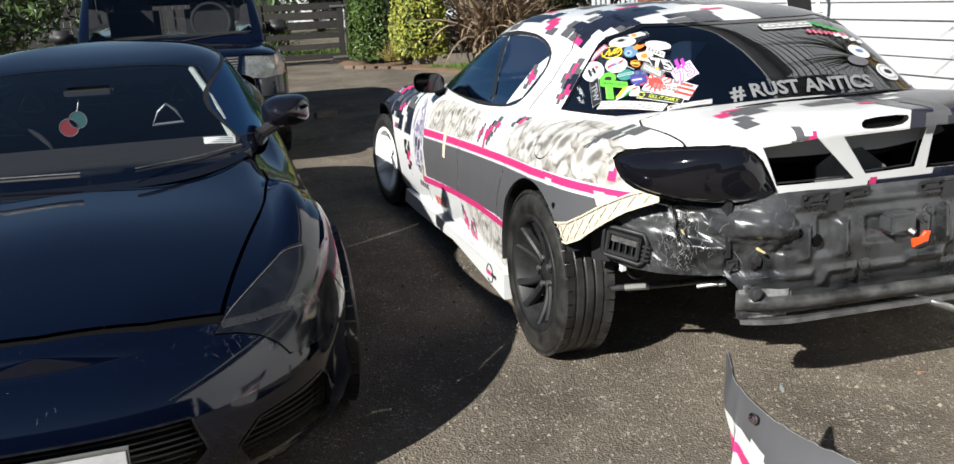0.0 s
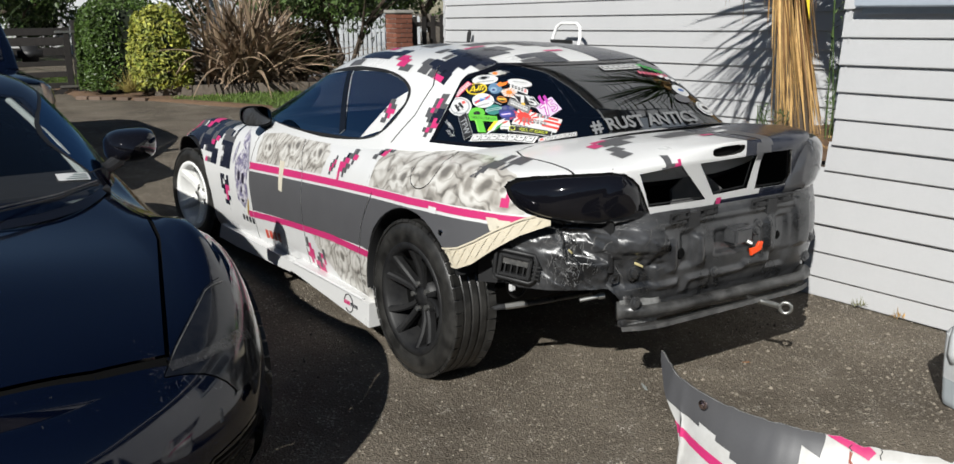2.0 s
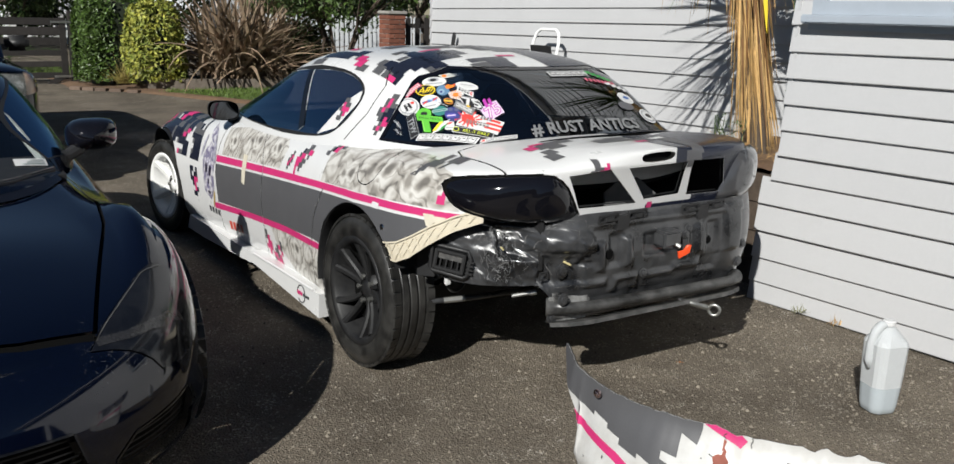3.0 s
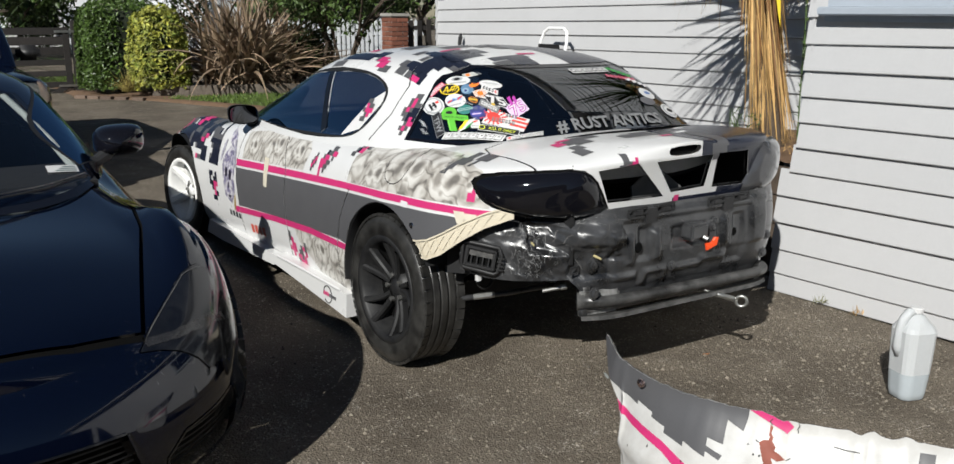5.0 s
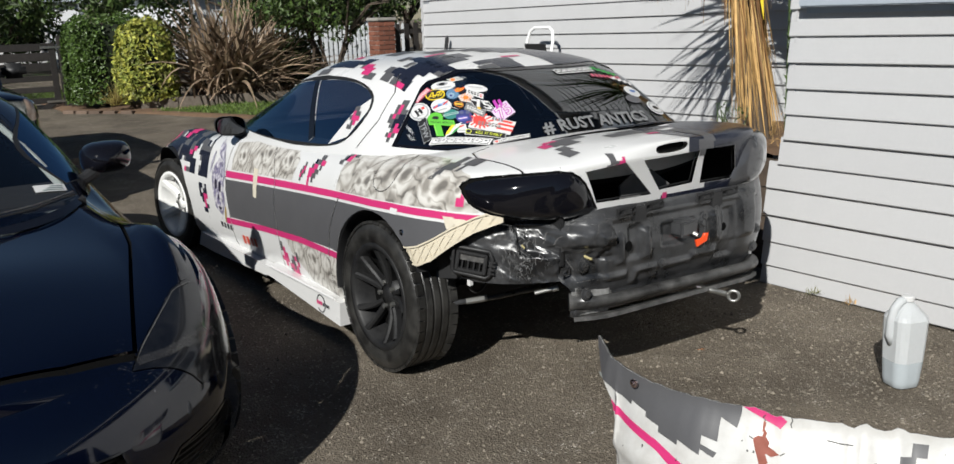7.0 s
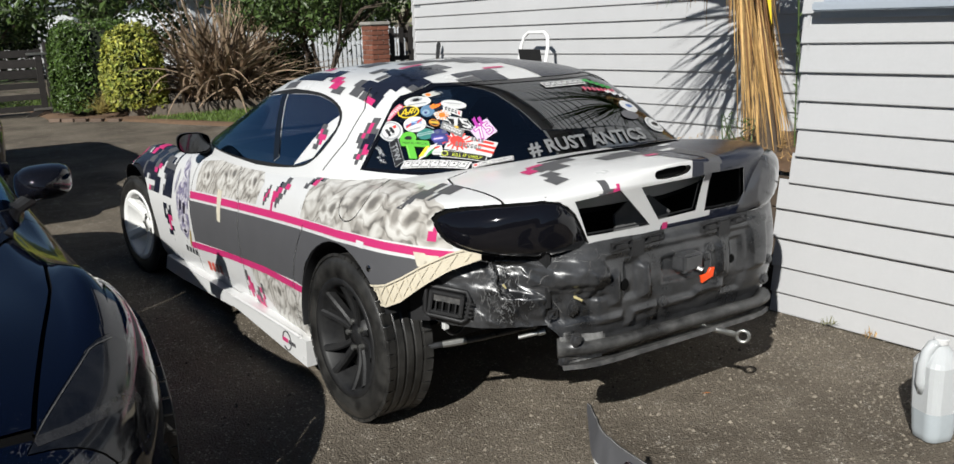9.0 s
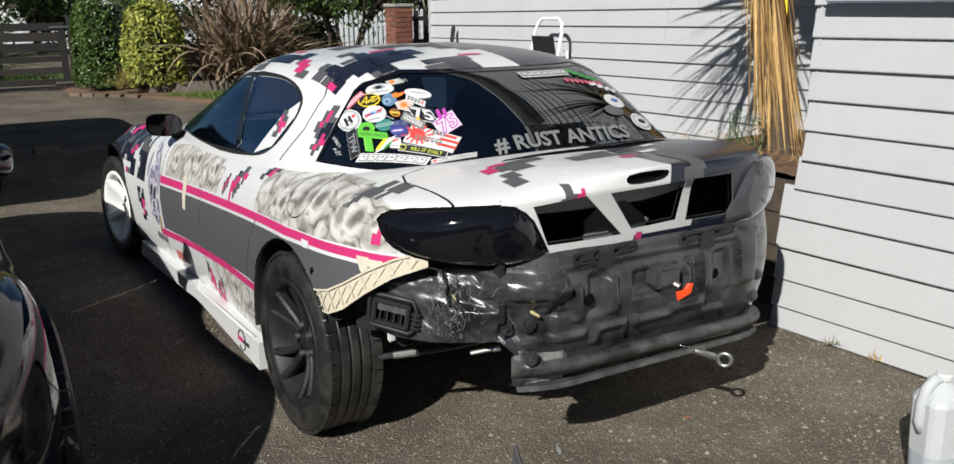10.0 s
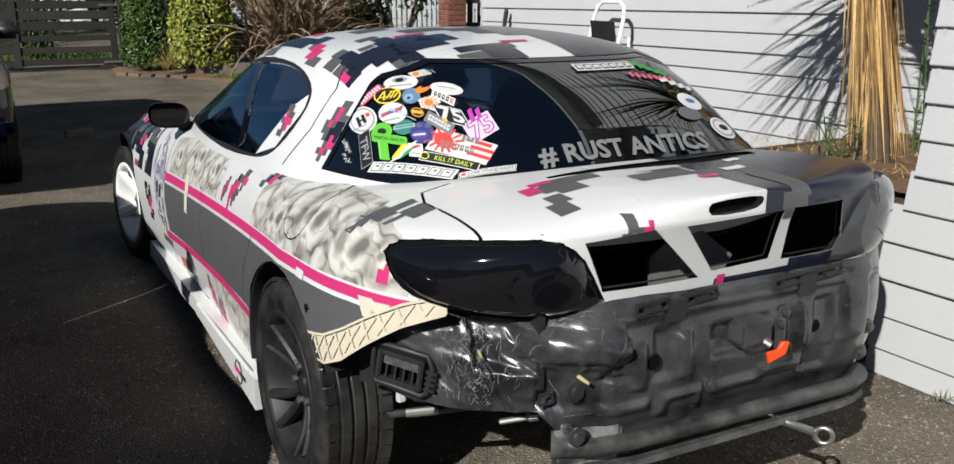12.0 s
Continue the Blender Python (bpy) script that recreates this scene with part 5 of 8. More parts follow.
    put("slab", (-204, 45), (5, 1.5), (-10, 17), K, d); put("slab", (-188, 52), (5, 1.5), (-10, 15), K, d); put("slab", (-196, 49), (14, 4), (-2, 3), K, d); put("slab", (-178, 64), (6, 2), (-4, 6), RD, d); put("slab", (-196, 26), (24, 6), (-1, 2), GY, d)
    put("oval", (-95, 58), (44, 3), (-16, 37), W, b); put("slab", (-100, 62), (30, 9), (-2, 6), flat("blue", (0.06, 0.13, 0.34)), c); put("slab", (-88, 64), (22, -6), (-2, 4), flat("sky_blue", (0.30, 0.42, 0.62)), d); put("slab", (-76, 68), (9, 9), (-2, 3), RD, e); put("slab", (-118, 54), (9, 7), (-2, 3), RD, e); put("slab", (-92, 36), (24, 3), (0, 3), GY, c)
    put("oval", (-18, 54), (21, -5), (-4, 17), flat("burnt_orange", (0.48, 0.17, 0.03)), a); put("oval", (-18, 54), (16, -4), (-3, 12), K, b); put("slab", (-18, 54), (17, -4), (-1, 5), GD, c)
    put("slab", (-38, 38), (22, -12), (0, 2), GY, b)
    # black and white number, with the strip below it
    put("slab", (82, 42), (45, -11), (-22, 32), W, b); put("slab", (82, 42), (41, -10), (-20, 29), K, c); script("75", (82, 43), (37, -9), (-17, 25), W, d, 0.1, 0.03); script("75", (80, 45), (33, -8), (-14, 20), K, e, 0.1, -0.02); script("75", (81, 44), (35, -8.5), (-15, 22), W, 0.0056, 0.1, -0.005)
    put("slab", (54, 16), (43, -25), (4, 17), flat("mid_grey", (0.17, 0.17, 0.17)), c)
    for k in range(7):
        put("slab", (24 + 10 * k, 33 - 5.8 * k), (3.8, -2.2), (1, 9), W, d); put("slab", (25 + 10 * k, 33 - 5.8 * k), (1.3, -0.8), (1, 3), K, e)
    put("oval", (70, 22), (8, -2), (-2, 7), GD, 0.0058)
    # magenta and white number
    put("slab", (169, 7), (29, 29), (-22, 31), LAV, c); put("slab", (140, 38), (4, 6), (-13, 27), MAG, d); put("slab", (156, 50), (4, 6), (-10, 20), MAG, d); put("slab", (148, 22), (5, 5), (-4, 14), MAG, d)
    script("75", (172, 6), (24, 24), (-18, 26), MAG, d, 0.0, 0.055); script("75", (172, 6), (21, 21), (-15, 22), W, e, 0.0, 0.0)
    put("oval", (-48, 7), (31, 3), (-9, 25), TE, a); put("slab", (-48, 8), (33, 3), (-2, 6), flat("pale_teal", (0.28, 0.40, 0.38)), b); put("slab", (-48, 8), (28, 2.6), (-1, 2), TE, c)
    put("oval", (11, -15), (35, 2), (-12, 36), NV, b); put("oval", (-2, 8), (9, 1), (-3, 8), flat("slate", (0.09, 0.10, 0.17)), c); put("oval", (24, 6), (9, 1), (-3, 8), flat("slate", (0.09, 0.10, 0.17)), c); put("oval", (6, -22), (25, 1), (-5, 13), flat("indigo", (0.06, 0.06, 0.28)), c); put("slab", (5, -22), (18, 1), (-1, 3), LAV, d)
    # ribbon
    put("oval", (-117, 1), (34, -1), (-6, 28), GREEN, b); put("oval", (-116, 0), (15, -1), (-3, 10), K, c)
    put("slab", (-98, -60), (17, -4), (-10, 32), GREEN, c); put("slab", (-110, -58), (2, 0), (-9, 28), flat("pale_green", (0.22, 0.60, 0.10)), d); put("slab", (-87, -28), (60, -15), (-5, 15), GREEN, d); script("MENTAL HEALTH", (-86, -28), (50, -12.5), (-1.5, 5), K, e)
    # two-tone leaf and a small card
    put("slab", (3, -70), (22, -3), (-6, 21), W, b); put("oval", (0, -60), (15, 4), (-2, 4), RD, c); put("slab", (4, -80), (15, -2), (0, 2), GY, c)
    put("slab", (-33, -72), (22, 9), (15, 23), W, d); put("slab", (-46, -70), (8, 0), (13, 20), YE, e); put("slab", (-22, -78), (13, 9), (8, 12), flat("leaf_green", (0.03, 0.25, 0.05)), e)
    # rising sun
    put("slab", (127, -58), (87, -23), (11, 33), W, a)
    for k in range(14):
        t = math.radians(-40 + 26 * k)
        r = 45 if -0.2 < t < 3.6 else 36
        put("slab", (78 + r * math.cos(t), -42 - 8 * math.cos(t) + r * 0.72 * math.sin(t)), (13 * math.cos(t), 11 * math.sin(t)), (-3.6 * math.sin(t), 3.6 * math.cos(t)), RD, b)
    put("oval", (78, -42), (29, -6), (-5, 25), RD, c)
    for c0 in ((178, -46), (186, -66), (180, -86)):
        put("slab", c0, (32, -8), (2, 5), RD, b)
    for k in range(7):
        put("slab", (76 + 14 * k, -52 - 3.4 * k), (4.6, -1), (1, 9), flat("mid_grey", (0.17, 0.17, 0.17)), d); put("slab", (77 + 14 * k, -51 - 3.4 * k), (1.8, -0.5), (0.5, 3), RD if k < 3 else W, e)
    for k in range(4):
        put("slab", (132 + 12 * k, -33 - 3 * k), (4, -1), (1, 8), flat("mid_grey", (0.17, 0.17, 0.17)), d)
    # strips along the bottom
    put("slab", (104, -105), (84, -17), (3, 14), W, d); put("slab", (104, -105), (81, -16.4), (2.6, 11.6), K, e); put("oval", (34, -90), (13, -2), (-1, 11), LIME, 0.0058); put("oval", (34, -90), (10, -1.6), (-1, 8), K, 0.0064); script("KILL IT DAILY", (118, -108), (54, -11), (1.5, 6.5), LIME, 0.006, 0.0, 0.01)
    put("slab", (0, -129), (130, -20), (8, 15), W, e)
    for k in range(7):
        x = -107 + 35.6 * k
        put("slab", (x, -129 - 20 * x / 130), (15.5, -2.4), (6.5, 11.5), K, 0.006); put("slab", (x, -129 - 20 * x / 130), (12.8, -2), (5.4, 9.4), W, 0.0066); put("slab", (x + 2, -127 - 20 * x / 130), (4.5, -0.7), (1.4, 2.2), K, 0.0072)
    put("slab", (210, -133), (72, 20), (-1, 10), W, d); put("slab", (210, -133), (70, 19.4), (-1, 8.4), K, e); put("slab", (210, -133), (68, 18.8), (-1, 7), W, 0.0058); script("LOW STANDARDS", (219, -130.5), (56, 15.6), (0, 4.6), K, 0.0064, 0.0, 0.015); put("slab", (151, -149), (6, 1.5), (0, 4), RD, 0.0064)
    # dark plates at the lower corner
    put("slab", (-162, -47), (18, 8), (-18, 56), GY, a); put("slab", (-162, -47), (16.4, 7.3), (-17.4, 54), K, b); script("TFW", (-162, -49), (14, -38), (11, 5), GY, c, 0.0, 0.01)
    rnd = random.Random(41)
    for c0, n, size in (((-252, -2), 7, 1.0), ((-238, -14), 7, 1.0), ((-240, -48), 5, 1.3), ((-216, -72), 2, 1.5)):
        for k in range(n):
            x, y = c0[0] + 5.5 * k * 0.62, c0[1] - 5.5 * k
            t = rnd.uniform(-0.5, 2.2)
            put("slab", (x, y), (5.5 * size * math.cos(t), 5.5 * size * math.sin(t)), (-0.8 * math.sin(t), 0.8 * math.cos(t)), W, a)
    # right side of the window
    Ur, Vr = Vector((0.93, -0.10, 0.02)).normalized(), Vector((0.0, 0.50, 0.83))
    Ur = Vector((0.985, -0.07, 0.0)).normalized()
    Vr = (Vr - Ur * Vr.dot(Ur)).normalized()
    def disc_r(p, rx, ry, colour, off):
        s = lay(glass, circle(0, 0, rx, 22, ry), off, Ur, Vr, p, extra=[(-1, 0, 0, 0.3), (0, 1, 0, 0.1)])
        if s.polys:
            s.mesh("sticker", colour, car)
    for p, r in (((0.405, -0.345, 1.016), 0.052), ((0.345, -0.27, 1.096), 0.046)):
        disc_r(p, r, r * 0.8, W, a)
        disc_r(p, r * 0.86, r * 0.66, GY if r > 0.05 else W, b)
        disc_r(p, r * 0.72, r * 0.52, W, c)
        disc_r(p, r * 0.42, r * 0.22, K if r > 0.05 else flat("blue", (0.06, 0.13, 0.28)), d)
    disc_r((0.30, -0.325, 1.071), 0.045, 0.026, flat("grey_dark", (0.10, 0.10, 0.11)), a)
    chalk = mat("silver_marker", (0.22, 0.225, 0.23), 0.6, vary=0.35, scale=60)
    write(glass, "# RUST ANTICS", 0.082, (0.008, -0.412, 1.010), (0.999, -0.045, 0.0), (0.03, 0.62, 0.78), chalk, car, "lettering", 0.0025, 0.97, 0.12, 0.0026, "hand-painted silver words")
    def strip_top(x0, x1, zz, h, colour, off):
        s = lay(glass, [(x0, zz - h), (x1, zz - h), (x1, zz), (x0, zz)], off, (1, 0, 0), (0, 0, 1), extra=[(0, 1, 0, 0.1)])
        if s.polys:
            s.mesh("sticker", colour, car)
    strip_top(0.03, 0.25, 1.214, 0.017, W, a)
    for k in range(7):
        strip_top(0.036 + 0.0305 * k, 0.060 + 0.0305 * k, 1.2115, 0.012, K, b)
        strip_top(0.040 + 0.0305 * k, 0.056 + 0.0305 * k, 1.2090, 0.007, W, c)
    for k in range(5):
        strip_top(0.25 + 0.022 * k, 0.285 + 0.022 * k, 1.212 - 0.008 * k, 0.009, flat("leaf_green", (0.10, 0.26, 0.06)), a)
    for k in range(8):
        strip_top(0.20 + 0.022 * k, 0.215 + 0.022 * k, 1.188 - 0.003 * k, 0.011, flat("rose", (0.52, 0.09, 0.15)), a)
    for k in range(4):
        strip_top(0.30 + 0.030 * k, 0.336 + 0.030 * k, 1.168 - 0.010 * k, 0.010, W, a)


def white_coupe():
    car = thing("white_coupe", "white coupe in pink and grey camouflage with rear bumper removed", "car")
    body, cab, rear, ws, quarter = coupe(car, WHITE, True)
    # tail lamps
    for s in (-1, 1):
        poly = [(-s * x, z) for x, z in LAMP_POLY]
        reach = fence_planes(poly, (1, 0, 0), (0, 0, 1)) + [(0, 1, 0, -0.30)]
        body.cut(reach)
        lamp_lens(poly, 0.030 if s < 0 else 0.05, 0.05, (s * 0.475, 0.805, 0.075, 0.008)).mesh("tail_lamp", BLACK_GLOSS if s < 0 else SMOKE, car, "black smoked tail lamp" if s < 0 else "grey smoked tail lamp")
        rim = Sheet([])
        for p, q in zip(poly, poly[1:] + poly[:1]):
            ex, ez = (q[0] - p[0]) * 0.2, (q[1] - p[1]) * 0.2
            q = strip([(p[0] - ex, p[1] - ez), (q[0] + ex, q[1] + ez)], 0.012)[0]
            rim = rim + body.cut(fence_planes(q, (1, 0, 0), (0, 0, 1)) + [(0, 1, 0, -0.30)])
        rim.moved(-0.008).mesh("lamp_gap", GAP, car)
    # bumper is off: open tail below the lid and behind the rear wheels
    edge_y, edge_z = (-0.185, -0.22, -0.27, -0.33, -0.40, -0.48, -0.56, -0.64), (0.592, 0.590, 0.594, 0.608, 0.644, 0.696, 0.742, 0.775)
    wide = (0.004, 0.036, 0.066, 0.082, 0.086, 0.074, 0.060, 0.050)
    rib_sheet = Sheet([])
    for k in range(7):
        ya, yb, za, zb = edge_y[k], edge_y[k + 1], edge_z[k], edge_z[k + 1]
        body.cut(fence_planes([(ya, za), (yb, zb), (yb, 0.0), (ya, 0.0)]) + [RIGHT])
        gone = body.cut(fence_planes([(ya, za), (yb, zb), (yb, 0.0), (ya, 0.0)]) + [LEFT])
        rib_sheet = rib_sheet + gone.cut(fence_planes([(ya, za), (yb, zb), (yb, zb - wide[k + 1]), (ya, za - wide[k])]))
    rib_sheet.moved(-0.0035).mesh("bumper_bracket", BEIGE, car, "beige ribbed plastic bumper bracket")
    for shift in (0.003, 0.05):
        for q in strip([(y, z - (shift if shift < 0.01 else w - 0.004)) for y, z, w in zip(edge_y, edge_z, wide)], 0.007):
            r = rib_sheet.cut(fence_planes(q), take=False)
            if r.polys:
                r.moved(0.004).mesh("bracket_rib", BEIGE, car)
    for k in range(10):
        y = -0.215 - 0.043 * k
        z = lerp_table([-e for e in edge_y], edge_z, -y)
        for sl in (-0.022, 0.022):
            r = rib_sheet.cut(fence_planes(strip([(y - sl, z), (y + sl, z - 0.082)], 0.0055)[0]), take=False)
            if r.polys:
                r.moved(0.001).mesh("bracket_rib", BEIGE, car)
    body.cut([(0, 1, 0, -0.56), (0, 0, 1, 0.742)])
    # openings in the lid
    for poly in ([(-0.424, 0.900), (-0.265, 0.921), (-0.102, 0.776), (-0.362, 0.774)], [(-0.181, 0.920), (0.110, 0.927), (0.112, 0.795), (-0.065, 0.788)], [(0.140, 0.931), (0.339, 0.924), (0.405, 0.778), (0.160, 0.786)]):
        planes = fence_planes(poly, (1, 0, 0), (0, 0, 1)) + [(0, 1, 0, -0.5)]
        hole = body.cut(planes)
        cx, cz = sum(p[0] for p in poly) / 4, sum(p[1] for p in poly) / 4
        small = [(cx + (x - cx) * 0.955, cz + (z - cz) * 0.95 + 0.002) for x, z in poly]
        hole.cut(fence_planes(small, (1, 0, 0), (0, 0, 1)))
        hole.moved(-0.014).mesh("opening_lip", PANEL_BLACK, car)
    slit = [(-0.31, -0.478), (-0.31, -0.494), (-0.1, -0.530), (0.2, -0.566), (0.37, -0.545), (0.39, -0.495), (0.1, -0.486)]
    body.cut(fence_planes(slit, (1, 0, 0), (0, 1, 0)) + [(0, 0, -1, -0.90)]).moved(-0.006).mesh("lid_slit", GAP, car, "dark slit ahead of the lid")
    slot = [(-0.130, 0.953), (-0.112, 0.935), (0.012, 0.939), (0.042, 0.957), (0.030, 0.974), (-0.112, 0.971)]
    body.cut(fence_planes(rounded(slot), (1, 0, 0), (0, 0, 1)) + [(0, 1, 0, -0.835)]).moved(-0.02).mesh("handle_slot", GAP, car)
    # shut lines
    gaps = Sheet([])
    lid = [(-0.50, -0.325), (-0.582, -0.325), (-0.612, -0.40), (-0.606, -0.56), (-0.607, -0.64), (-0.614, -0.69)]
    for mirror in (1, -1):
        for q in strip([(mirror * x, y) for x, y in lid], 0.007):
            gaps = gaps + body.cut(fence_planes(q, (1, 0, 0), (0, 1, 0)) + [(0, 0, -1, -0.84)])
    for s in (-1, 1):
        for line in ([(1.16, 0.86), (1.06, 0.66), (1.06, 0.20)], [(1.70, 0.83), (1.74, 0.60), (1.72, 0.20)], [(0.33, 0.70), (0.40, 0.55), (0.45, 0.40), (0.46, 0.22)]):
            for q in strip(line, 0.006):
                gaps = gaps + body.cut(side_planes(q, s))
    for k in range(20):
        t0, t1 = 2 * math.pi * k / 20, 2 * math.pi * (k + 1) / 20
        q = strip([(-0.03 + 0.085 * math.cos(t0), 0.845 + 0.07 * math.sin(t0)), (-0.03 + 0.085 * math.cos(t1), 0.845 + 0.07 * math.sin(t1))], 0.0045)[0]
        gaps = gaps + body.cut(side_planes(q, -1))
    gaps.moved(-0.006).mesh("shut_line", GAP, car)
    for q in strip([(0.30, 1.215), (0.245, 1.14), (0.27, 1.02), (0.36, 0.90)], 0.006):
        cab.cut(side_planes(q, -1)).moved(-0.003).mesh("shut_line", GAP, car)
    body.mesh("body", WHITE, car)
    cab.mesh("roof", WHITE, car)
    side = body.cut([LEFT, (0, 0, 1, 0.95)], take=False)
    # livery on the left side
    top1 = [(1.744, 0.639), (1.123, 0.675), (0.42, 0.715), (-0.141, 0.745), (-0.40, 0.751), (-0.68, 0.748)]
    bot1 = [(1.733, 0.603), (1.113, 0.642), (0.408, 0.687), (-0.15, 0.718), (-0.406, 0.724), (-0.66, 0.718)]
    top2 = [(1.783, 0.359), (1.22, 0.405), (0.749, 0.436), (0.34, 0.442)]
    bot2 = [(1.795, 0.322), (1.233, 0.372), (0.761, 0.402), (0.349, 0.411)]
    def ribbon(tops, bots, material, name, label="", off=0.0012, gap0=0.0, gap1=0.0):
        out = Sheet([])
        for k in range(len(tops) - 1):
            q = [(tops[k][0], tops[k][1] - gap0), (tops[k + 1][0], tops[k + 1][1] - gap0), (bots[k + 1][0], bots[k + 1][1] + gap1), (bots[k][0], bots[k][1] + gap1)]
            out = out + lay(side, q, off, extra=(LEFT,))
        return out.mesh(name, material, car, label)
    low = [(1.733, 0.37), (1.113, 0.412), (0.408, 0.45), (-0.15, 0.40), (-0.406, 0.40), (-0.66, 0.40)]
    ribbon(bot1, low, GREY_VINYL, "grey_band", "matt grey vinyl band", gap0=0.012)
    ribbon(top1, bot1, PINK, "pink_stripe", "pink vinyl stripe", 0.002)
    ribbon(top2, bot2, PINK, "pink_stripe", "pink vinyl stripe", 0.002)
    # airbrushed fields
    ribbon([(1.66, 0.80), (1.20, 0.852), (0.90, 0.852), (0.82, 0.80)], [(1.66, 0.652), (1.20, 0.680), (0.88, 0.698), (0.86, 0.70)], ART, "airbrush_field", "grey airbrushed artwork of rounded forms")
    ribbon([(0.36, 0.84), (0.28, 0.885), (0.10, 0.895), (-0.10, 0.905), (-0.36, 0.91), (-0.50, 0.885), (-0.57, 0.83)], [(0.37, 0.722), (0.28, 0.726), (0.10, 0.736), (-0.10, 0.747), (-0.36, 0.757), (-0.50, 0.757), (-0.57, 0.757)], ART, "airbrush_field", "grey airbrushed artwork of rounded forms")
    ribbon([(0.98, 0.412), (0.70, 0.432), (0.36, 0.438)], [(0.92, 0.33), (0.70, 0.22), (0.37, 0.20)], ART, "airbrush_field", "grey airbrushed artwork of rounded forms")
    shoulder = body.cut([LEFT, (0, 0, -1, -0.86), (0, 1, 0, 0.26), (0, -1, 0, 0.40)], take=False)
    lay(shoulder, [(-0.80, -0.36), (-0.66, -0.30), (-0.66, 0.10), (-0.71, 0.22), (-0.80, 0.24)], 0.0016, (1, 0, 0), (0, 1, 0)).mesh("airbrush_field", ART, car)
    violet = mat("violet_airbrush", (0.20, 0.18, 0.30), 0.4, vary=0.7, scale=26, second=(0.66, 0.64, 0.68), wear=0.25)
    ribbon([(1.95, 0.62), (1.86, 0.70), (1.76, 0.66)], [(1.93, 0.40), (1.84, 0.36), (1.77, 0.44)], violet, "airbrush_field", "violet airbrushed artwork on the wing")
    ribbon([(1.90, 0.80), (1.80, 0.76)], [(1.885, 0.72), (1.80, 0.68)], violet, "airbrush_field")
    inky = mat("inky_airbrush", (0.035, 0.03, 0.055), 0.4, vary=0.4, scale=30)
    pale = mat("pale_blade_airbrush", (0.42, 0.41, 0.50), 0.4, vary=0.5, scale=24)
    def spot(y, z, ry, rz, material, tilt=0.0, off=0.0028):
        c, k = math.cos(tilt), math.sin(tilt)
        lay(side, [(y + ry * math.cos(t) * c - rz * math.sin(t) * k, z + ry * math.cos(t) * k + rz * math.sin(t) * c) for t in [2 * math.pi * q / 16 for q in range(16)]], off, extra=(LEFT,)).mesh("airbrush_field", material, car)
    spot(1.885, 0.545, 0.018, 0.030, inky); spot(1.825, 0.535, 0.020, 0.032, inky); spot(1.855, 0.470, 0.010, 0.018, inky); spot(1.855, 0.405, 0.022, 0.010, inky)
    spot(1.775, 0.665, 0.016, 0.085, pale, -0.30, 0.0024); spot(1.955, 0.665, 0.014, 0.070, pale, 0.35, 0.0024); spot(1.79, 0.375, 0.010, 0.055, mat("amber_airbrush", (0.45, 0.30, 0.06), 0.4, vary=0.3), 0.35, 0.0024)
    # plain marks where lettering stands
    red_mark, black_mark = mat("red_mark", (0.55, 0.07, 0.04), 0.45, vary=0.05), mat("black_mark", (0.03, 0.03, 0.035), 0.45, vary=0.05)
    for k in range(4):
        ribbon([(1.60 - 0.055 * k, 0.285 + 0.004 * k), (1.56 - 0.055 * k, 0.288 + 0.004 * k)], [(1.60 - 0.055 * k, 0.235 + 0.004 * k), (1.56 - 0.055 * k, 0.238 + 0.004 * k)], red_mark, "emblem")
        ribbon([(1.90 - 0.045 * k, 0.318), (1.87 - 0.045 * k, 0.318)], [(1.90 - 0.045 * k, 0.285), (1.87 - 0.045 * k, 0.285)], black_mark, "emblem")
    # tape and patches
    tape = mat("masking_tape", (0.62, 0.57, 0.46), 0.6, vary=0.15)
    for q in ([(1.345, 0.70), (1.285, 0.70), (1.29, 0.545), (1.335, 0.55)],):
        lay(side, q, 0.003, extra=(LEFT,)).mesh("tape", tape, car)
    for q, mm in (([(-0.03, 0.645), (-0.095, 0.645), (-0.095, 0.575), (-0.03, 0.575)], WHITE), ([(-0.14, 0.728), (-0.19, 0.728), (-0.19, 0.705), (-0.14, 0.705)], WHITE), ([(-0.44, 0.735), (-0.485, 0.735), (-0.50, 0.68), (-0.46, 0.69)], tape), ([(-0.48, 0.73), (-0.53, 0.73), (-0.53, 0.705), (-0.485, 0.70)], tape), ([(-0.60, 0.745), (-0.67, 0.745), (-0.67, 0.70), (-0.60, 0.70)], WHITE)):
        lay(side, q, 0.003, extra=(LEFT,)).mesh("tape", mm, car)
    cup = lathe_bm([(0.013, 0.0), (0.012, 0.004), (0.006, 0.005), (0.0, 0.007)], 14, "x", m=pose(-0.868, -0.235, 0.645) @ Matrix.Diagonal((-1, 1, 1, 1)))
    part("bolt", cup, CHROME, car)
    # square-edged camouflage
    flip = dict(u=(0, -1, 0), v=(0, 0, 1))
    camo(side, ["....gg", "..dggpp", ".gpp.g", "pppgg", "ppgg", "p.g", "p"], (-0.69, 0.845), 0.021, car, **flip)
    camo(side, ["..g", ".gp", "gpg", "pg", "g"], (-0.78, 0.80), 0.018, car, **flip)
    camo(side, ["....gdd", "..ggpdg", ".gdpp", "gg"], (-0.42, 0.90), 0.018, car, **flip)
    camo(side, ["..gg.gggg", ".gggg.g", "ggg", "gg"], (0.31, 0.925), 0.017, car, **flip)
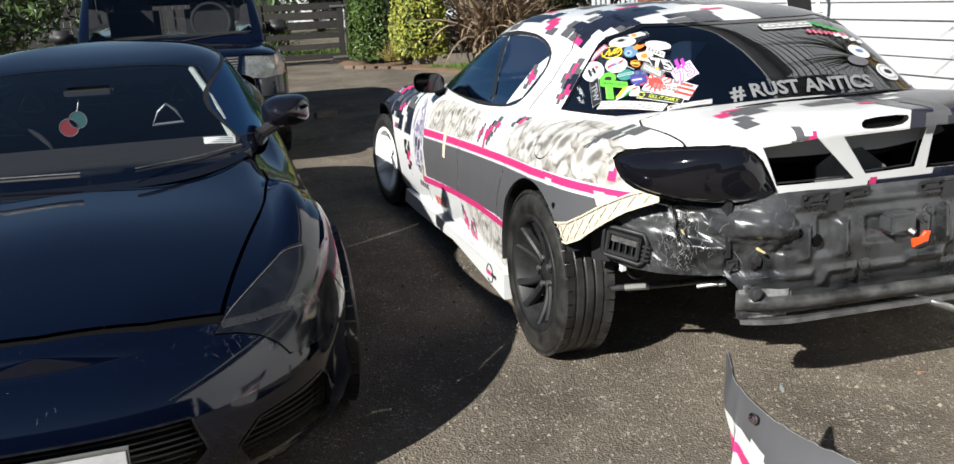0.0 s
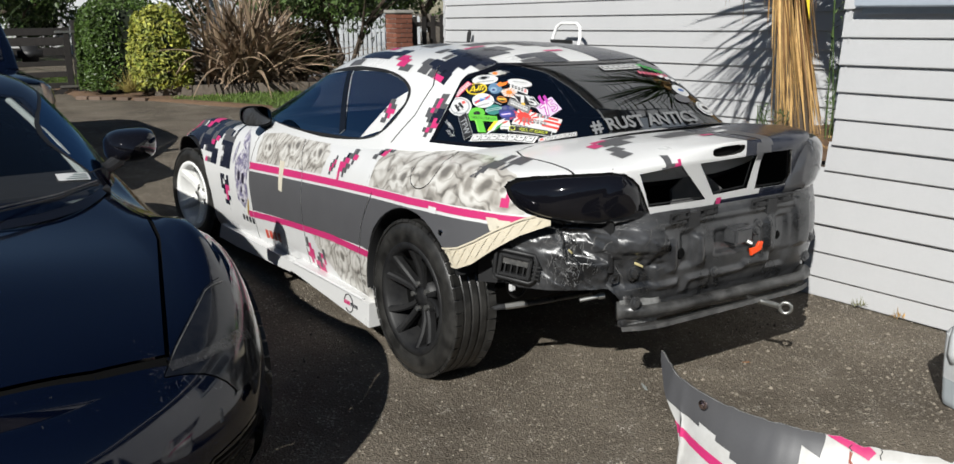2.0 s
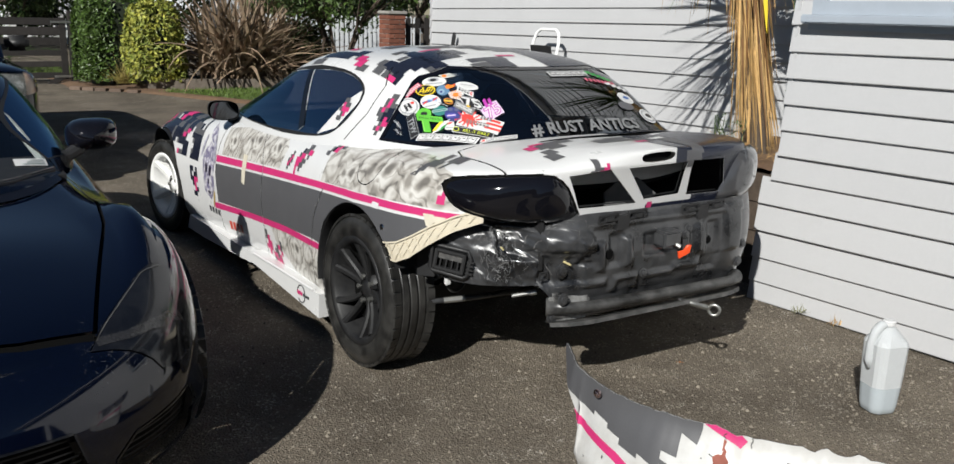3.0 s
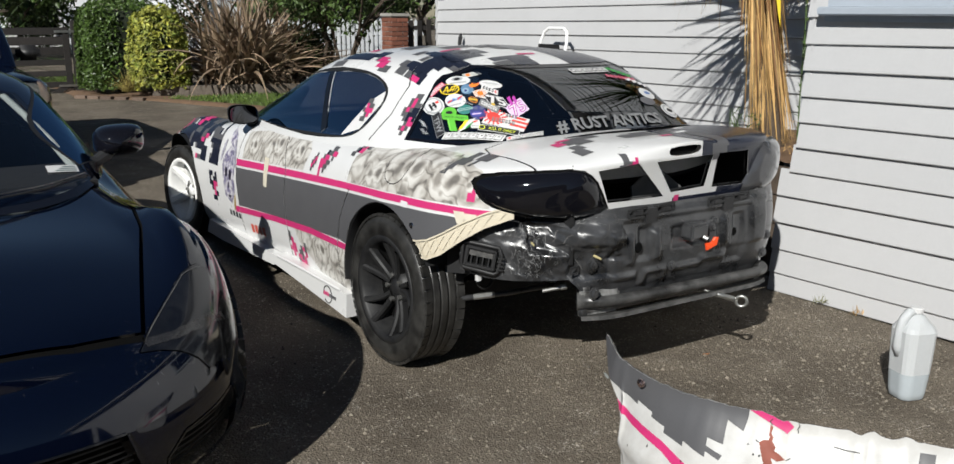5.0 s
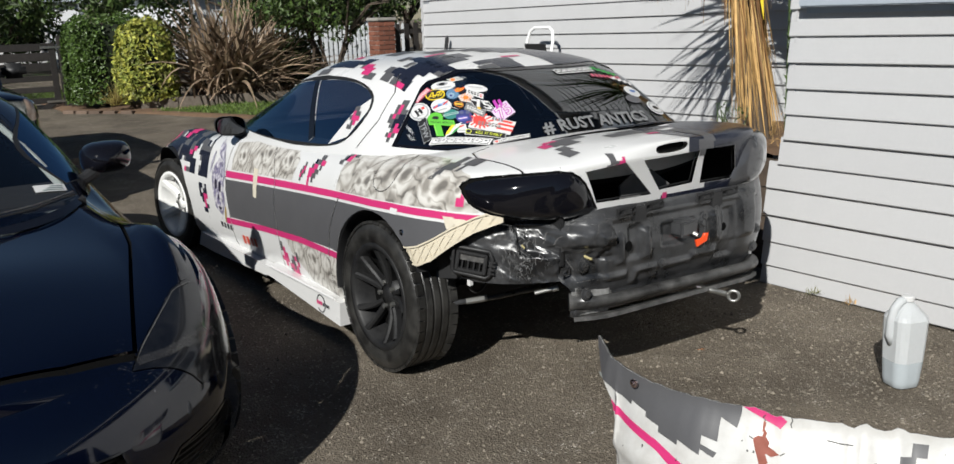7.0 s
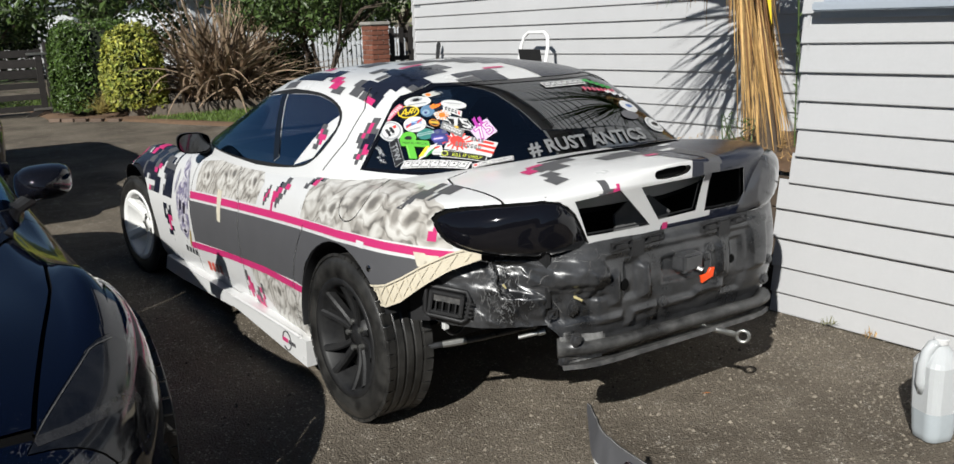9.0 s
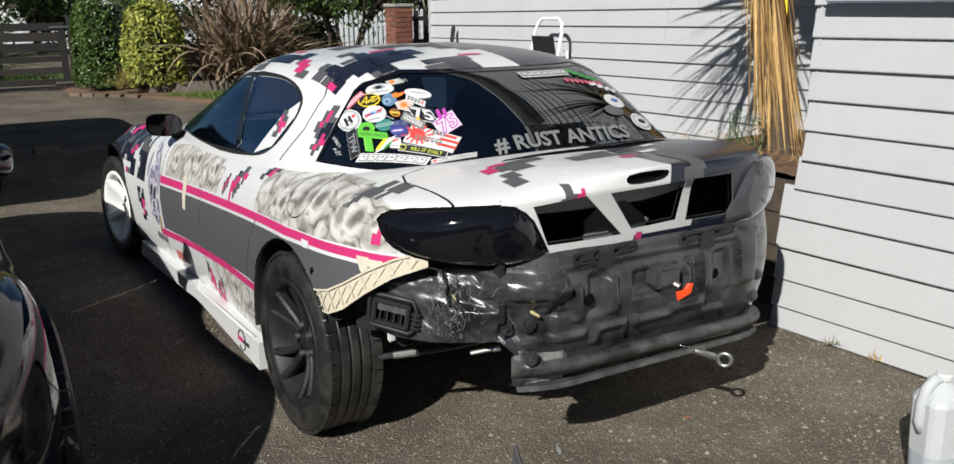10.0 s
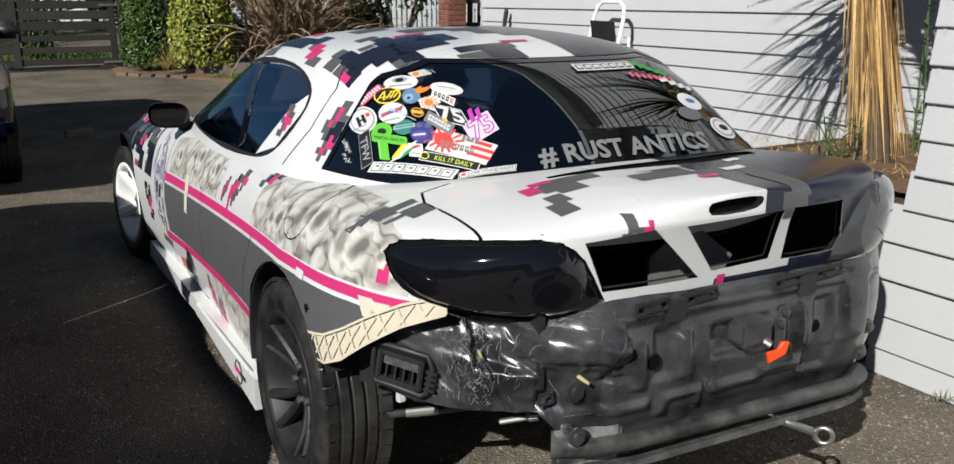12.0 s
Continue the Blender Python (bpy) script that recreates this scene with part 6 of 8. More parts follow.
    camo(side, ["..p", ".pp", ".p", "pp", "pp"], (0.485, 0.855), 0.016, car, **flip)
    camo(side, ["g", "gp.....g", ".pp..gpg", "ppp.gg.p", ".p.ppgp", "...gppp", "....pgp", ".....g"], (-1.05, 0.36), 0.026, car, **flip)
    camo(side, ["dd.d.", "d.dd", "ddpp", ".dp", "..pd", ".dd"], (-2.16, 0.52), 0.030, car, **flip)
    camo_field(body, -2.95, -2.02, 0.55, 0.86, 0.030, 3.0, 0.66, car, (0, -1, 0), (0, 0, 1), (LEFT,))
    camo(side, ["..pp", "ppp", "p"], (-2.90, 0.76), 0.034, car, off=0.003, **flip)
    camo(side, [".ppp", "pp"], (-2.62, 0.80), 0.030, car, off=0.003, **flip)
    camo(side, ["p", "pp", ".p"], (-2.78, 0.66), 0.030, car, off=0.003, **flip)
    camo(side, ["..pp", "pp"], (-2.36, 0.72), 0.026, car, off=0.003, **flip)
    # white film over the back of the quarter glass
    corner = [(0.62, 0.893), (0.47, 0.937), (0.372, 1.06), (0.385, 1.11), (0.47, 1.06)]
    film = lay(quarter, corner, 0.0012, extra=(LEFT,))
    film.mesh("window_film", PAPER_WHITE, car, "white film with camouflage")
    camo(quarter, ["..gg", "..pgg", ".gppp", "..gp", ".gg"], (-0.52, 1.07), 0.020, car, extra=(LEFT,), off=0.003, **flip)
    # C-pillar, roof and lid
    camo(cab, ["..gg", ".gpg", ".gpgg", "gpgdd", "ggddd", ".gdpdd", "..gpp", ".gpg", "..g"], (-0.205, 1.112), 0.0190, car, extra=(LEFT,), **flip)
    camo(cab, ["..g", ".gp", ".ggp", ".ggp", "gg", "g"], (-0.56, 1.10), 0.019, car, extra=(LEFT,), off=0.004, **flip)
    def blocks(sheet, key, spans, u, v, extra, off=0.0016):
        for x0, x1, y0, y1 in spans:
            piece = lay(sheet, [(x0, y0), (x1, y0), (x1, y1), (x0, y1)], off, u, v, extra=extra)
            if piece.polys:
                piece.mesh("vinyl_patch", CAMO[key], car)
    plan = dict(u=(1, 0, 0), v=(0, 1, 0), extra=((0, 0, -1, -1.12),))
    blocks(cab, "d", ((-0.53, -0.46, 0.70, 0.97), (-0.50, -0.43, 0.63, 0.72), (-0.535, -0.48, 0.20, 0.37), (-0.565, -0.52, 0.19, 0.255), (-0.485, -0.37, 0.16, 0.305), (-0.45, -0.36, 0.085, 0.17), (-0.415, -0.24, 0.155, 0.355), (-0.31, -0.18, 0.205, 0.325), (-0.40, -0.34, 0.35, 0.41), (-0.26, -0.06, 0.055, 0.11), (-0.19, -0.075, -0.045, 0.058), (0.0, 0.47, 0.23, 0.52), (0.085, 0.55, -0.12, 0.235), (0.12, 0.45, 0.51, 0.66)), **plan)
    blocks(cab, "g", ((-0.57, -0.535, 0.90, 1.02), (-0.575, -0.545, 0.46, 0.545), (-0.525, -0.495, 0.59, 0.65), (-0.565, -0.525, 0.33, 0.40), (-0.53, -0.487, 0.37, 0.42), (-0.565, -0.535, 0.255, 0.32), (-0.47, -0.42, 0.315, 0.35), (-0.475, -0.40, 0.055, 0.095), (-0.45, -0.42, 0.09, 0.135), (-0.43, -0.36, 0.42, 0.47), (-0.26, -0.10, 0.42, 0.52), (-0.12, 0.0, 0.36, 0.45), (-0.28, -0.19, -0.02, 0.045), (-0.07, 0.0, 0.28, 0.37), (-0.36, -0.24, 0.60, 0.70), (-0.20, -0.06, 0.78, 0.90), (0.05, 0.20, 0.70, 0.80)), off=0.002, **plan)
    blocks(cab, "p", ((-0.56, -0.515, 0.515, 0.585), (-0.53, -0.49, 0.555, 0.625), (-0.565, -0.545, 0.215, 0.275), (-0.33, -0.22, 0.365, 0.39), (-0.08, 0.02, 0.115, 0.14), (-0.44, -0.40, 0.80, 0.86)), off=0.0024, **plan)
    deck = body.cut([(0, 1, 0, -0.30), (0, 0, -1, -0.90)], take=False)
    plan = dict(u=(1, 0, 0), v=(0, 1, 0), extra=((0, 0, -1, -0.92),))
    blocks(deck, "g", ((-0.37, -0.20, -0.565, -0.515), (-0.36, -0.28, -0.625, -0.56), (-0.39, -0.35, -0.60, -0.545), (-0.415, -0.365, -0.675, -0.62), (-0.44, -0.385, -0.735, -0.67), (-0.15, 0.03, -0.665, -0.60), (-0.06, 0.03, -0.61, -0.56), (0.02, 0.10, -0.72, -0.645)), off=0.0018, **plan)
    blocks(deck, "p", ((-0.43, -0.385, -0.585, -0.535), (-0.39, -0.325, -0.535, -0.512), (0.0, 0.06, -0.715, -0.69)), off=0.0024, **plan)
    blocks(deck, "d", ((0.06, 0.90, -0.64, -0.40), (0.10, 0.90, -0.72, -0.64), (0.045, 0.90, -0.95, -0.72)), off=0.0014, **plan)
    blocks(deck, "w", ((-0.10, 0.05, -0.585, -0.565), (0.12, 0.19, -0.675, -0.645), (0.20, 0.25, -0.60, -0.575)), off=0.003, **plan)
    blocks(deck, "g", ((0.13, 0.185, -0.95, -0.72),), off=0.003, **plan)
    tail = body.cut([(0, 1, 0, -0.55), (0, 0, 1, 0.995)], take=False)
    camo(tail, [".gg", ".gg..p", ".gggpp", "gg.ppp"], (-0.345, 0.955), 0.0125, car, u=(1, 0, 0), v=(0, 0, 1), extra=((0, 1, 0, -0.79),))
    blocks(tail, "d", ((0.045, 0.90, 0.935, 0.995), (0.19, 0.90, 0.70, 0.94), (-0.05, 0.20, 0.70, 0.765)), (1, 0, 0), (0, 0, 1), ((0, 1, 0, -0.5),))
    blocks(tail, "g", ((0.10, 0.155, 0.905, 0.97), (0.145, 0.20, 0.955, 0.995)), (1, 0, 0), (0, 0, 1), ((0, 1, 0, -0.6),), 0.0022)
    blocks(tail, "p", ((-0.045, -0.02, 0.748, 0.775),), (1, 0, 0), (0, 0, 1), ((0, 1, 0, -0.6),), 0.0026)
    window_stickers(car, rear)
    tail_panel(car)
    # skirt along the sill
    skirt = prism_bm([(0.37, 0.085), (0.36, 0.20), (1.16, 0.215), (1.20, 0.15), (1.10, 0.145)], -0.004, 0.055, m=Matrix(((0, 0, 1, -0.855), (1, 0, 0, 0), (0, 1, 0, 0), (0, 0, 0, 1))))
    part("side_skirt", skirt, WHITE, car, "white side skirt with a round emblem")
    part("side_skirt", prism_bm([(1.24, 0.13), (1.20, 0.19), (2.25, 0.19), (2.30, 0.10), (2.0, 0.10)], -0.004, 0.045, m=Matrix(((0, 0, 1, -0.840), (1, 0, 0, 0), (0, 1, 0, 0), (0, 0, 0, 1)))), WHITE, car)
    part("sill_rib", tube_bm([(-0.858, 0.42, 0.205), (-0.862, 0.8, 0.21), (-0.858, 1.15, 0.205)], 0.008, 8), WHITE, car)
    ring = bmesh.new()
    tube_bm([(-0.8605, 0.555 + 0.042 * math.cos(t), 0.150 + 0.042 * math.sin(t)) for t in [2 * math.pi * k / 24 for k in range(22)]], 0.0028, 5, bm=ring)
    part("emblem", ring, black_mark, car)
    for k in range(3):
        part("emblem", box_bm(-0.862, -0.8595, 0.598 - 0.020 * k - 0.013, 0.598 - 0.020 * k, 0.142, 0.160), PINK, car)
    for k in range(4):
        part("emblem", box_bm(-0.862, -0.8595, 0.535 - 0.018 * k - 0.010, 0.535 - 0.018 * k, 0.142, 0.158), black_mark, car)
    door_mirror(car, -1, BLACK_PLASTIC, -0.805, 1.69, 0.897, "black door mirror", 0.8)
    door_mirror(car, 1, BLACK_PLASTIC, 0.835, 1.69, 0.915, "black door mirror")
    for y, wx, r, wd, st, rm in ((0.0, 0.765, 0.318, 0.205, "mesh", RIM_BLACK), (FRONT_Y, 0.775, 0.298, 0.20, "five", RIM_WHITE)):
        for s in (-1, 1):
            wheel(car, s * wx, y, r, wd, rm, s, st, camber=-s * 1.5, steer=7 if y > 1 else 0, rim_label="black multi-spoke rim" if st == "mesh" else "white five-spoke rim")
    return car


SMOKE = mat("smoked_plastic", (0.055, 0.055, 0.058), 0.12, vary=0.15, scale=10, coat=1.0)


def black_coupe():
    car = thing("black_coupe", "glossy black coupe with a scraped nose parked on the drive", "car", at=(-2.46, 2.62, 0), rz=180)
    body, cab, rear, ws, quarter = coupe(car, BLACK_PAINT, False)
    # headlamps
    for s in (-1, 1):
        poly = [(s * x, y) for x, y in ((-0.41, 3.40), (-0.50, 3.27), (-0.62, 3.10), (-0.70, 3.04), (-0.80, 3.06), (-0.80, 3.18), (-0.74, 3.27), (-0.60, 3.37))]
        planes = fence_planes(poly, (1, 0, 0), (0, 1, 0)) + [(0, 0, -1, -0.46)]
        lens = body.cut(planes)
        lens.moved(0.002).mesh("headlamp", SCRATCHED, car, "scratched dark headlamp")
        rim = Sheet([])
        for q in strip(poly + poly[:1], 0.005):
            rim = rim + body.cut(fence_planes(q, (1, 0, 0), (0, 1, 0)) + [(0, 0, -1, -0.46)])
        rim.moved(-0.006).mesh("lamp_gap", GAP, car)
        low = [(s * -0.43, 3.375), (s * -0.52, 3.345), (s * -0.62, 3.285), (s * -0.72, 3.20)]
        trim = Sheet([])
        for q in strip(low, 0.022):
            trim = trim + lay(lens, q, 0.0035, (1, 0, 0), (0, 1, 0), extra=((0, 0, -1, -0.46),))
        trim.mesh("lamp_trim", mat("lamp_bezel", (0.035, 0.035, 0.037), 0.25, vary=0.4, scale=30, coat=0.6), car, "grey inner bezel")
        # A thin pale strip paints the bright reflection along the lens edge.
        edge = Sheet([])
        for q in strip([(s * -0.43, 3.37), (s * -0.505, 3.27), (s * -0.62, 3.11), (s * -0.70, 3.055)], 0.003):
            edge = edge + lay(lens, q, 0.004, (1, 0, 0), (0, 1, 0), extra=((0, 0, -1, -0.46),))
        edge.mesh("lens_edge", BARE, car)
        part("indicator", lathe_bm([(0.0, 0.02), (0.012, 0.015), (0.016, 0.0)], 12, "z", m=pose(s * 0.635, 3.25, 0.548)), AMBER, car, "amber bulb")
    gaps = Sheet([])
    for s in (-1, 1):
        for q in strip([(s * 0.645, 2.22), (s * 0.65, 2.45), (s * 0.615, 2.70), (s * 0.545, 2.95), (s * 0.435, 3.35)], 0.012):
            gaps = gaps + body.cut(fence_planes(q, (1, 0, 0), (0, 1, 0)) + [(0, 0, -1, -0.5)])
    for q in strip([(-0.435, 3.355), (-0.25, 3.395), (0.0, 3.41), (0.25, 3.395), (0.435, 3.355)], 0.026):
        gaps = gaps + body.cut(fence_planes(q, (1, 0, 0), (0, 1, 0)) + [(0, 0, -1, -0.5)])
    for s in (-1, 1):
        for line in ([(1.70, 0.83), (1.74, 0.60), (1.72, 0.20)], [(1.16, 0.86), (1.06, 0.66), (1.06, 0.20)], [(3.10, 0.62), (3.02, 0.50), (3.05, 0.42)]):
            for q in strip(line, 0.006):
                gaps = gaps + body.cut(side_planes(q, s))
    gaps.moved(-0.012).mesh("shut_line", GAP, car)
    # air intakes in the bumper, seen from ahead
    for poly, nm in (([(-0.33, 0.395), (0.33, 0.395), (0.36, 0.30), (0.28, 0.22), (-0.28, 0.22), (-0.36, 0.30)], "grille"), ([(-0.72, 0.33), (-0.70, 0.36), (-0.50, 0.33), (-0.44, 0.27), (-0.46, 0.21), (-0.70, 0.22)], "side_intake"), ([(0.72, 0.33), (0.70, 0.36), (0.50, 0.33), (0.44, 0.27), (0.46, 0.21), (0.70, 0.22)], "side_intake")):
        hole = body.cut(fence_planes(poly, (1, 0, 0), (0, 0, 1)) + [(0, -1, 0, -3.0)])
        inner = hole.moved(-0.06)
        inner.mesh(nm, GAP, car, "dark bumper opening")
        for k in range(9):
            z = 0.22 + 0.019 * k
            bar = hole.cut([(0, 0, -1, -z), (0, 0, 1, z + 0.006)], take=False)
            if bar.polys:
                bar.moved(-0.03).mesh("grille_bar", BLACK_PLASTIC, car)
        lip = Sheet([])
        for q in strip(poly + poly[:1], 0.012):
            lip = lip + body.cut(fence_planes(q, (1, 0, 0), (0, 0, 1)) + [(0, -1, 0, -3.0)], take=False)
        lip.moved(0.003).mesh("intake_lip", SCRATCHED, car, "scraped intake edge")
    body.mesh("body", BLACK_PAINT, car)
    cab.mesh("roof", BLACK_PAINT, car)
    # number plate with plain marks
    pm = Matrix.Translation((0.0, 3.60, 0.315)) @ pose(0, 0, 0, 0, 0, 180) @ pose(0, 0, 0, 84, 0, 0)
    plate = part("number_plate", prism_bm([(-0.18, -0.062), (0.18, -0.062), (0.18, 0.062), (-0.18, 0.062)], -0.003, 0.003, m=pm, bevel=0.002), mat("plate_white", (0.40, 0.40, 0.40), 0.4, vary=0.15), car, "white number plate with black bars")
    for k in range(6):
        part("plate_mark", box_bm(-0.15 + 0.05 * k, -0.115 + 0.05 * k, -0.035, 0.035, 0.003, 0.0045, m=pm), GAP, plate)
    fr = tube_bm([pm @ Vector(p) for p in ((-0.185, -0.067, 0.002), (0.185, -0.067, 0.002), (0.185, 0.067, 0.002), (-0.185, 0.067, 0.002))], 0.006, 6, closed=True)
    part("plate_frame", fr, STEEL, plate)
    # scuffs on the nose
    scuff = mat("bare_scrape", (0.26, 0.26, 0.26), 0.7, vary=0.3)
    rnd = random.Random(5)
    nose = body.cut([(0, -1, 0, -2.98), (0, 0, -1, -0.22), (0, 0, 1, 0.66)], take=False)
    marks = Sheet([])
    for k in range(620):
        if k < 30:
            x, y, ln = -0.42 + rnd.gauss(0, 0.03), 3.38 + rnd.gauss(0, 0.04), rnd.uniform(0.003, 0.012)
        elif k < 570:
            t = rnd.random()
            x, y, ln = -0.44 - 0.30 * t + rnd.gauss(0, 0.03), 3.372 - 0.13 * t ** 1.5 + rnd.gauss(0, 0.02), rnd.uniform(0.002, 0.014)
        else:
            x, y, ln = rnd.uniform(-0.5, 0.3), rnd.uniform(3.42, 3.54), rnd.uniform(0.002, 0.007)
        a = rnd.uniform(0, math.pi)
        q = strip([(x, y), (x + ln * math.cos(a), y + ln * math.sin(a))], rnd.uniform(0.00012, 0.0003))[0]
        marks = marks + lay(nose, q, 0.0012, (1, 0, 0), (0, 1, 0), extra=((0, 0, -1, -0.45),))
    tagged(marks.mesh("scrape", scuff, car, "pale scratches in the paint"), kind="stuff")
    door_mirror(car, -1, BLACK_GLOSS, -0.80, 1.72, 0.905, "glossy black door mirror")
    door_mirror(car, 1, BLACK_GLOSS, 0.80, 1.72, 0.905, "glossy black door mirror")
    # wipers, tax sticker, hanging air fresheners
    for pts in ([(-0.585, 2.06, 0.822), (-0.42, 2.22, 0.817), (-0.20, 2.34, 0.814)], [(-0.02, 2.36, 0.82), (0.25, 2.33, 0.822), (0.50, 2.13, 0.83)]):
        part("wiper", tube_bm(pts, [0.007, 0.005, 0.003], 6), BLACK_PLASTIC, car, "black wiper blade")
        part("wiper", tube_bm([(x, y - 0.012, z + 0.010) for x, y, z in pts], 0.0025, 5), BARE, car)
    su, sv, so = (1, 0, 0), (0, -0.5, 0.866), (-0.505, 2.05, 0.893)
    sticker = lay(ws, [(-0.06, -0.022), (0.06, -0.022), (0.06, 0.022), (-0.06, 0.022)], 0.002, su, sv, so, extra=((0, -1, 0, -1.3),)).mesh("windscreen_sticker", PAPER_WHITE, car, "white registration sticker")
    for k in range(3):
        lay(ws, [(-0.05, 0.008 - 0.012 * k), (0.015 * k, 0.008 - 0.012 * k), (0.015 * k, 0.013 - 0.012 * k), (-0.05, 0.013 - 0.012 * k)], 0.003, su, sv, so, extra=((0, -1, 0, -1.3),)).mesh("sticker_mark", TEAL_MARK, sticker)
    for (x, z, c, r) in ((0.06, 0.915, TEAL_MARK, 0.036), (0.10, 0.885, RED_DISC, 0.038)):
        d = part("air_freshener", lathe_bm([(0.0, 0.003), (r, 0.003), (r, -0.003), (0.0, -0.003)], 24, "x", m=pose(x, 1.52, z, 0, 0, 90)), c, car, "round hanging air freshener")
        part("freshener_rim", tube_bm([(x + r * math.cos(t), 1.523, z + r * math.sin(t)) for t in [2 * math.pi * k / 20 for k in range(20)]], 0.002, 5, closed=True), RING_GREY, d)
    part("freshener_cord", tube_bm([(0.04, 1.48, 1.13), (0.06, 1.52, 1.02)], 0.002, 5), PAPER_WHITE, car)
    part("inner_mirror", box_bm(-0.10, 0.10, 1.50, 1.53, 1.09, 1.15, 0.015), BLACK_PLASTIC, car)
    for s in (-1, 1):
        part("pillar_trim", tube_bm([(s * 0.56, 1.97, 0.875), (s * 0.52, 1.74, 0.98), (s * 0.475, 1.48, 1.085), (s * 0.43, 1.27, 1.17)], 0.014, 8), PALE_TRIM, car, "pale grey pillar trim")
    for sx in (-0.29, 0.43):
        part("head_rest_ring", tube_bm([(sx - 0.072, 1.10, 0.865), (sx + 0.072, 1.10, 0.865), (sx + 0.04, 1.10, 0.93), (sx, 1.10, 0.972), (sx - 0.04, 1.10, 0.93)], 0.008, 6, closed=True), RING_GREY, car, "pale seat harness opening")
    wheel_ring = [(0.36 + 0.17 * math.cos(t), 1.42 - 0.06 * math.sin(t), 0.78 + 0.155 * math.sin(t)) for t in [2 * math.pi * k / 24 for k in range(24)]]
    part("steering_wheel", tube_bm(wheel_ring, 0.014, 8, closed=True), INTERIOR, car)
    for y in (0.0, FRONT_Y):
        for s in (-1, 1):
            wheel(car, s * (0.745 if y > 1 else 0.735), y, 0.312, 0.21, RIM_BLACK, s, "mesh")
    return car


TEAL_MARK = mat("teal_print", (0.035, 0.10, 0.10), 0.5, vary=0.15, scale=60)
RED_DISC = mat("red_card", (0.20, 0.025, 0.025), 0.5, vary=0.1)
PALE_TRIM = mat("pale_trim", (0.27, 0.29, 0.28), 0.6, vary=0.1)
SCRATCHED = mat("scratched_lens", (0.006, 0.007, 0.010), 0.12, vary=0.4, scale=14, coat=0.35, second=(0.014, 0.015, 0.018), wear=0.5)
white_coupe()
black_car = black_coupe()


def sit_lower(car):
    """This one has a flatter scuttle and roof than the other."""
    def ramp(v, a, b):
        t = min(1.0, max(0.0, (v - a) / (b - a)))
        return t * t * (3 - 2 * t)
    for ob in car.children_recursive:
        if ob.type != "MESH" or ob.name.split(".")[0] in ("door_mirror", "mirror_glass", "mirror_arm", "wiper", "air_freshener", "freshener_rim"):
            continue
        for v in ob.data.vertices:
            x, y, z = v.co
            if z > 0.30:
                side = 1 - 0.6 * min(1.0, abs(x) / 0.62) ** 3
                v.co.x -= math.copysign(0.03 * ramp(abs(x), 0.60, 0.84) * ramp(y, 2.2, 2.8), x)
                v.co.z = z - (0.055 * side * ramp(z, 0.58, 0.86) + 0.05 * ramp(z, 0.86, 1.25)) * (1 - ramp(y, 2.30, 3.05)) * ramp(y, -1.2, -0.3)


sit_lower(black_car)

# ---- the dark four-wheel drive behind the black coupe ----
def loft(sections, n=40, power=5.0):
    """Rounded-box sections (y, half width, bottom, top) along y, as a sheet."""
    rows = []
    for y, w, zb, zt in sections:
        zc, h = (zb + zt) / 2, (zt - zb) / 2
        rows.append([Vector((w * math.copysign(abs(math.cos(t)) ** (2 / power), math.cos(t)), y, zc + h * math.copysign(abs(math.sin(t)) ** (2 / power), math.sin(t)))) for t in [2 * math.pi * k / n for k in range(n + 1)]])
    return Sheet.grid(rows)


def off_roader():
    """Nose towards -y; its front stands at the origin."""
    car = thing("off_roader", "dark blue-black four-wheel drive with clear headlamps on the drive", "car", at=(-2.17, 4.32, 0))
    body = loft([(0.0, 0.60, 0.55, 0.80), (0.02, 0.74, 0.45, 0.90), (0.08, 0.84, 0.42, 0.955), (0.2, 0.885, 0.40, 0.985), (0.5, 0.90, 0.40, 1.00), (1.1, 0.905, 0.40, 1.015), (1.5, 0.905, 0.40, 1.02), (3.0, 0.905, 0.40, 1.03), (4.4, 0.89, 0.42, 1.03), (4.6, 0.80, 0.5, 1.0)], 64)
    for y0 in (0.86, 3.5):
        for s in (-1, 1):
            body.cut(side_planes(circle(y0, 0.38, 0.42, 30), s))
            rows = [[Vector((s * (0.90 - d), y0 + q * math.cos(a), 0.38 + q * math.sin(a))) for q, d in ((0.42, 0), (0.41, 0.02), (0.43, 0.3), (0.2, 0.32))] for a in [math.pi * k / 24 for k in range(25)]]
            Sheet.grid(rows, flip=s > 0).mesh("wheel_arch", BLACK_PLASTIC, car)
    for s in (-1, 1):
        poly = [(s * 0.50, 0.76), (s * 0.53, 0.94), (s * 0.86, 0.93), (s * 0.885, 0.77), (s * 0.70, 0.745)]
        lamp = body.cut(fence_planes(poly, (1, 0, 0), (0, 0, 1)) + [(0, 1, 0, 0.6)])
        lamp.moved(-0.02).mesh("headlamp", LAMP_SILVER, car, "clear silver headlamp")
        lens = lamp.moved(0.004).mesh("headlamp_lens", CLEAR, car)
        lens.visible_shadow = False
        for cx in (0.62, 0.745):
            part("lamp_bowl", lathe_bm([(0.0, 0.0), (0.03, -0.006), (0.055, -0.03), (0.062, -0.032)], 20, "z", m=pose(s * cx, 0.10, 0.845, 90, 0, 0)), CHROME, car, smooth=True)
        amber = lamp.cut([(-s, 0, 0, -0.79)], take=False)
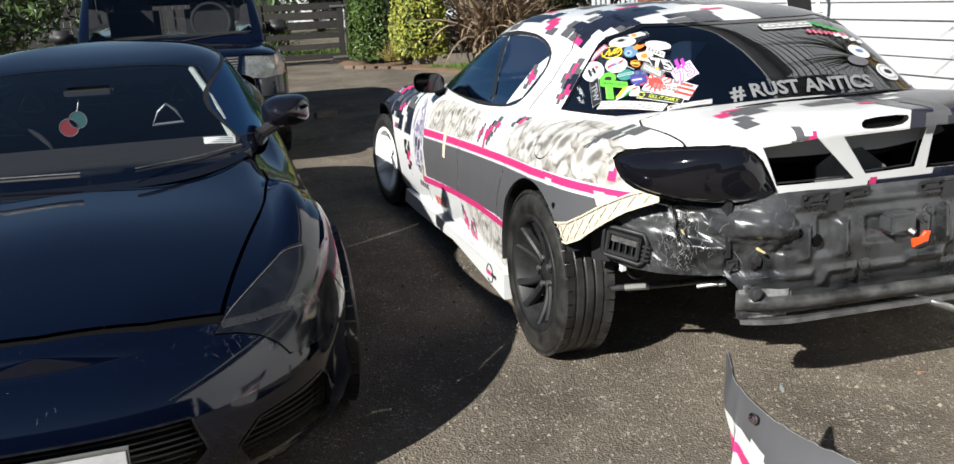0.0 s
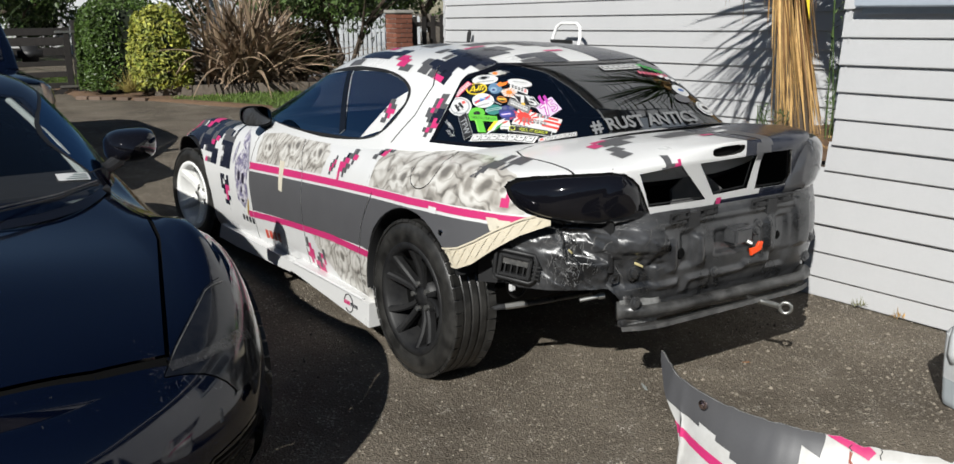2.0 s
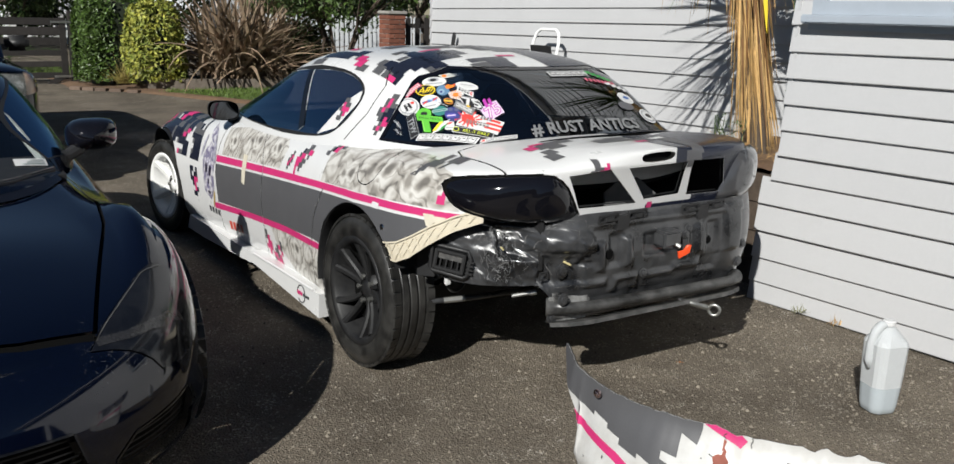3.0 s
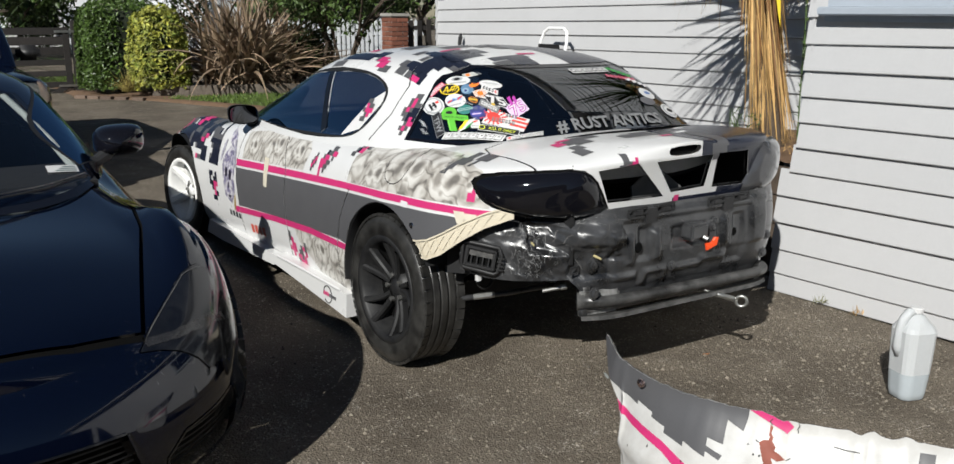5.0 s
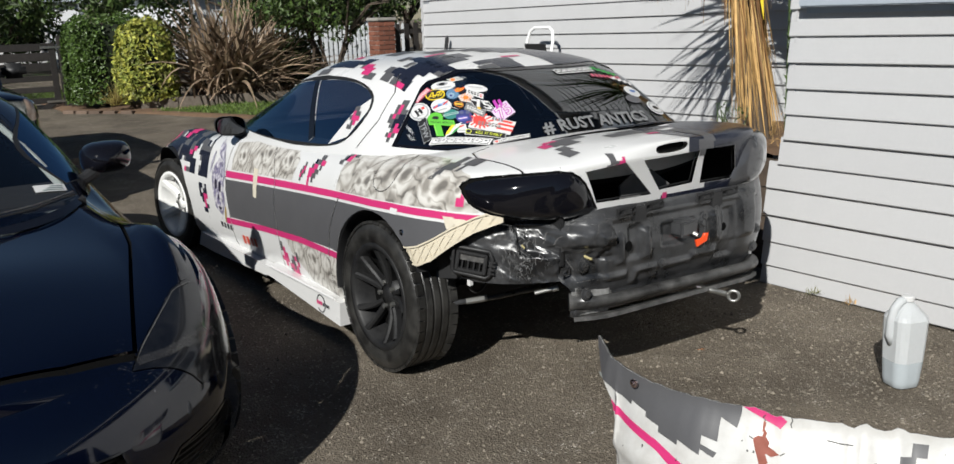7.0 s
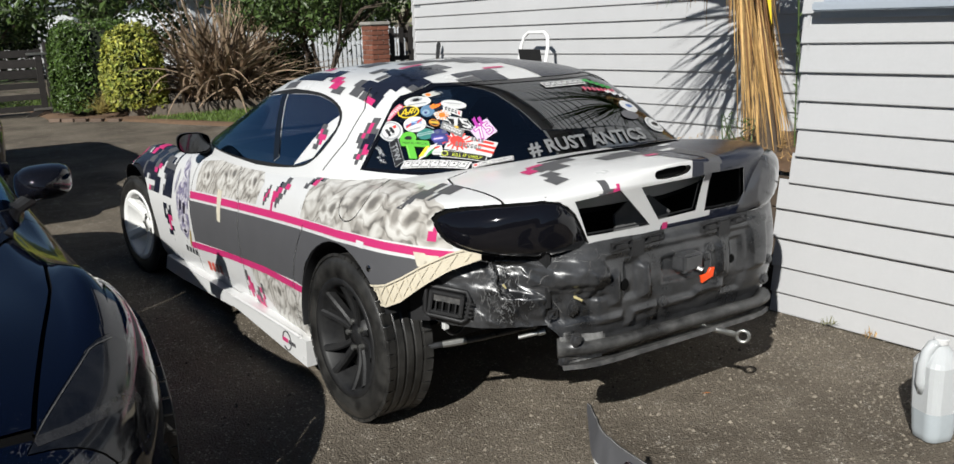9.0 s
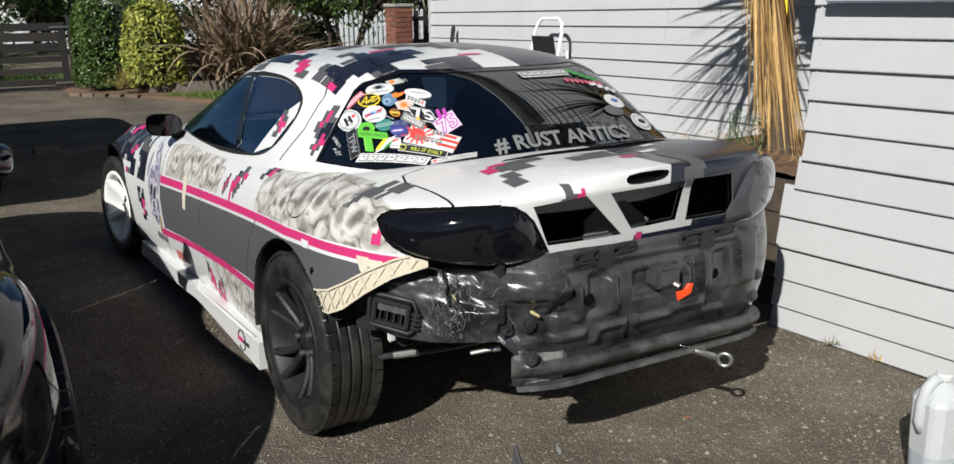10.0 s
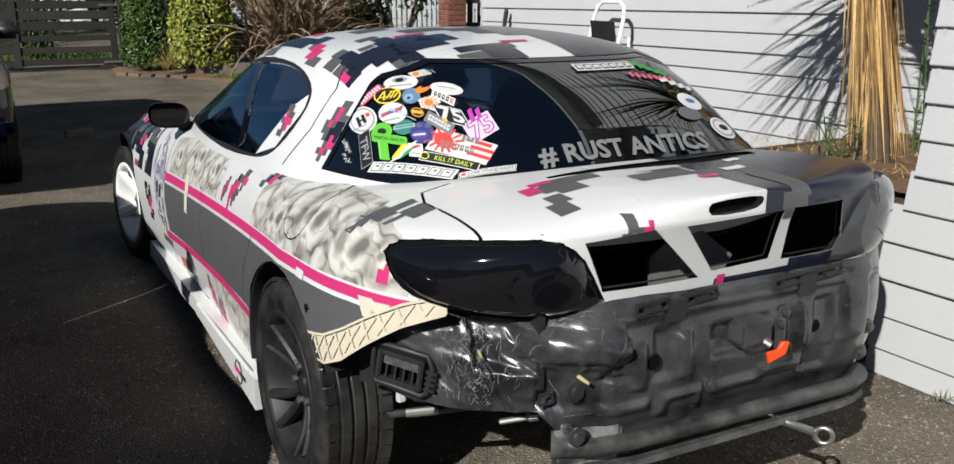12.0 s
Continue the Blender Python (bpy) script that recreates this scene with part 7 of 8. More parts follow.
        if amber.polys:
            amber.moved(-0.008).mesh("indicator_lens", mat("pale_amber", (0.55, 0.40, 0.30), 0.2, vary=0.15), car)
        part("fog_lamp", lathe_bm([(0.0, 0.015), (0.045, 0.010), (0.055, 0.0), (0.06, -0.02)], 20, "z", m=pose(s * 0.66, 0.045, 0.56, 90, 0, 0)), LAMP_SILVER, car)
    grille = body.cut(fence_planes([(-0.46, 0.76), (0.46, 0.76), (0.50, 0.93), (-0.50, 0.93)], (1, 0, 0), (0, 0, 1)) + [(0, 1, 0, 0.4)])
    grille.moved(-0.03).mesh("grille_back", GAP, car)
    for k in range(8):
        b = grille.cut([(0, 0, -1, -(0.765 + 0.021 * k)), (0, 0, 1, 0.776 + 0.021 * k)], take=False)
        if b.polys:
            b.mesh("grille_bar", BARE, car)
    gaps = Sheet([])
    for s in (-1, 1):
        for q in strip([(s * 0.80, 0.25), (s * 0.83, 0.8), (s * 0.80, 1.45)], 0.010):
            gaps = gaps + body.cut(fence_planes(q, (1, 0, 0), (0, 1, 0)) + [(0, 0, -1, -0.9)])
    gaps.moved(-0.008).mesh("shut_line", GAP, car)
    body.mesh("body", BLACK_PAINT, car)
    cab = loft([(1.02, 0.78, 0.94, 1.0), (1.22, 0.79, 0.94, 1.16), (1.5, 0.78, 0.94, 1.37), (1.8, 0.765, 0.94, 1.58), (2.05, 0.75, 1.0, 1.70), (2.6, 0.75, 1.0, 1.74), (4.0, 0.75, 1.0, 1.73), (4.35, 0.74, 1.0, 1.62), (4.5, 0.70, 1.0, 1.3)], 64, 6.0)
    for s in (-1, 1):
        cab.cut(side_planes([(1.55, 1.16), (2.05, 1.58), (2.75, 1.62), (2.75, 1.14)], s)).moved(-0.004).mesh("door_window", TINT, car)
        cab.cut(side_planes([(2.85, 1.14), (2.85, 1.62), (3.9, 1.60), (3.95, 1.14)], s)).moved(-0.004).mesh("door_window", TINT, car)
    ws = cab.cut([(0, 1, 0, 2.0), (1, 0, 0, 0.69), (-1, 0, 0, 0.69), (0, -0.3, -1, -1.385), (0, 0, 1, 1.63)])
    ws.moved(-0.004).mesh("windscreen", TINT_LIGHT, car).visible_shadow = False
    cab.mesh("roof", BLACK_PAINT, car)
    part("cabin_tub", box_bm(-0.75, 0.75, 1.2, 4.3, 0.6, 0.7), INTERIOR, car)
    part("dashboard", box_bm(-0.72, 0.72, 1.35, 1.75, 0.8, 1.06, 0.05), INTERIOR, car)
    for sx in (-0.36, 0.36):
        part("seat", box_bm(sx - 0.24, sx + 0.24, 2.2, 2.36, 0.7, 1.34, 0.06), INTERIOR, car)
        part("head_rest", box_bm(sx - 0.14, sx + 0.14, 2.24, 2.34, 1.36, 1.54, 0.04), INTERIOR, car)
        part("wiper", tube_bm([(sx - 0.3, 1.03, 1.022), (sx, 1.08, 1.055), (sx + 0.32, 1.10, 1.075)], 0.008, 6), BLACK_PLASTIC, car)
    part("steering_wheel", tube_bm([(0.36 + 0.18 * math.cos(t), 1.85 + 0.05 * math.sin(t), 1.16 + 0.17 * math.sin(t)) for t in [2 * math.pi * k / 20 for k in range(20)]], 0.015, 6, closed=True), INTERIOR, car)
    for s in (-1, 1):
        part("door_mirror", box_bm(s * 0.95 - 0.10, s * 0.95 + 0.10, 1.42, 1.53, 1.02, 1.155, 0.035), BLACK_PLASTIC, car, smooth=True)
        part("mirror_arm", box_bm(s * 0.83 - 0.05, s * 0.83 + 0.05, 1.46, 1.52, 1.03, 1.08, 0.01), BLACK_PLASTIC, car)
        for y0 in (0.86, 3.5):
            wheel(car, s * 0.79, y0, 0.36, 0.23, BARE, s, "five")
    part("bumper", box_bm(-0.86, 0.86, -0.05, 0.16, 0.42, 0.60, 0.05), BLACK_PAINT, car)
    return car


off_roader()


# ---- house window ----
def house_window():
    w = thing("window_1", "window with a grey painted sill in the weatherboard wall", "window", kind="structure", m=Matrix.Translation((HOUSE_X, -0.455, 0.04)))
    part("window_sill", box_bm(-0.055, 0.02, -1.75, 0.0, 1.415, 1.455, 0.006), SILL_GREY, w)
    part("sill_apron", box_bm(-0.012, 0.03, -1.72, -0.02, 1.385, 1.414), SILL_GREY, w)
    for y0, y1, z0, z1 in ((-1.66, -0.10, 1.456, 1.52), (-1.66, -0.10, 2.42, 2.50), (-0.10, -0.03, 1.456, 2.50), (-1.73, -1.66, 1.456, 2.50), (-0.90, -0.86, 1.52, 2.42)):
        part("window_frame", box_bm(-0.008, 0.06, y0, y1, z0, z1), SILL_GREY, w)
    for y0, y1 in ((-1.66, -0.90), (-0.86, -0.10)):
        part("pane", box_bm(0.03, 0.034, y0, y1, 1.52, 2.42), TINT, w)
    part("backing", box_bm(0.06, 0.12, -1.73, -0.03, 1.44, 2.5), INTERIOR, w)


house_window()
# Unseen eaves slabs, at heights chosen for the rear window's reflection.
for nm, x0, x1, y0, y1, z in (("ceiling", HOUSE_X - 0.35, 7.6, -9.7, CORNER_Y - 0.02, 2.98), ("eaves", BACK_X - 0.35, 7.6, CORNER_Y + 0.02, BACK_END + 0.35, 6.18)):
    ob = part(nm, box_bm(x0, x1, y0, y1, z, z + 0.10), BOARD, None)
    tagged(ob, "unseen white eaves added over the house walls", "eaves", kind="structure")

# ---- raised bed with the palm ----
BED_Z = 0.66


def raised_bed():
    bed = thing("raised_bed", "raised bed of dry brown soil behind timber boards", "garden bed", kind="structure")
    rows = []
    for i in range(25):
        x = 1.62 + (BACK_X - 0.03 - 1.62) * i / 24
        rows.append([Vector((x, -0.32 + 1.27 * j / 30, BED_Z + 0.02 * noise.noise((x * 4, j * 0.4, 0)) - 0.05 * max(0, j - 22) / 8)) for j in range(31)])
    Sheet.grid(rows).mesh("soil", SOIL, bed)
    for k in range(4):
        part("board", box_bm(1.585, 1.625, -0.32, 0.95, 0.165 * k - 0.02, 0.165 * k + 0.14, 0.004), BROWN_BOARD, bed)
    part("board", box_bm(1.585, BACK_X - 0.03, 0.95, 0.99, -0.02, 0.62, 0.004), BROWN_BOARD, bed)
    rnd = random.Random(2)
    vs, fs = [], []
    for k in range(900):
        x, y = rnd.uniform(1.66, 3.1), rnd.uniform(-0.28, 0.9)
        a, ln = rnd.uniform(0, 6.28), rnd.uniform(0.02, 0.10)
        z = BED_Z + rnd.uniform(0.01, 0.05)
        dx, dy = math.cos(a), math.sin(a)
        i = len(vs)
        vs += [(x - dy * 0.003, y + dx * 0.003, z), (x + dx * ln, y + dy * ln, z + rnd.uniform(-0.01, 0.03)), (x + dy * 0.003, y - dx * 0.003, z)]
        fs.append((i, i + 1, i + 2))
    tagged(raw("litter", vs, fs, DRY_LEAF, bed), kind="stuff")


BROWN_BOARD = mat("brown_board", (0.085, 0.062, 0.045), 0.8, vary=0.35, scale=10, bump=0.4)
raised_bed()


def strap(vs, fs, base, direction, length, width, droop, steps=6, twist=0.0, rnd=random):
    """One strap-shaped leaf that arches over and tapers."""
    p = Vector(base)
    d = Vector(direction).normalized()
    side = d.cross(Vector((0, 0, 1)))
    side = side.normalized() if side.length > 0.05 else Vector((1, 0, 0))
    side = (Matrix.Rotation(twist, 3, d) @ side)
    i0 = len(vs)
    for k in range(steps + 1):
        t = k / steps
        w = width * (0.55 + 0.9 * t) if t < 0.35 else width * 0.865 * (1 - ((t - 0.35) / 0.65) ** 1.6)
        w = max(w, 0.0008)
        vs += [tuple(p - side * w / 2), tuple(p + side * w / 2)]
        if k:
            a = i0 + 2 * (k - 1)
            fs.append((a, a + 1, a + 3, a + 2))
        p = p + d * (length / steps)
        d = (d + Vector((0, 0, -droop / steps))).normalized()


def palm():
    tree = thing("cabbage_palm", "cabbage palm wrapped in a skirt of dead straw-coloured leaves", "palm", m=Matrix.Translation((2.165, 0.345, BED_Z - 0.03)) @ Matrix(((1, 0, -0.23, 0), (0, 1, 0.165, 0), (0, 0, 1, 0), (0, 0, 0, 1))))
    rnd = random.Random(11)
    brown_v, brown_f = [], []
    part("trunk", tube_bm([(0, 0, 0), (0.01, 0, 0.6), (0.0, 0.02, 1.2), (0.12, -0.06, 1.70)], [0.085, 0.075, 0.07, 0.06], 12), BARK, tree)
    vs, fs = [], []
    for k in range(800):
        a = rnd.uniform(0, 2 * math.pi)
        z = rnd.uniform(0.45, 1.75)
        r = 0.045 + rnd.uniform(0.0, 0.040) * min(1.2, z / 1.1)
        out = rnd.uniform(-0.035, 0.035)
        ln = min(z - 0.02, rnd.uniform(0.45, 0.95))
        strap(vs, fs, (r * math.cos(a), r * math.sin(a), z), (math.cos(a) * out * 2.2 + rnd.gauss(0, 0.055), math.sin(a) * out * 2.2 + rnd.gauss(0, 0.055), -0.75), ln, rnd.uniform(0.005, 0.020), 0.9, 6, rnd.uniform(-1.5, 1.5))
        if k < 160:
            raw("dead_leaf", vs, fs, DRY_LEAF_SINGLE if z < 1.15 or k % 3 == 0 else RUSSET_LEAF, tree)
            vs, fs = [], []
        elif k % 3 == 0 and z > 0.9:
            raw_from = len(brown_v)
            brown_v += vs[-14:]
            brown_f += [tuple(i - (len(vs) - 14) + raw_from for i in f) for f in fs[-6:]]
            del vs[-14:], fs[-6:]
    for k in range(60):
        a = rnd.uniform(0, 2 * math.pi)
        strap(vs, fs, (0.06 * math.cos(a), 0.06 * math.sin(a), rnd.uniform(1.25, 1.7)), (math.cos(a) * 0.8, math.sin(a) * 0.8, -0.15), rnd.uniform(0.5, 0.9), 0.025, 2.6, 7, rnd.uniform(-1, 1))
    tagged(raw("dead_leaf_skirt", vs, fs, DRY_LEAF, tree, "straw-coloured hanging dead leaves"), kind="stuff")
    tagged(raw("dead_leaf_skirt", brown_v, brown_f, RUSSET_LEAF, tree, "rust-brown hanging dead leaves"), kind="stuff")
    vs, fs = [], []
    for k in range(170):
        a = rnd.uniform(0, 2 * math.pi)
        el = rnd.uniform(-0.75, 1.2)
        strap(vs, fs, (0.12 + 0.05 * math.cos(a), -0.08 + 0.05 * math.sin(a), 1.68 + rnd.uniform(-0.08, 0.15)), (math.cos(a) * math.cos(el), math.sin(a) * math.cos(el), math.sin(el)), rnd.uniform(0.80, 1.20), rnd.uniform(0.024, 0.040), rnd.uniform(0.1, 0.5), 7, rnd.uniform(-0.6, 0.6))
    tagged(raw("crown", vs, fs, GREEN_LEAF, tree, "green strap leaves"), kind="stuff")
    strapv, strapf = [], []
    strap(strapv, strapf, (-0.08, -0.16, 1.05), (-0.05, -0.05, -1), 0.32, 0.03, 0.1)
    raw("yellow_leaf", strapv, strapf, mat("yellow_leaf", (0.75, 0.55, 0.02), 0.5, vary=0.1), tree, "bright yellow leaf")


palm()


def leaf_cloud(n, place, size, rnd, up=0.25):
    """Small folded leaves scattered by a rule."""
    vs, fs = [], []
    for k in range(n):
        p, nrm = place(rnd)
        d = Vector((rnd.gauss(0, 1), rnd.gauss(0, 1), rnd.gauss(0, 1) + up)).normalized()
        nrm = (Vector(nrm) + 0.8 * Vector((rnd.gauss(0, 1), rnd.gauss(0, 1), rnd.gauss(0, 1)))).normalized()
        side = d.cross(nrm)
        if side.length < 0.05:
            continue
        side.normalize()
        s = size * rnd.uniform(0.6, 1.4)
        i = len(vs)
        p = Vector(p)
        vs += [tuple(p - d * s), tuple(p + side * s * 0.42 + nrm * s * 0.15), tuple(p + d * s), tuple(p - side * s * 0.42 + nrm * s * 0.15)]
        fs += [(i, i + 1, i + 2), (i, i + 2, i + 3)]
    return vs, fs


def bush(name, label, at, radii, n, size, material, seed, core=0.80, power=2.0, lumps=0.12, category="bush"):
    t = thing(name, label, category, at=at)
    rnd = random.Random(seed)
    def place(r):
        a, z = r.uniform(0, 2 * math.pi), r.uniform(-0.35, 1.0)
        c = math.sqrt(max(0, 1 - abs(z) ** power)) ** (2 / power)
        v = Vector((math.copysign(abs(math.cos(a)) ** (2 / power), math.cos(a)) * c, math.copysign(abs(math.sin(a)) ** (2 / power), math.sin(a)) * c, z))
        k = 1 + lumps * noise.noise(v * 2.6 + Vector((seed, 0, 0))) - abs(r.gauss(0, 0.06))
        return (v.x * radii[0] * k, v.y * radii[1] * k, radii[2] * (0.36 + 0.64 * v.z * k)), v
    vs, fs = leaf_cloud(n, place, size, rnd)
    tagged(raw("leaves", vs, fs, material, t), kind="stuff")
    # A closed near-black shell stands in for the shade among the leaves.
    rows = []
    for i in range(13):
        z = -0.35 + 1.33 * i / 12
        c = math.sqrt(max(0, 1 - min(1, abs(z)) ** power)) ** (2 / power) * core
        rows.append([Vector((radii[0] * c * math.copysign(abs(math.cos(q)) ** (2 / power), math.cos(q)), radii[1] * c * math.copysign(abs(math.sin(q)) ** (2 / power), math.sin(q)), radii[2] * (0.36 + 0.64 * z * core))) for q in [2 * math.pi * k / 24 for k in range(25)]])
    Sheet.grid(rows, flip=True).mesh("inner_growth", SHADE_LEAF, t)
    for k in range(3):
        part("stem", tube_bm([(0.06 * k - 0.06, 0, -0.02), (0.15 * k - 0.15, 0.02, radii[2] * 0.5)], [0.03, 0.015], 7), BARK, t)
    return t


# Shade within the foliage, put into the colour of the core.
SHADE_LEAF = mat("painted_leaf_shade", (0.014, 0.022, 0.007), 0.8, vary=0.4)
bush("clipped_hedge", "clipped dark green hedge beside the gate", (1.58, 14.0, -0.14), (0.70, 0.55, 1.80), 13000, 0.034, HEDGE_LEAF, 3, 0.86, 5.0, 0.05, "hedge")
bush("golden_bush", "rounded yellow-green variegated bush in the garden", (1.97, 13.0, -0.06), (0.50, 0.50, 1.60), 5600, 0.048, YELLOW_LEAF, 8, 0.80, 2.6, 0.14)
bush("dark_shrub", "dark green shrub behind the flax", (4.9, 13.6, 0.05), (0.75, 0.6, 1.15), 2600, 0.05, TREE_LEAF, 21, 0.8, 2.2, 0.2)


def flax(name, label, at, n, length, seed, material, spread=1.0):
    t = thing(name, label, "flax", at=at)
    rnd = random.Random(seed)
    vs, fs = [], []
    for k in range(n):
        a, el = rnd.uniform(0, 2 * math.pi), rnd.uniform(0.55, 1.5)
        strap(vs, fs, (rnd.gauss(0, 0.22) * spread, rnd.gauss(0, 0.18) * spread, 0.02), (math.cos(a) * math.cos(el), math.sin(a) * math.cos(el), math.sin(el)), length * rnd.uniform(0.6, 1.15), rnd.uniform(0.030, 0.066) * spread, rnd.uniform(0.5, 2.1), 8, rnd.uniform(-0.7, 0.7))
        if n > 200 and k < 130:
            raw("leaf", vs, fs, material, t)
            vs, fs = [], []
    tagged(raw("strap_leaves", vs, fs, material, t), kind="stuff")


flax("bronze_flax", "large bronze flax with arching strap leaves", (3.45, 13.0, 0.08), 620, 2.0, 5, FLAX_LEAF, 1.25)
flax("bronze_flax", "bronze flax clump with drooping strap leaves", (4.35, 13.6, 0.08), 360, 1.8, 6, FLAX_LEAF, 1.1)
flax("tussock", "small golden tussock grass at the bed edge", (1.38, 12.85, 0.10), 170, 0.48, 9, mat("tussock_leaf", (0.30, 0.24, 0.07), 0.6, vary=0.2, island=0.4), 0.18)
flax("green_flax", "spiky green leaves behind the fence", (-0.35, 17.2, 0.0), 110, 2.3, 15, GREEN_LEAF, 0.8)


# ---- garden strip: edging, lawn, soil ----
def sheet_patch(name, outline_pts, z, material, label, category, bumpy=0.0):
    cx, cy = sum(p[0] for p in outline_pts) / len(outline_pts), sum(p[1] for p in outline_pts) / len(outline_pts)
    rings = []
    for k in range(13):
        t = k / 12
        ring = []
        for i in range(len(outline_pts) * 6):
            a, b = outline_pts[i // 6], outline_pts[(i // 6 + 1) % len(outline_pts)]
            f = (i % 6) / 6
            x, y = a[0] + (b[0] - a[0]) * f, a[1] + (b[1] - a[1]) * f
            x, y = cx + (x - cx) * t, cy + (y - cy) * t
            ring.append(Vector((x, y, z + bumpy * noise.noise((x * 2, y * 2, 3.0)) - (0.06 if k == 12 else 0))))
        ring.append(ring[0].copy())
        rings.append(ring)
    ob = Sheet.grid(rings).mesh(name, material)
    return tagged(ob, label, category, kind="structure")


sheet_patch("ground_soil", [(0.62, 13.30), (1.50, 12.15), (2.05, 11.0), (2.55, 9.8), (3.0, 9.9), (2.0, 12.6), (6.5, 12.0), (6.5, 16), (0.62, 16)], 0.03, SOIL, "strip of reddish dry soil along the garden edge", "soil", 0.02)
lawn_pts = [(1.75, 12.15), (2.25, 11.2), (2.75, 9.9), (4.2, 7.5), (6.0, 8.5), (5.4, 11.3), (3.6, 12.0)]
sheet_patch("lawn", lawn_pts, 0.05, LAWN, "narrow strip of green lawn by the drive", "lawn", 0.02)


def in_poly(x, y, poly):
    c = False
    for (x0, y0), (x1, y1) in zip(poly, poly[1:] + poly[:1]):
        if (y0 > y) != (y1 > y) and x < (x1 - x0) * (y - y0) / (y1 - y0) + x0:
            c = not c
    return c


def grass(name, poly, n, h, seed, label, z=0.04):
    rnd = random.Random(seed)
    xs, ys = [p[0] for p in poly], [p[1] for p in poly]
    vs, fs = [], []
    while len(fs) < n:
        x, y = rnd.uniform(min(xs), max(xs)), rnd.uniform(min(ys), max(ys))
        if not in_poly(x, y, poly):
            continue
        a, k = rnd.uniform(0, 6.28), h * rnd.uniform(0.5, 1.3)
        dx, dy = math.cos(a) * 0.008, math.sin(a) * 0.008
        i = len(vs)
        vs += [(x - dx, y - dy, z), (x + dx, y + dy, z), (x + rnd.gauss(0, 0.4) * k, y + rnd.gauss(0, 0.4) * k, z + k)]
        fs.append((i, i + 1, i + 2))
    return tagged(raw(name, vs, fs, GRASS), label, "grass", kind="stuff")


grass("grass", lawn_pts, 9000, 0.06, 4, "short green lawn grass")
grass("grass", [(-6, 16.2), (2.5, 16.2), (2.5, 19), (-6, 19)], 7000, 0.10, 5, "green grass beyond the gate", 0.0)


def brick_planter():
    """Low brick edging under the hedge."""
    wall = thing("brick_edging", "low weathered brick edging below the hedge", "edging", kind="structure")
    me = None
    line = [(0.62, 13.36), (1.10, 12.75), (1.52, 12.22)]
    rnd = random.Random(3)
    for (x0, y0), (x1, y1) in zip(line, line[1:]):
        d = Vector((x1 - x0, y1 - y0, 0))
        k = int(d.length / 0.24)
        a = math.degrees(math.atan2(d.y, d.x))
        for row in range(1):
            for i in range(k):
                if me is None:
                    me = part("brick", box_bm(-0.112, 0.112, -0.055, 0.055, 0.0, 0.072, 0.006), OLD_BRICK, wall)
                    ob = me
                else:
                    ob = new("brick", me.data)
                    ob.parent = wall
                p = Vector((x0, y0, 0)) + d * ((i + 0.5 + 0.5 * (row % 2)) / k)
                ob.matrix_local = pose(p.x, p.y, 0.082 * row - 0.02, 0, 0, a + rnd.gauss(0, 1.5))


brick_planter()
for x0, y0, x1, y1 in ((1.75, 12.75, 3.0, 12.42), (3.02, 12.42, 4.3, 12.05), (4.32, 12.05, 5.4, 11.7)):
    a = math.degrees(math.atan2(y1 - y0, x1 - x0))
    ln = math.hypot(x1 - x0, y1 - y0)
    t = thing("timber_sleeper", "weathered grey timber sleeper edging the garden", "sleeper", at=(x0, y0, 0), rz=a, group="garden sleepers")
    part("beam", box_bm(0, ln, -0.06, 0.06, 0.0, 0.20, 0.012), TIMBER_GREY, t)


# ---- gate and fences ----
def gate():
    g = thing("farm_gate", "dark stained timber gate with a diagonal brace", "gate", at=(0.90, 14.62, 0))
    part("gate_post", box_bm(0.0, 0.13, -0.06, 0.07, 0.0, 1.30, 0.01), TIMBER_DARK, g)
    for k, (z0, z1) in enumerate(((0.10, 0.20), (0.30, 0.40), (0.50, 0.60), (0.68, 0.83), (0.86, 1.01), (1.04, 1.17))):
        part("rail", box_bm(-3.3, -0.04, -0.02, 0.02, z0, z1, 0.005), TIMBER_DARK, g)
    for x in (-3.28, -1.7, -0.16):
        part("stile", box_bm(x, x + 0.11, -0.045, -0.021, 0.08, 1.18, 0.005), TIMBER_DARK, g)
    part("brace", box_bm(0, 1.72, -0.048, -0.024, -0.05, 0.05, 0.004, m=pose(-0.14, 0, 0.14, 0, 0, 0) @ Matrix.Rotation(radians(180 - 33), 4, "Y") @ Matrix.Diagonal((1, 1, 1, 1)) ), TIMBER_DARK, g)
    for z in (0.13, 1.10):
        part("hinge", box_bm(-0.30, 0.06, -0.062, -0.050, z - 0.02, z + 0.02), STEEL, g, "pale galvanised hinge strap")
    p2 = thing("gate_post", "dark stained timber gate post", "post", at=(-2.55, 14.62, 0))
    part("post", box_bm(-0.07, 0.07, -0.07, 0.07, 0.0, 1.6, 0.01), TIMBER_DARK, p2)


gate()


def board_fence(name, label, x0, x1, y, h, w, gapw, material, pointed=False, rails=(0.3, 1.0), rz=0.0, z0=0.03):
    f = thing(name, label, "fence", at=(x0, y, 0), rz=rz)
    n = int((x1 - x0) / (w + gapw))
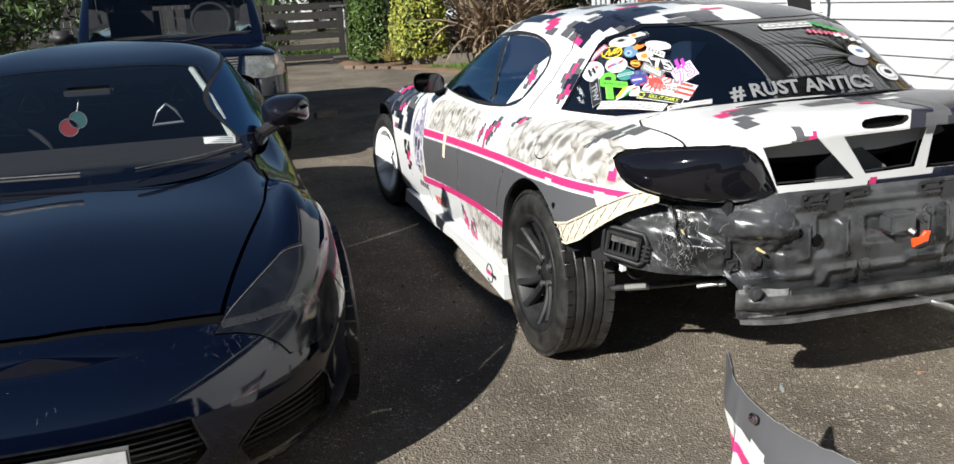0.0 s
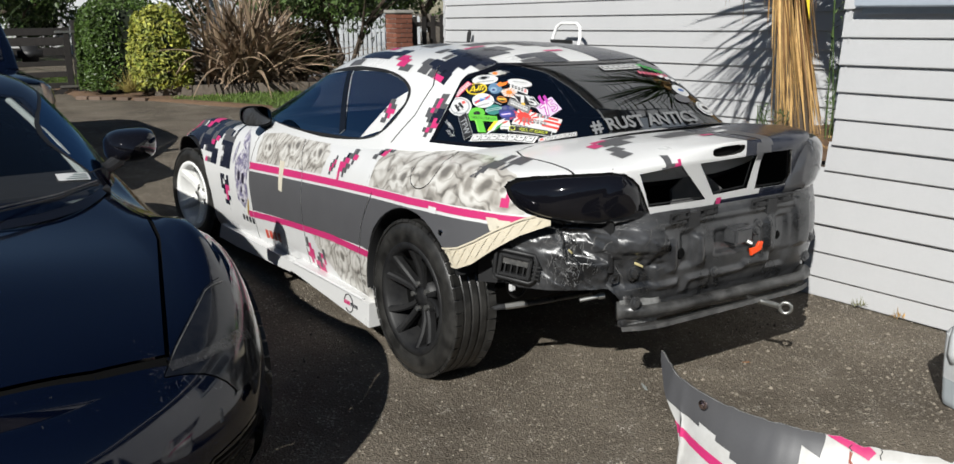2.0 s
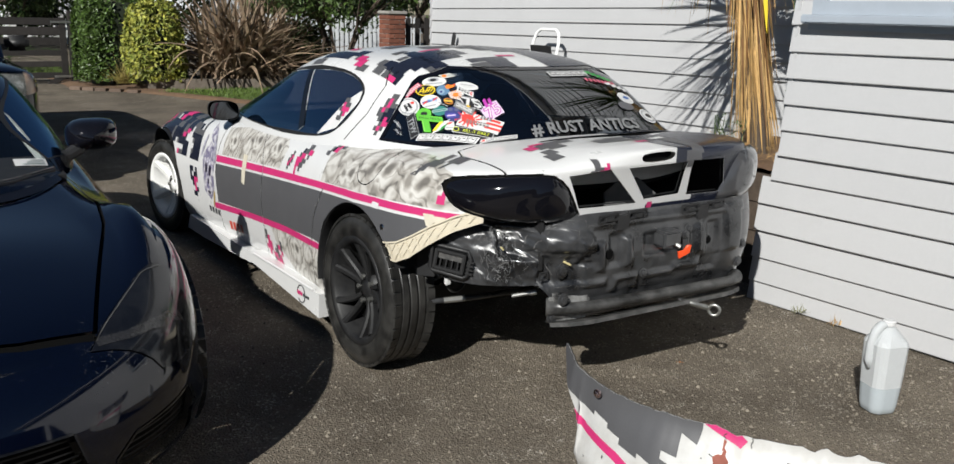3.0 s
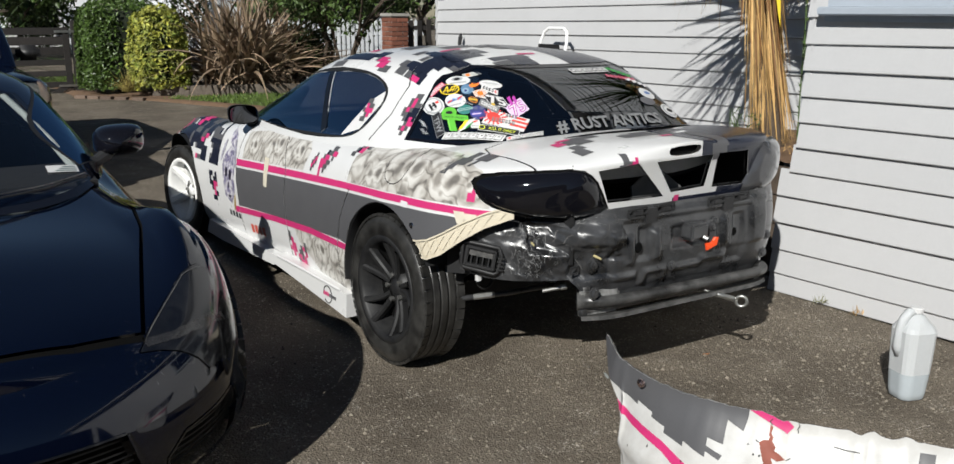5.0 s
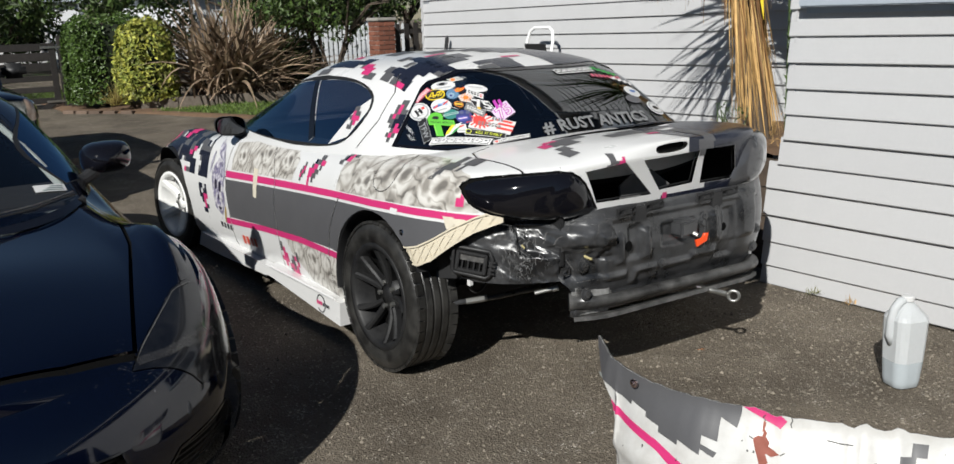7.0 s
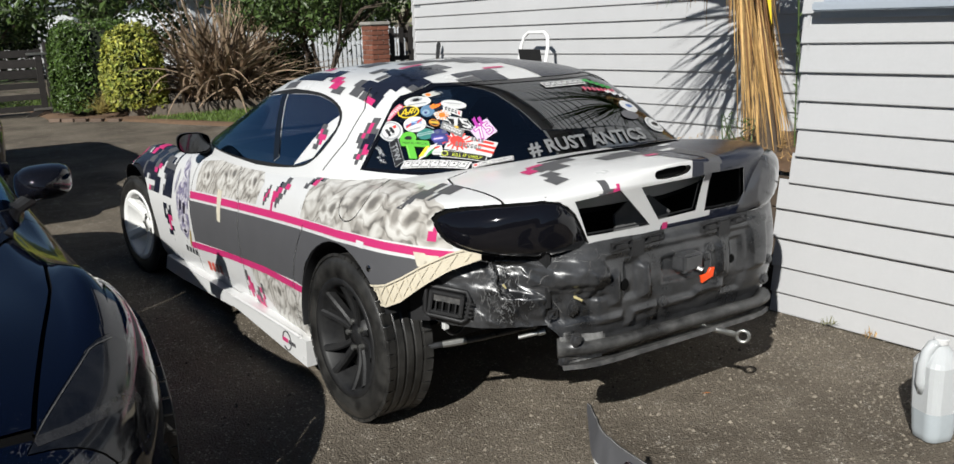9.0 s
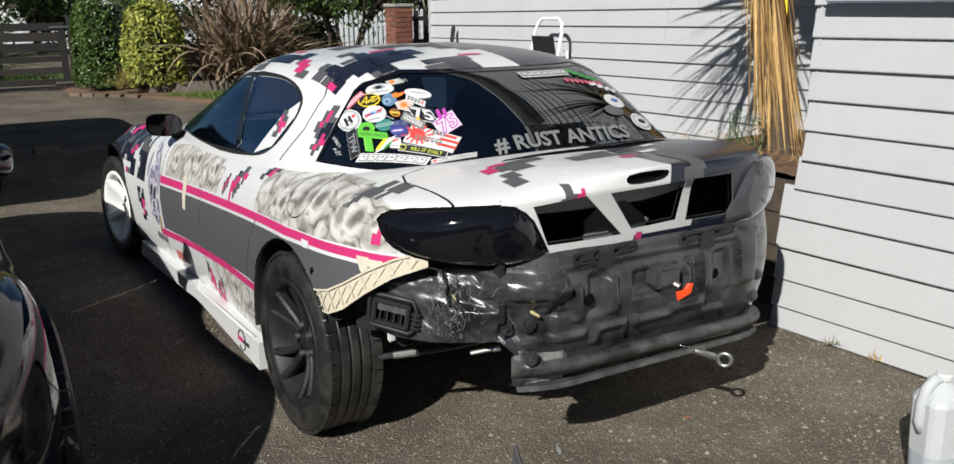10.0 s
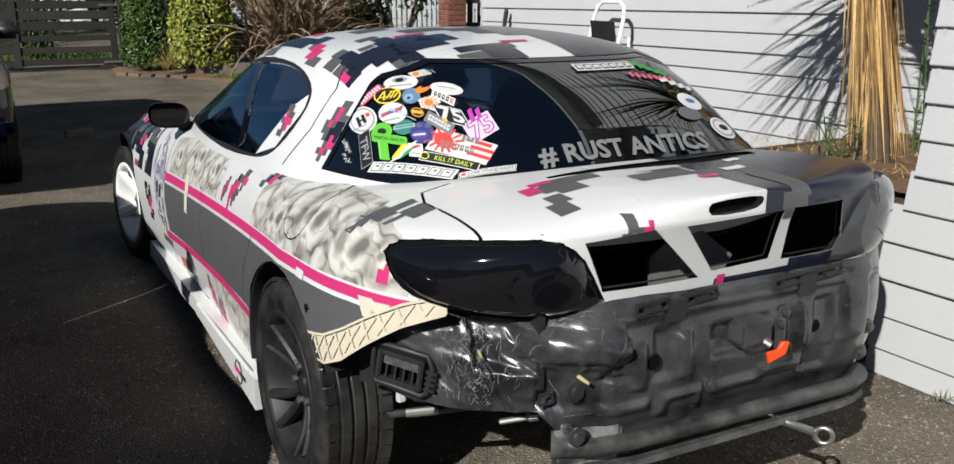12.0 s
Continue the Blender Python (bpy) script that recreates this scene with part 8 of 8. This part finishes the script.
    if pointed:
        bm = prism_bm([(0, z0), (w, z0), (w, h - w * 0.7), (w / 2, h), (0, h - w * 0.7)], -0.01, 0.01, m=Matrix.Rotation(radians(90), 4, "X"))
    else:
        bm = box_bm(0, w, -0.011, 0.011, z0, h, 0.003)
    first = part("paling", bm, material, f)
    for k in range(1, n):
        ob = new("paling", first.data)
        ob.parent = f
        ob.location = (k * (w + gapw), 0, 0.012 * math.sin(k * 5.1))
    for z in rails:
        part("rail", box_bm(0, x1 - x0, 0.012, 0.055, z - 0.04, z + 0.04), material, f)
    return f


board_fence("paling_fence", "tall dark stained paling fence beyond the gate", -9.0, 0.2, 19.6, 1.75, 0.145, 0.006, TIMBER_DARK)
board_fence("picket_fence", "white painted picket fence behind the garden", 4.1, 9.0, 15.3, 1.34, 0.075, 0.045, PICKET_WHITE, True)
# Two unseen fences, added behind and left of the camera to close the surroundings.
board_fence("paling_fence", "unseen tall dark paling fence added to close the surroundings", -8.0, 1.3, -7.0, 1.85, 0.145, 0.006, TIMBER_DARK)
board_fence("paling_fence", "unseen tall dark paling fence added to close the surroundings", -8.0, 5.0, -7.0, 1.85, 0.145, 0.006, TIMBER_DARK, rz=90)
board_fence("rail_fence", "dark timber fence beside the brick pillar", 5.85, 8.6, 11.25, 1.35, 0.10, 0.10, TIMBER_DARK, rails=(0.4, 0.8, 1.2))


def brick_pillar():
    p = thing("brick_pillar", "square red brick gate pillar with pale mortar", "pillar", at=(5.62, 11.0, 0))
    part("core", box_bm(-0.165, 0.165, -0.165, 0.165, 0, 1.40), MORTAR, p)
    whole = half = None
    for row in range(17):
        for side in range(4):
            flip = 1 if (row + side) % 2 else -1
            if whole is None:
                whole = part("brick", box_bm(-0.112, 0.112, -0.05, 0.0, 0, 0.072, 0.005), BRICK, p)
                half = part("brick", box_bm(-0.050, 0.050, -0.05, 0.0, 0, 0.072, 0.005), BRICK, p)
                pair = (whole, half)
            else:
                pair = (new("brick", whole.data), new("brick", half.data))
            for ob, off in zip(pair, (-0.060 * flip, 0.115 * flip)):
                ob.parent = p
                ob.matrix_local = pose(0, 0, 0.082 * row, 0, 0, 90 * side) @ pose(off, -0.128, 0)
    part("cap", box_bm(-0.20, 0.20, -0.20, 0.20, 1.40, 1.46, 0.012), MORTAR, p)


brick_pillar()


def tree(name, label, at, height, crown_r, crown_z, n, size, seed, trunk_r=0.09, material=None, stems=1):
    t = thing(name, label, "tree", at=at)
    rnd = random.Random(seed)
    tips = []
    for s in range(stems):
        bx, by = rnd.gauss(0, 0.12) * (stems > 1), rnd.gauss(0, 0.12) * (stems > 1)
        lean = (rnd.gauss(0, 0.25), rnd.gauss(0, 0.25))
        pts = [(bx + lean[0] * k / 5 + rnd.gauss(0, 0.03), by + lean[1] * k / 5 + rnd.gauss(0, 0.03), crown_z * k / 5) for k in range(6)]
        part("trunk", tube_bm(pts, [trunk_r * (1 - 0.11 * k) for k in range(6)], 8), BARK, t)
        for b in range(4):
            a = rnd.uniform(0, 6.28)
            p = Vector(pts[-1])
            e = p + Vector((math.cos(a) * crown_r[0] * 0.7, math.sin(a) * crown_r[1] * 0.7, rnd.uniform(0.1, 0.8) * crown_r[2]))
            part("limb", tube_bm([pts[-2], tuple((p + e) / 2 + Vector((0, 0, 0.1))), tuple(e)], [trunk_r * 0.5, trunk_r * 0.35, trunk_r * 0.12], 6), BARK, t)
            tips.append(e)
    clumps = []
    for k in range(46):
        v = Vector((rnd.gauss(0, 1), rnd.gauss(0, 1), rnd.gauss(0, 1))).normalized() * rnd.uniform(0.35, 1.0)
        clumps.append(Vector((v.x * crown_r[0], v.y * crown_r[1], crown_z + crown_r[2] * 0.55 + v.z * crown_r[2])))
    cs = max(crown_r) * 0.26
    def place(r):
        c = r.choice(clumps)
        v = Vector((r.gauss(0, 1), r.gauss(0, 1), r.gauss(0, 1))).normalized()
        return c + v * cs * r.uniform(0.3, 1.0), v
    vs, fs = leaf_cloud(n, place, size, rnd)
    tagged(raw("crown", vs, fs, material or TREE_LEAF, t), kind="stuff")


tree("small_tree", "small dark tree with several bare stems behind the garden", (5.35, 12.7, 0), 3.5, (1.5, 1.2, 0.9), 1.45, 5200, 0.055, 31, 0.05, stems=5)
tree("shade_tree", "tree over the house corner", (7.3, 12.2, 0), 5, (1.6, 1.4, 1.2), 1.7, 4200, 0.06, 32, 0.10)
tree("broad_tree", "low broad dark green tree beyond the four-wheel drive", (-5.8, 11.8, 0), 2.2, (2.2, 1.8, 0.85), 0.75, 7000, 0.07, 33, 0.10)
tree("street_tree", "green tree beyond the far fence", (4.2, 24, 0), 6, (3.0, 2.0, 2.0), 2.2, 4500, 0.11, 35, 0.16)
for k, (x, y) in enumerate(((0.3, 27), (2.4, 29), (6.2, 28))):
    tree("street_tree", "dark green tree beyond the far fence", (x, y, 0), 5, (2.0, 1.6, 1.9), 1.0, 3600, 0.10, 80 + k, 0.12)
# A ring of added trees closes the reflections; the first three are never in view.
for k, (x, y) in enumerate(((-13, -4), (-10, -13), (-2, -17), (9, 22), (13, 30))):
    tree("boundary_tree", "tall green tree added around the section to close reflections", (x, y, 0), 5, (3.2, 3.0, 1.7), 1.1, 2600, 0.16, 50 + k, 0.2)


def far_house(at, w, d, h, ridge, rz, label):
    t = thing("far_house", label, "house", at=at, rz=rz)
    part("wall", box_bm(-w / 2, w / 2, -d / 2, d / 2, 0, h), PICKET_WHITE, t)
    bm = bmesh.new()
    a = [bm.verts.new(p) for p in ((-w / 2 - 0.4, -d / 2 - 0.3, h - 0.1), (w / 2 + 0.4, -d / 2 - 0.3, h - 0.1), (w / 2 + 0.4, d / 2 + 0.3, h - 0.1), (-w / 2 - 0.4, d / 2 + 0.3, h - 0.1), (0, -d / 2 - 0.3, ridge), (0, d / 2 + 0.3, ridge))]
    for f in ((0, 4, 5, 3), (1, 2, 5, 4), (0, 1, 4), (2, 3, 5)):
        bm.faces.new([a[i] for i in f])
    part("roof", bm, SILL_GREY, t)
    for x in (-w * 0.28, w * 0.22):
        win = part("window_frame", box_bm(x - 0.9, x + 0.9, -d / 2 - 0.05, -d / 2 + 0.02, 0.1, 2.0), BOARD, t)
        part("pane", box_bm(x - 0.75, x + 0.75, -d / 2 - 0.07, -d / 2 - 0.051, 0.9, 1.8), TINT, win)


far_house((2.6, 36, 0), 7.0, 8.0, 2.4, 3.7, -14, "white house with a grey gable roof across the street")
far_house((12.5, 34, 0), 9.0, 8.0, 2.5, 3.9, 8, "pale house with a gable roof behind the fences")
far_house((-9.5, 33, 0), 8.0, 8.0, 2.5, 3.9, 8, "pale house behind the dark fence")


# ---- small things on the drive ----
def water_jug():
    j = thing("water_jug", "translucent white plastic jug a third full of water", "jug", at=(0.636, -1.475, 0), rz=-20)
    def shell(prof):
        bm = bmesh.new()
        rings = []
        for r, z in prof:
            ring = []
            for t in [2 * math.pi * (k + 0.5) / 32 for k in range(32)]:
                c, q = math.cos(t), math.sin(t)
                flat = min(1 / abs(c), 1 / abs(q), 1.62 / (abs(c) + abs(q)))
                f = flat if z < 0.30 else 1.0
                ring.append(bm.verts.new((0.88 * r * f * c, 0.84 * r * f * q, z * 1.05)))
            rings.append(ring)
        for a, b in zip(rings, rings[1:]):
            for k in range(32):
                bm.faces.new((a[k], a[(k + 1) % 32], b[(k + 1) % 32], b[k]))
        bmesh.ops.recalc_face_normals(bm, faces=bm.faces[:])
        return bm
    part("bottle", shell([(0.074, 0.108), (0.077, 0.16), (0.079, 0.21), (0.080, 0.268), (0.071, 0.282), (0.050, 0.308), (0.034, 0.322), (0.023, 0.330), (0.022, 0.338)]), JUG, j, "milky plastic bottle")
    part("water_filled_base", shell([(0.0, 0.002), (0.055, 0.002), (0.063, 0.008), (0.067, 0.03), (0.074, 0.108)]), JUG_WATER, j, "grey-blue water through milky plastic", smooth=True)
    part("jug_handle", tube_bm([(-0.004, 0.0, 0.352), (-0.034, 0, 0.350), (-0.056, 0, 0.325), (-0.068, 0, 0.28), (-0.070, 0, 0.22), (-0.060, 0, 0.18)], [0.016, 0.018, 0.018, 0.018, 0.018, 0.014], 12), JUG, j, smooth=True)
    part("jug_cap", lathe_bm([(0.024, 0.350), (0.025, 0.366), (0.020, 0.370), (0.0, 0.370)], 20, "z"), PAPER_WHITE, j, "white screw cap")


JUG = mat("milky_plastic", (0.60, 0.62, 0.63), 0.35, vary=0.05, trans=0.25, ior=1.2)
JUG_WATER = mat("jug_water", (0.40, 0.44, 0.465), 0.2, vary=0.05)
water_jug()


SCUFFED_WHITE = mat("scuffed_white_paint", (0.53, 0.53, 0.52), 0.38, vary=0.12, scale=6, bump=0.12, bump_scale=30, second=(0.44, 0.43, 0.41), wear=0.35)


def loose_bumper():
    """A torn bumper cover standing on edge, its painted face outward."""
    b = thing("loose_bumper", "torn rear bumper cover in white, grey and pink camouflage", "bumper", at=(0, 0, 0))
    line_s = (0.0, 0.10, 0.22, 0.36, 0.55, 0.80, 1.10, 1.45)
    px = (-0.905, -0.955, -0.965, -0.945, -0.875, -0.745, -0.56, -0.30)
    py = (-1.375, -1.46, -1.58, -1.72, -1.90, -2.12, -2.36, -2.58)
    top = (0.555, 0.525, 0.508, 0.50, 0.50, 0.50, 0.50, 0.50)
    rows = []
    n = 110
    for i in range(n + 1):
        s = 1.45 * i / n
        x, y, zt = lerp_table(line_s, px, s), lerp_table(line_s, py, s), lerp_table(line_s, top, s)
        tear = 0.006 * noise.noise((s * 40, 0, 0)) + (0.014 * noise.noise((s * 11, 3, 0)) + 0.010 * noise.noise((s * 31, 7, 0)) - 0.008) * (s > 0.56)
        zt += tear
        x2, y2 = lerp_table(line_s, px, s + 0.01), lerp_table(line_s, py, s + 0.01)
        d = Vector((x2 - x, y2 - y, 0)).normalized() if s < 1.44 else Vector((0.8, -0.6, 0))
        out = Vector((d.y, -d.x, 0))
        col = []
        low = lerp_table((0.0, 0.05, 0.10, 0.14, 0.165, 0.20), (0.525, 0.47, 0.43, 0.38, 0.06, 0.02), s)
        for k in range(19):
            f = k / 18
            z = low + (zt - low) * f
            bulge = min(0.07, 0.25 * max(0.0, s - 0.12)) * math.sin(math.pi * min(1, f * 1.05)) ** 0.8 + 0.02 * math.exp(-((z - 0.30) / 0.03) ** 2) - 0.015 * f
            col.append(Vector((x, y, z)) + out * (bulge if s > 0.05 else bulge * s / 0.05))
        rows.append(col)
    skin = Sheet.grid(rows)
    skin.mesh("bumper_skin", SCUFFED_WHITE, b, "white painted bumper skin")
    skin.moved(-0.004).mesh("bumper_back", BLACK_PLASTIC, b)
    u, v = Vector((0.40, -0.917, 0)), Vector((0, 0, 1))
    O = Vector((-0.905, -1.375, 0))
    def patch(poly, material, name="vinyl_patch", off=0.0015):
        s = lay(skin, poly, off, u, v, O)
        if s.polys:
            s.mesh(name, material, b)
    # stepped edge of the grey field
    for q in ([(-0.06, 0.62), (-0.06, 0.475), (0.118, 0.432), (0.118, 0.62)], [(0.118, 0.62), (0.118, 0.432), (0.150, 0.424), (0.150, 0.62)], [(0.150, 0.62), (0.150, 0.436), (0.200, 0.424), (0.200, 0.62)], [(0.200, 0.62), (0.200, 0.411), (0.243, 0.402), (0.243, 0.62)], [(0.243, 0.62), (0.243, 0.387), (0.302, 0.376), (0.302, 0.62)], [(0.302, 0.62), (0.302, 0.389), (0.364, 0.370), (0.364, 0.62)], [(0.364, 0.397), (0.364, 0.384), (0.400, 0.371), (0.407, 0.384)], [(0.364, 0.62), (0.364, 0.416), (0.405, 0.409), (0.405, 0.62)], [(0.405, 0.62), (0.405, 0.464), (0.448, 0.448), (0.454, 0.485), (0.454, 0.53)]):
        patch(q, GREY_VINYL)
    pink = ((0.06, 0.415), (0.13, 0.388), (0.24, 0.366), (0.36, 0.325), (0.50, 0.25))
    for (a0, z0), (a1, z1) in zip(pink, pink[1:]):
        patch([(a0, z0), (a1, z1), (a1, z1 - 0.024), (a0, z0 - 0.024)], PINK, "pink_stripe", 0.002)
    patch([(0.455, 0.500), (0.470, 0.53), (0.500, 0.53), (0.562, 0.480), (0.548, 0.460)], PINK, "pink_stripe", 0.002)
    rust = mat("brown_scrape", (0.32, 0.09, 0.06), 0.7, vary=0.4, scale=30)
    for q in ([(0.507, 0.474), (0.514, 0.470), (0.512, 0.452), (0.508, 0.448)], [(0.512, 0.456), (0.519, 0.448), (0.517, 0.436), (0.508, 0.436)], [(0.489, 0.433), (0.500, 0.441), (0.518, 0.440), (0.528, 0.428), (0.522, 0.402), (0.505, 0.392), (0.497, 0.410)], [(0.522, 0.424), (0.540, 0.414), (0.556, 0.407), (0.536, 0.398), (0.521, 0.404)], [(0.505, 0.392), (0.522, 0.402), (0.530, 0.385), (0.515, 0.365)]):
        patch(q, rust, "scrape", 0.0024)
    for line in ([(0.512, 0.474), (0.505, 0.482), (0.511, 0.489)], [(0.570, 0.492), (0.574, 0.484), (0.570, 0.476), (0.573, 0.466)], [(0.655, 0.452), (0.690, 0.449), (0.712, 0.447)], [(0.489, 0.433), (0.480, 0.437)], [(0.556, 0.405), (0.566, 0.412)]):
        for q in strip(line, 0.0022):
            patch(q, BLACK_PLASTIC, "crack", 0.0028)
    for k in range(3):
        patch([(0.835 - 0.022 * k, 0.44 - 0.028 * k), (0.868 - 0.022 * k, 0.44 - 0.028 * k), (0.868 - 0.022 * k, 0.468 - 0.028 * k), (0.835 - 0.022 * k, 0.468 - 0.028 * k)], GREY_VINYL)
    rnd = random.Random(77)
    for k in range(30):
        a, w = rnd.uniform(0.06, 0.95), rnd.uniform(0.0008, 0.003)
        z = rnd.uniform(0.22, 0.36 if a < 0.46 else 0.46)
        h = w * rnd.uniform(0.6, 2.6)
        patch([(a + w * rnd.uniform(0.5, 1.4) * math.cos(t), z + h * rnd.uniform(0.5, 1.4) * math.sin(t)) for t in (0, 0.9, 1.8, 2.7, 3.6, 4.5, 5.4)], BLACK_PLASTIC, "paint_chip", 0.0026)
    cup = lathe_bm([(0.0125, 0.0), (0.012, 0.004), (0.007, 0.005), (0.006, 0.010), (0.0, 0.011)], 16, "x", m=Matrix.Translation((-0.966, -1.575, 0.490)) @ pose(0, 0, 0, 0, 0, 186))
    part("bolt", cup, mat("dull_chrome", (0.62, 0.50, 0.50), 0.25, metal=1.0, vary=0.2), b, "chrome washer bolt")


loose_bumper()


def step_ladder():
    t = thing("step_ladder", "white folding step ladder leaning on the weatherboards", "ladder", at=(3.02, 3.50, 0))
    white = mat("white_tube", (0.78, 0.78, 0.77), 0.35, vary=0.05)
    loop = [(-0.28, -0.19, 0.02), (-0.02, -0.19, 1.20), (0.0, -0.165, 1.29), (0.01, -0.11, 1.325), (0.01, 0.11, 1.325), (0.0, 0.165, 1.29), (-0.02, 0.19, 1.20), (-0.28, 0.19, 0.02)]
    part("ladder_rail", tube_bm(loop, 0.016, 10), white, t, "white tubular frame", smooth=True)
    back = [(0.10, -0.17, 0.02), (0.06, -0.17, 1.05), (0.06, 0.17, 1.05), (0.10, 0.17, 0.02)]
    part("rear_leg", tube_bm(back, 0.013, 8), white, t)
    for k in range(3):
        z = 0.30 + 0.32 * k
        x = -0.28 + 0.26 * z / 1.2
        part("step", box_bm(x - 0.02, x + 0.16, -0.185, 0.185, z - 0.015, z + 0.015, 0.006), BLACK_PLASTIC, t)
    part("top_panel", prism_bm([(-0.15, 0.0), (0.15, 0.0), (0.15, 0.16), (-0.15, 0.16)], -0.006, 0.006, m=Matrix.Translation((-0.055, 0, 1.02)) @ pose(0, 0, 0, 80, 0, 90)), BLACK_PLASTIC, t)


step_ladder()
tool = thing("garden_tool", "dark long-handled garden tool leaning on the wall", "tool", at=(3.05, 5.25, 0))
part("tool_handle", tube_bm([(-0.15, 0, 0.0), (0.02, 0.02, 0.9), (0.08, 0.03, 1.16)], 0.014, 8), TIMBER_GREY, tool)
part("tool_grip", tube_bm([(0.06, 0.025, 1.06), (0.085, 0.03, 1.20), (0.09, 0.03, 1.24)], [0.02, 0.024, 0.012], 8), BLACK_PLASTIC, tool)


def wispy_plant(at, h, n, seed, label):
    t = thing("wispy_plant", label, "plant", at=at)
    rnd = random.Random(seed)
    for s in range(3):
        lean = rnd.gauss(0, 0.06)
        part("stem", tube_bm([(0.04 * s, 0, 0), (0.04 * s + lean, 0.02, h * 0.5), (0.04 * s + lean * 2, 0.03, h)], [0.005, 0.004, 0.002], 5), GREEN_LEAF, t)
    vs, fs = [], []
    for k in range(n):
        z = rnd.uniform(0.1, 1) * h
        a = rnd.uniform(0, 6.28)
        strap(vs, fs, (0.04 * rnd.randrange(3), 0.01, z), (math.cos(a), math.sin(a), 0.5), rnd.uniform(0.05, 0.12), 0.012, 0.8, 3, 0)
    tagged(raw("leaves", vs, fs, GREEN_LEAF, t), kind="stuff")


wispy_plant((2.36, 0.30, BED_Z), 1.15, 90, 3, "thin green weed climbing beside the house corner")
wispy_plant((1.78, 0.36, BED_Z), 0.24, 26, 4, "small green seedlings by the palm")
wispy_plant((1.85, 0.30, BED_Z), 0.20, 26, 5, "small green seedlings by the palm")
for k, (x, y) in enumerate(((1.33, -0.62), (1.34, -0.83), (1.30, -1.62))):
    flax("weed_tuft", "small tuft of dry grass at the wall foot", (x, y, 0), 22, 0.05, 70 + k, DRY_LEAF if k == 1 else DULL_LEAF, 0.09)


def litter(name, label, at, size, material, rz=0, category="litter"):
    t = thing(name, label, category, at=at, rz=rz)
    vs, fs = [], []
    strap(vs, fs, (0, 0, 0.004), (1, 0, 0.05), size, size * 0.22, 0.15)
    raw("blade", vs, fs, material, t)


litter("fallen_leaf", "small orange fallen leaf on the asphalt", (0.345, -0.745, 0), 0.035, mat("orange_leaf", (0.6, 0.2, 0.04), 0.6), 150, "leaf")
litter("dry_twig", "pale dry twig on the asphalt", (-0.215, -0.69, 0), 0.075, PALE_TRIM, 60, "twig")
litter("dry_twig", "pale dry twig on the asphalt", (-0.55, 3.2, 0), 0.09, PALE_TRIM, 20, "twig")
chock = thing("wooden_block", "short grey timber block lying on the drive", "block", at=(-0.65, 7.1, 0), rz=12)
part("block", box_bm(-0.13, 0.13, -0.04, 0.04, 0, 0.07, 0.006), TIMBER_GREY, chock)


def grit():
    """Loose stones scattered over the asphalt."""
    rnd = random.Random(9)
    vs, fs = [], []
    for k in range(9500):
        x, y = rnd.uniform(-1.6, 1.4), rnd.uniform(-2.6, 2.0) if k % 3 else rnd.uniform(-1.9, -0.3)
        if k > 7500:
            x, y = rnd.uniform(0.6, 1.36), rnd.uniform(-2.4, -0.3)
        s = rnd.uniform(0.0015, 0.0042) if k % 8 else rnd.uniform(0.004, 0.010)
        a = rnd.uniform(0, 6.28)
        i = len(vs)
        for j in range(4):
            vs.append((x + s * math.cos(a + j * 1.57) * rnd.uniform(0.7, 1.3), y + s * math.sin(a + j * 1.57) * rnd.uniform(0.7, 1.3), 0.0))
        vs.append((x, y, s * rnd.uniform(0.6, 1.2)))
        fs += [(i + j, i + (j + 1) % 4, i + 4) for j in range(4)]
    tagged(raw("grit", vs, fs, mat("grit_stone", (0.20, 0.172, 0.135), 0.85, vary=0.3, island=0.6)), "loose pale grit on the asphalt", "grit", kind="stuff")


grit()
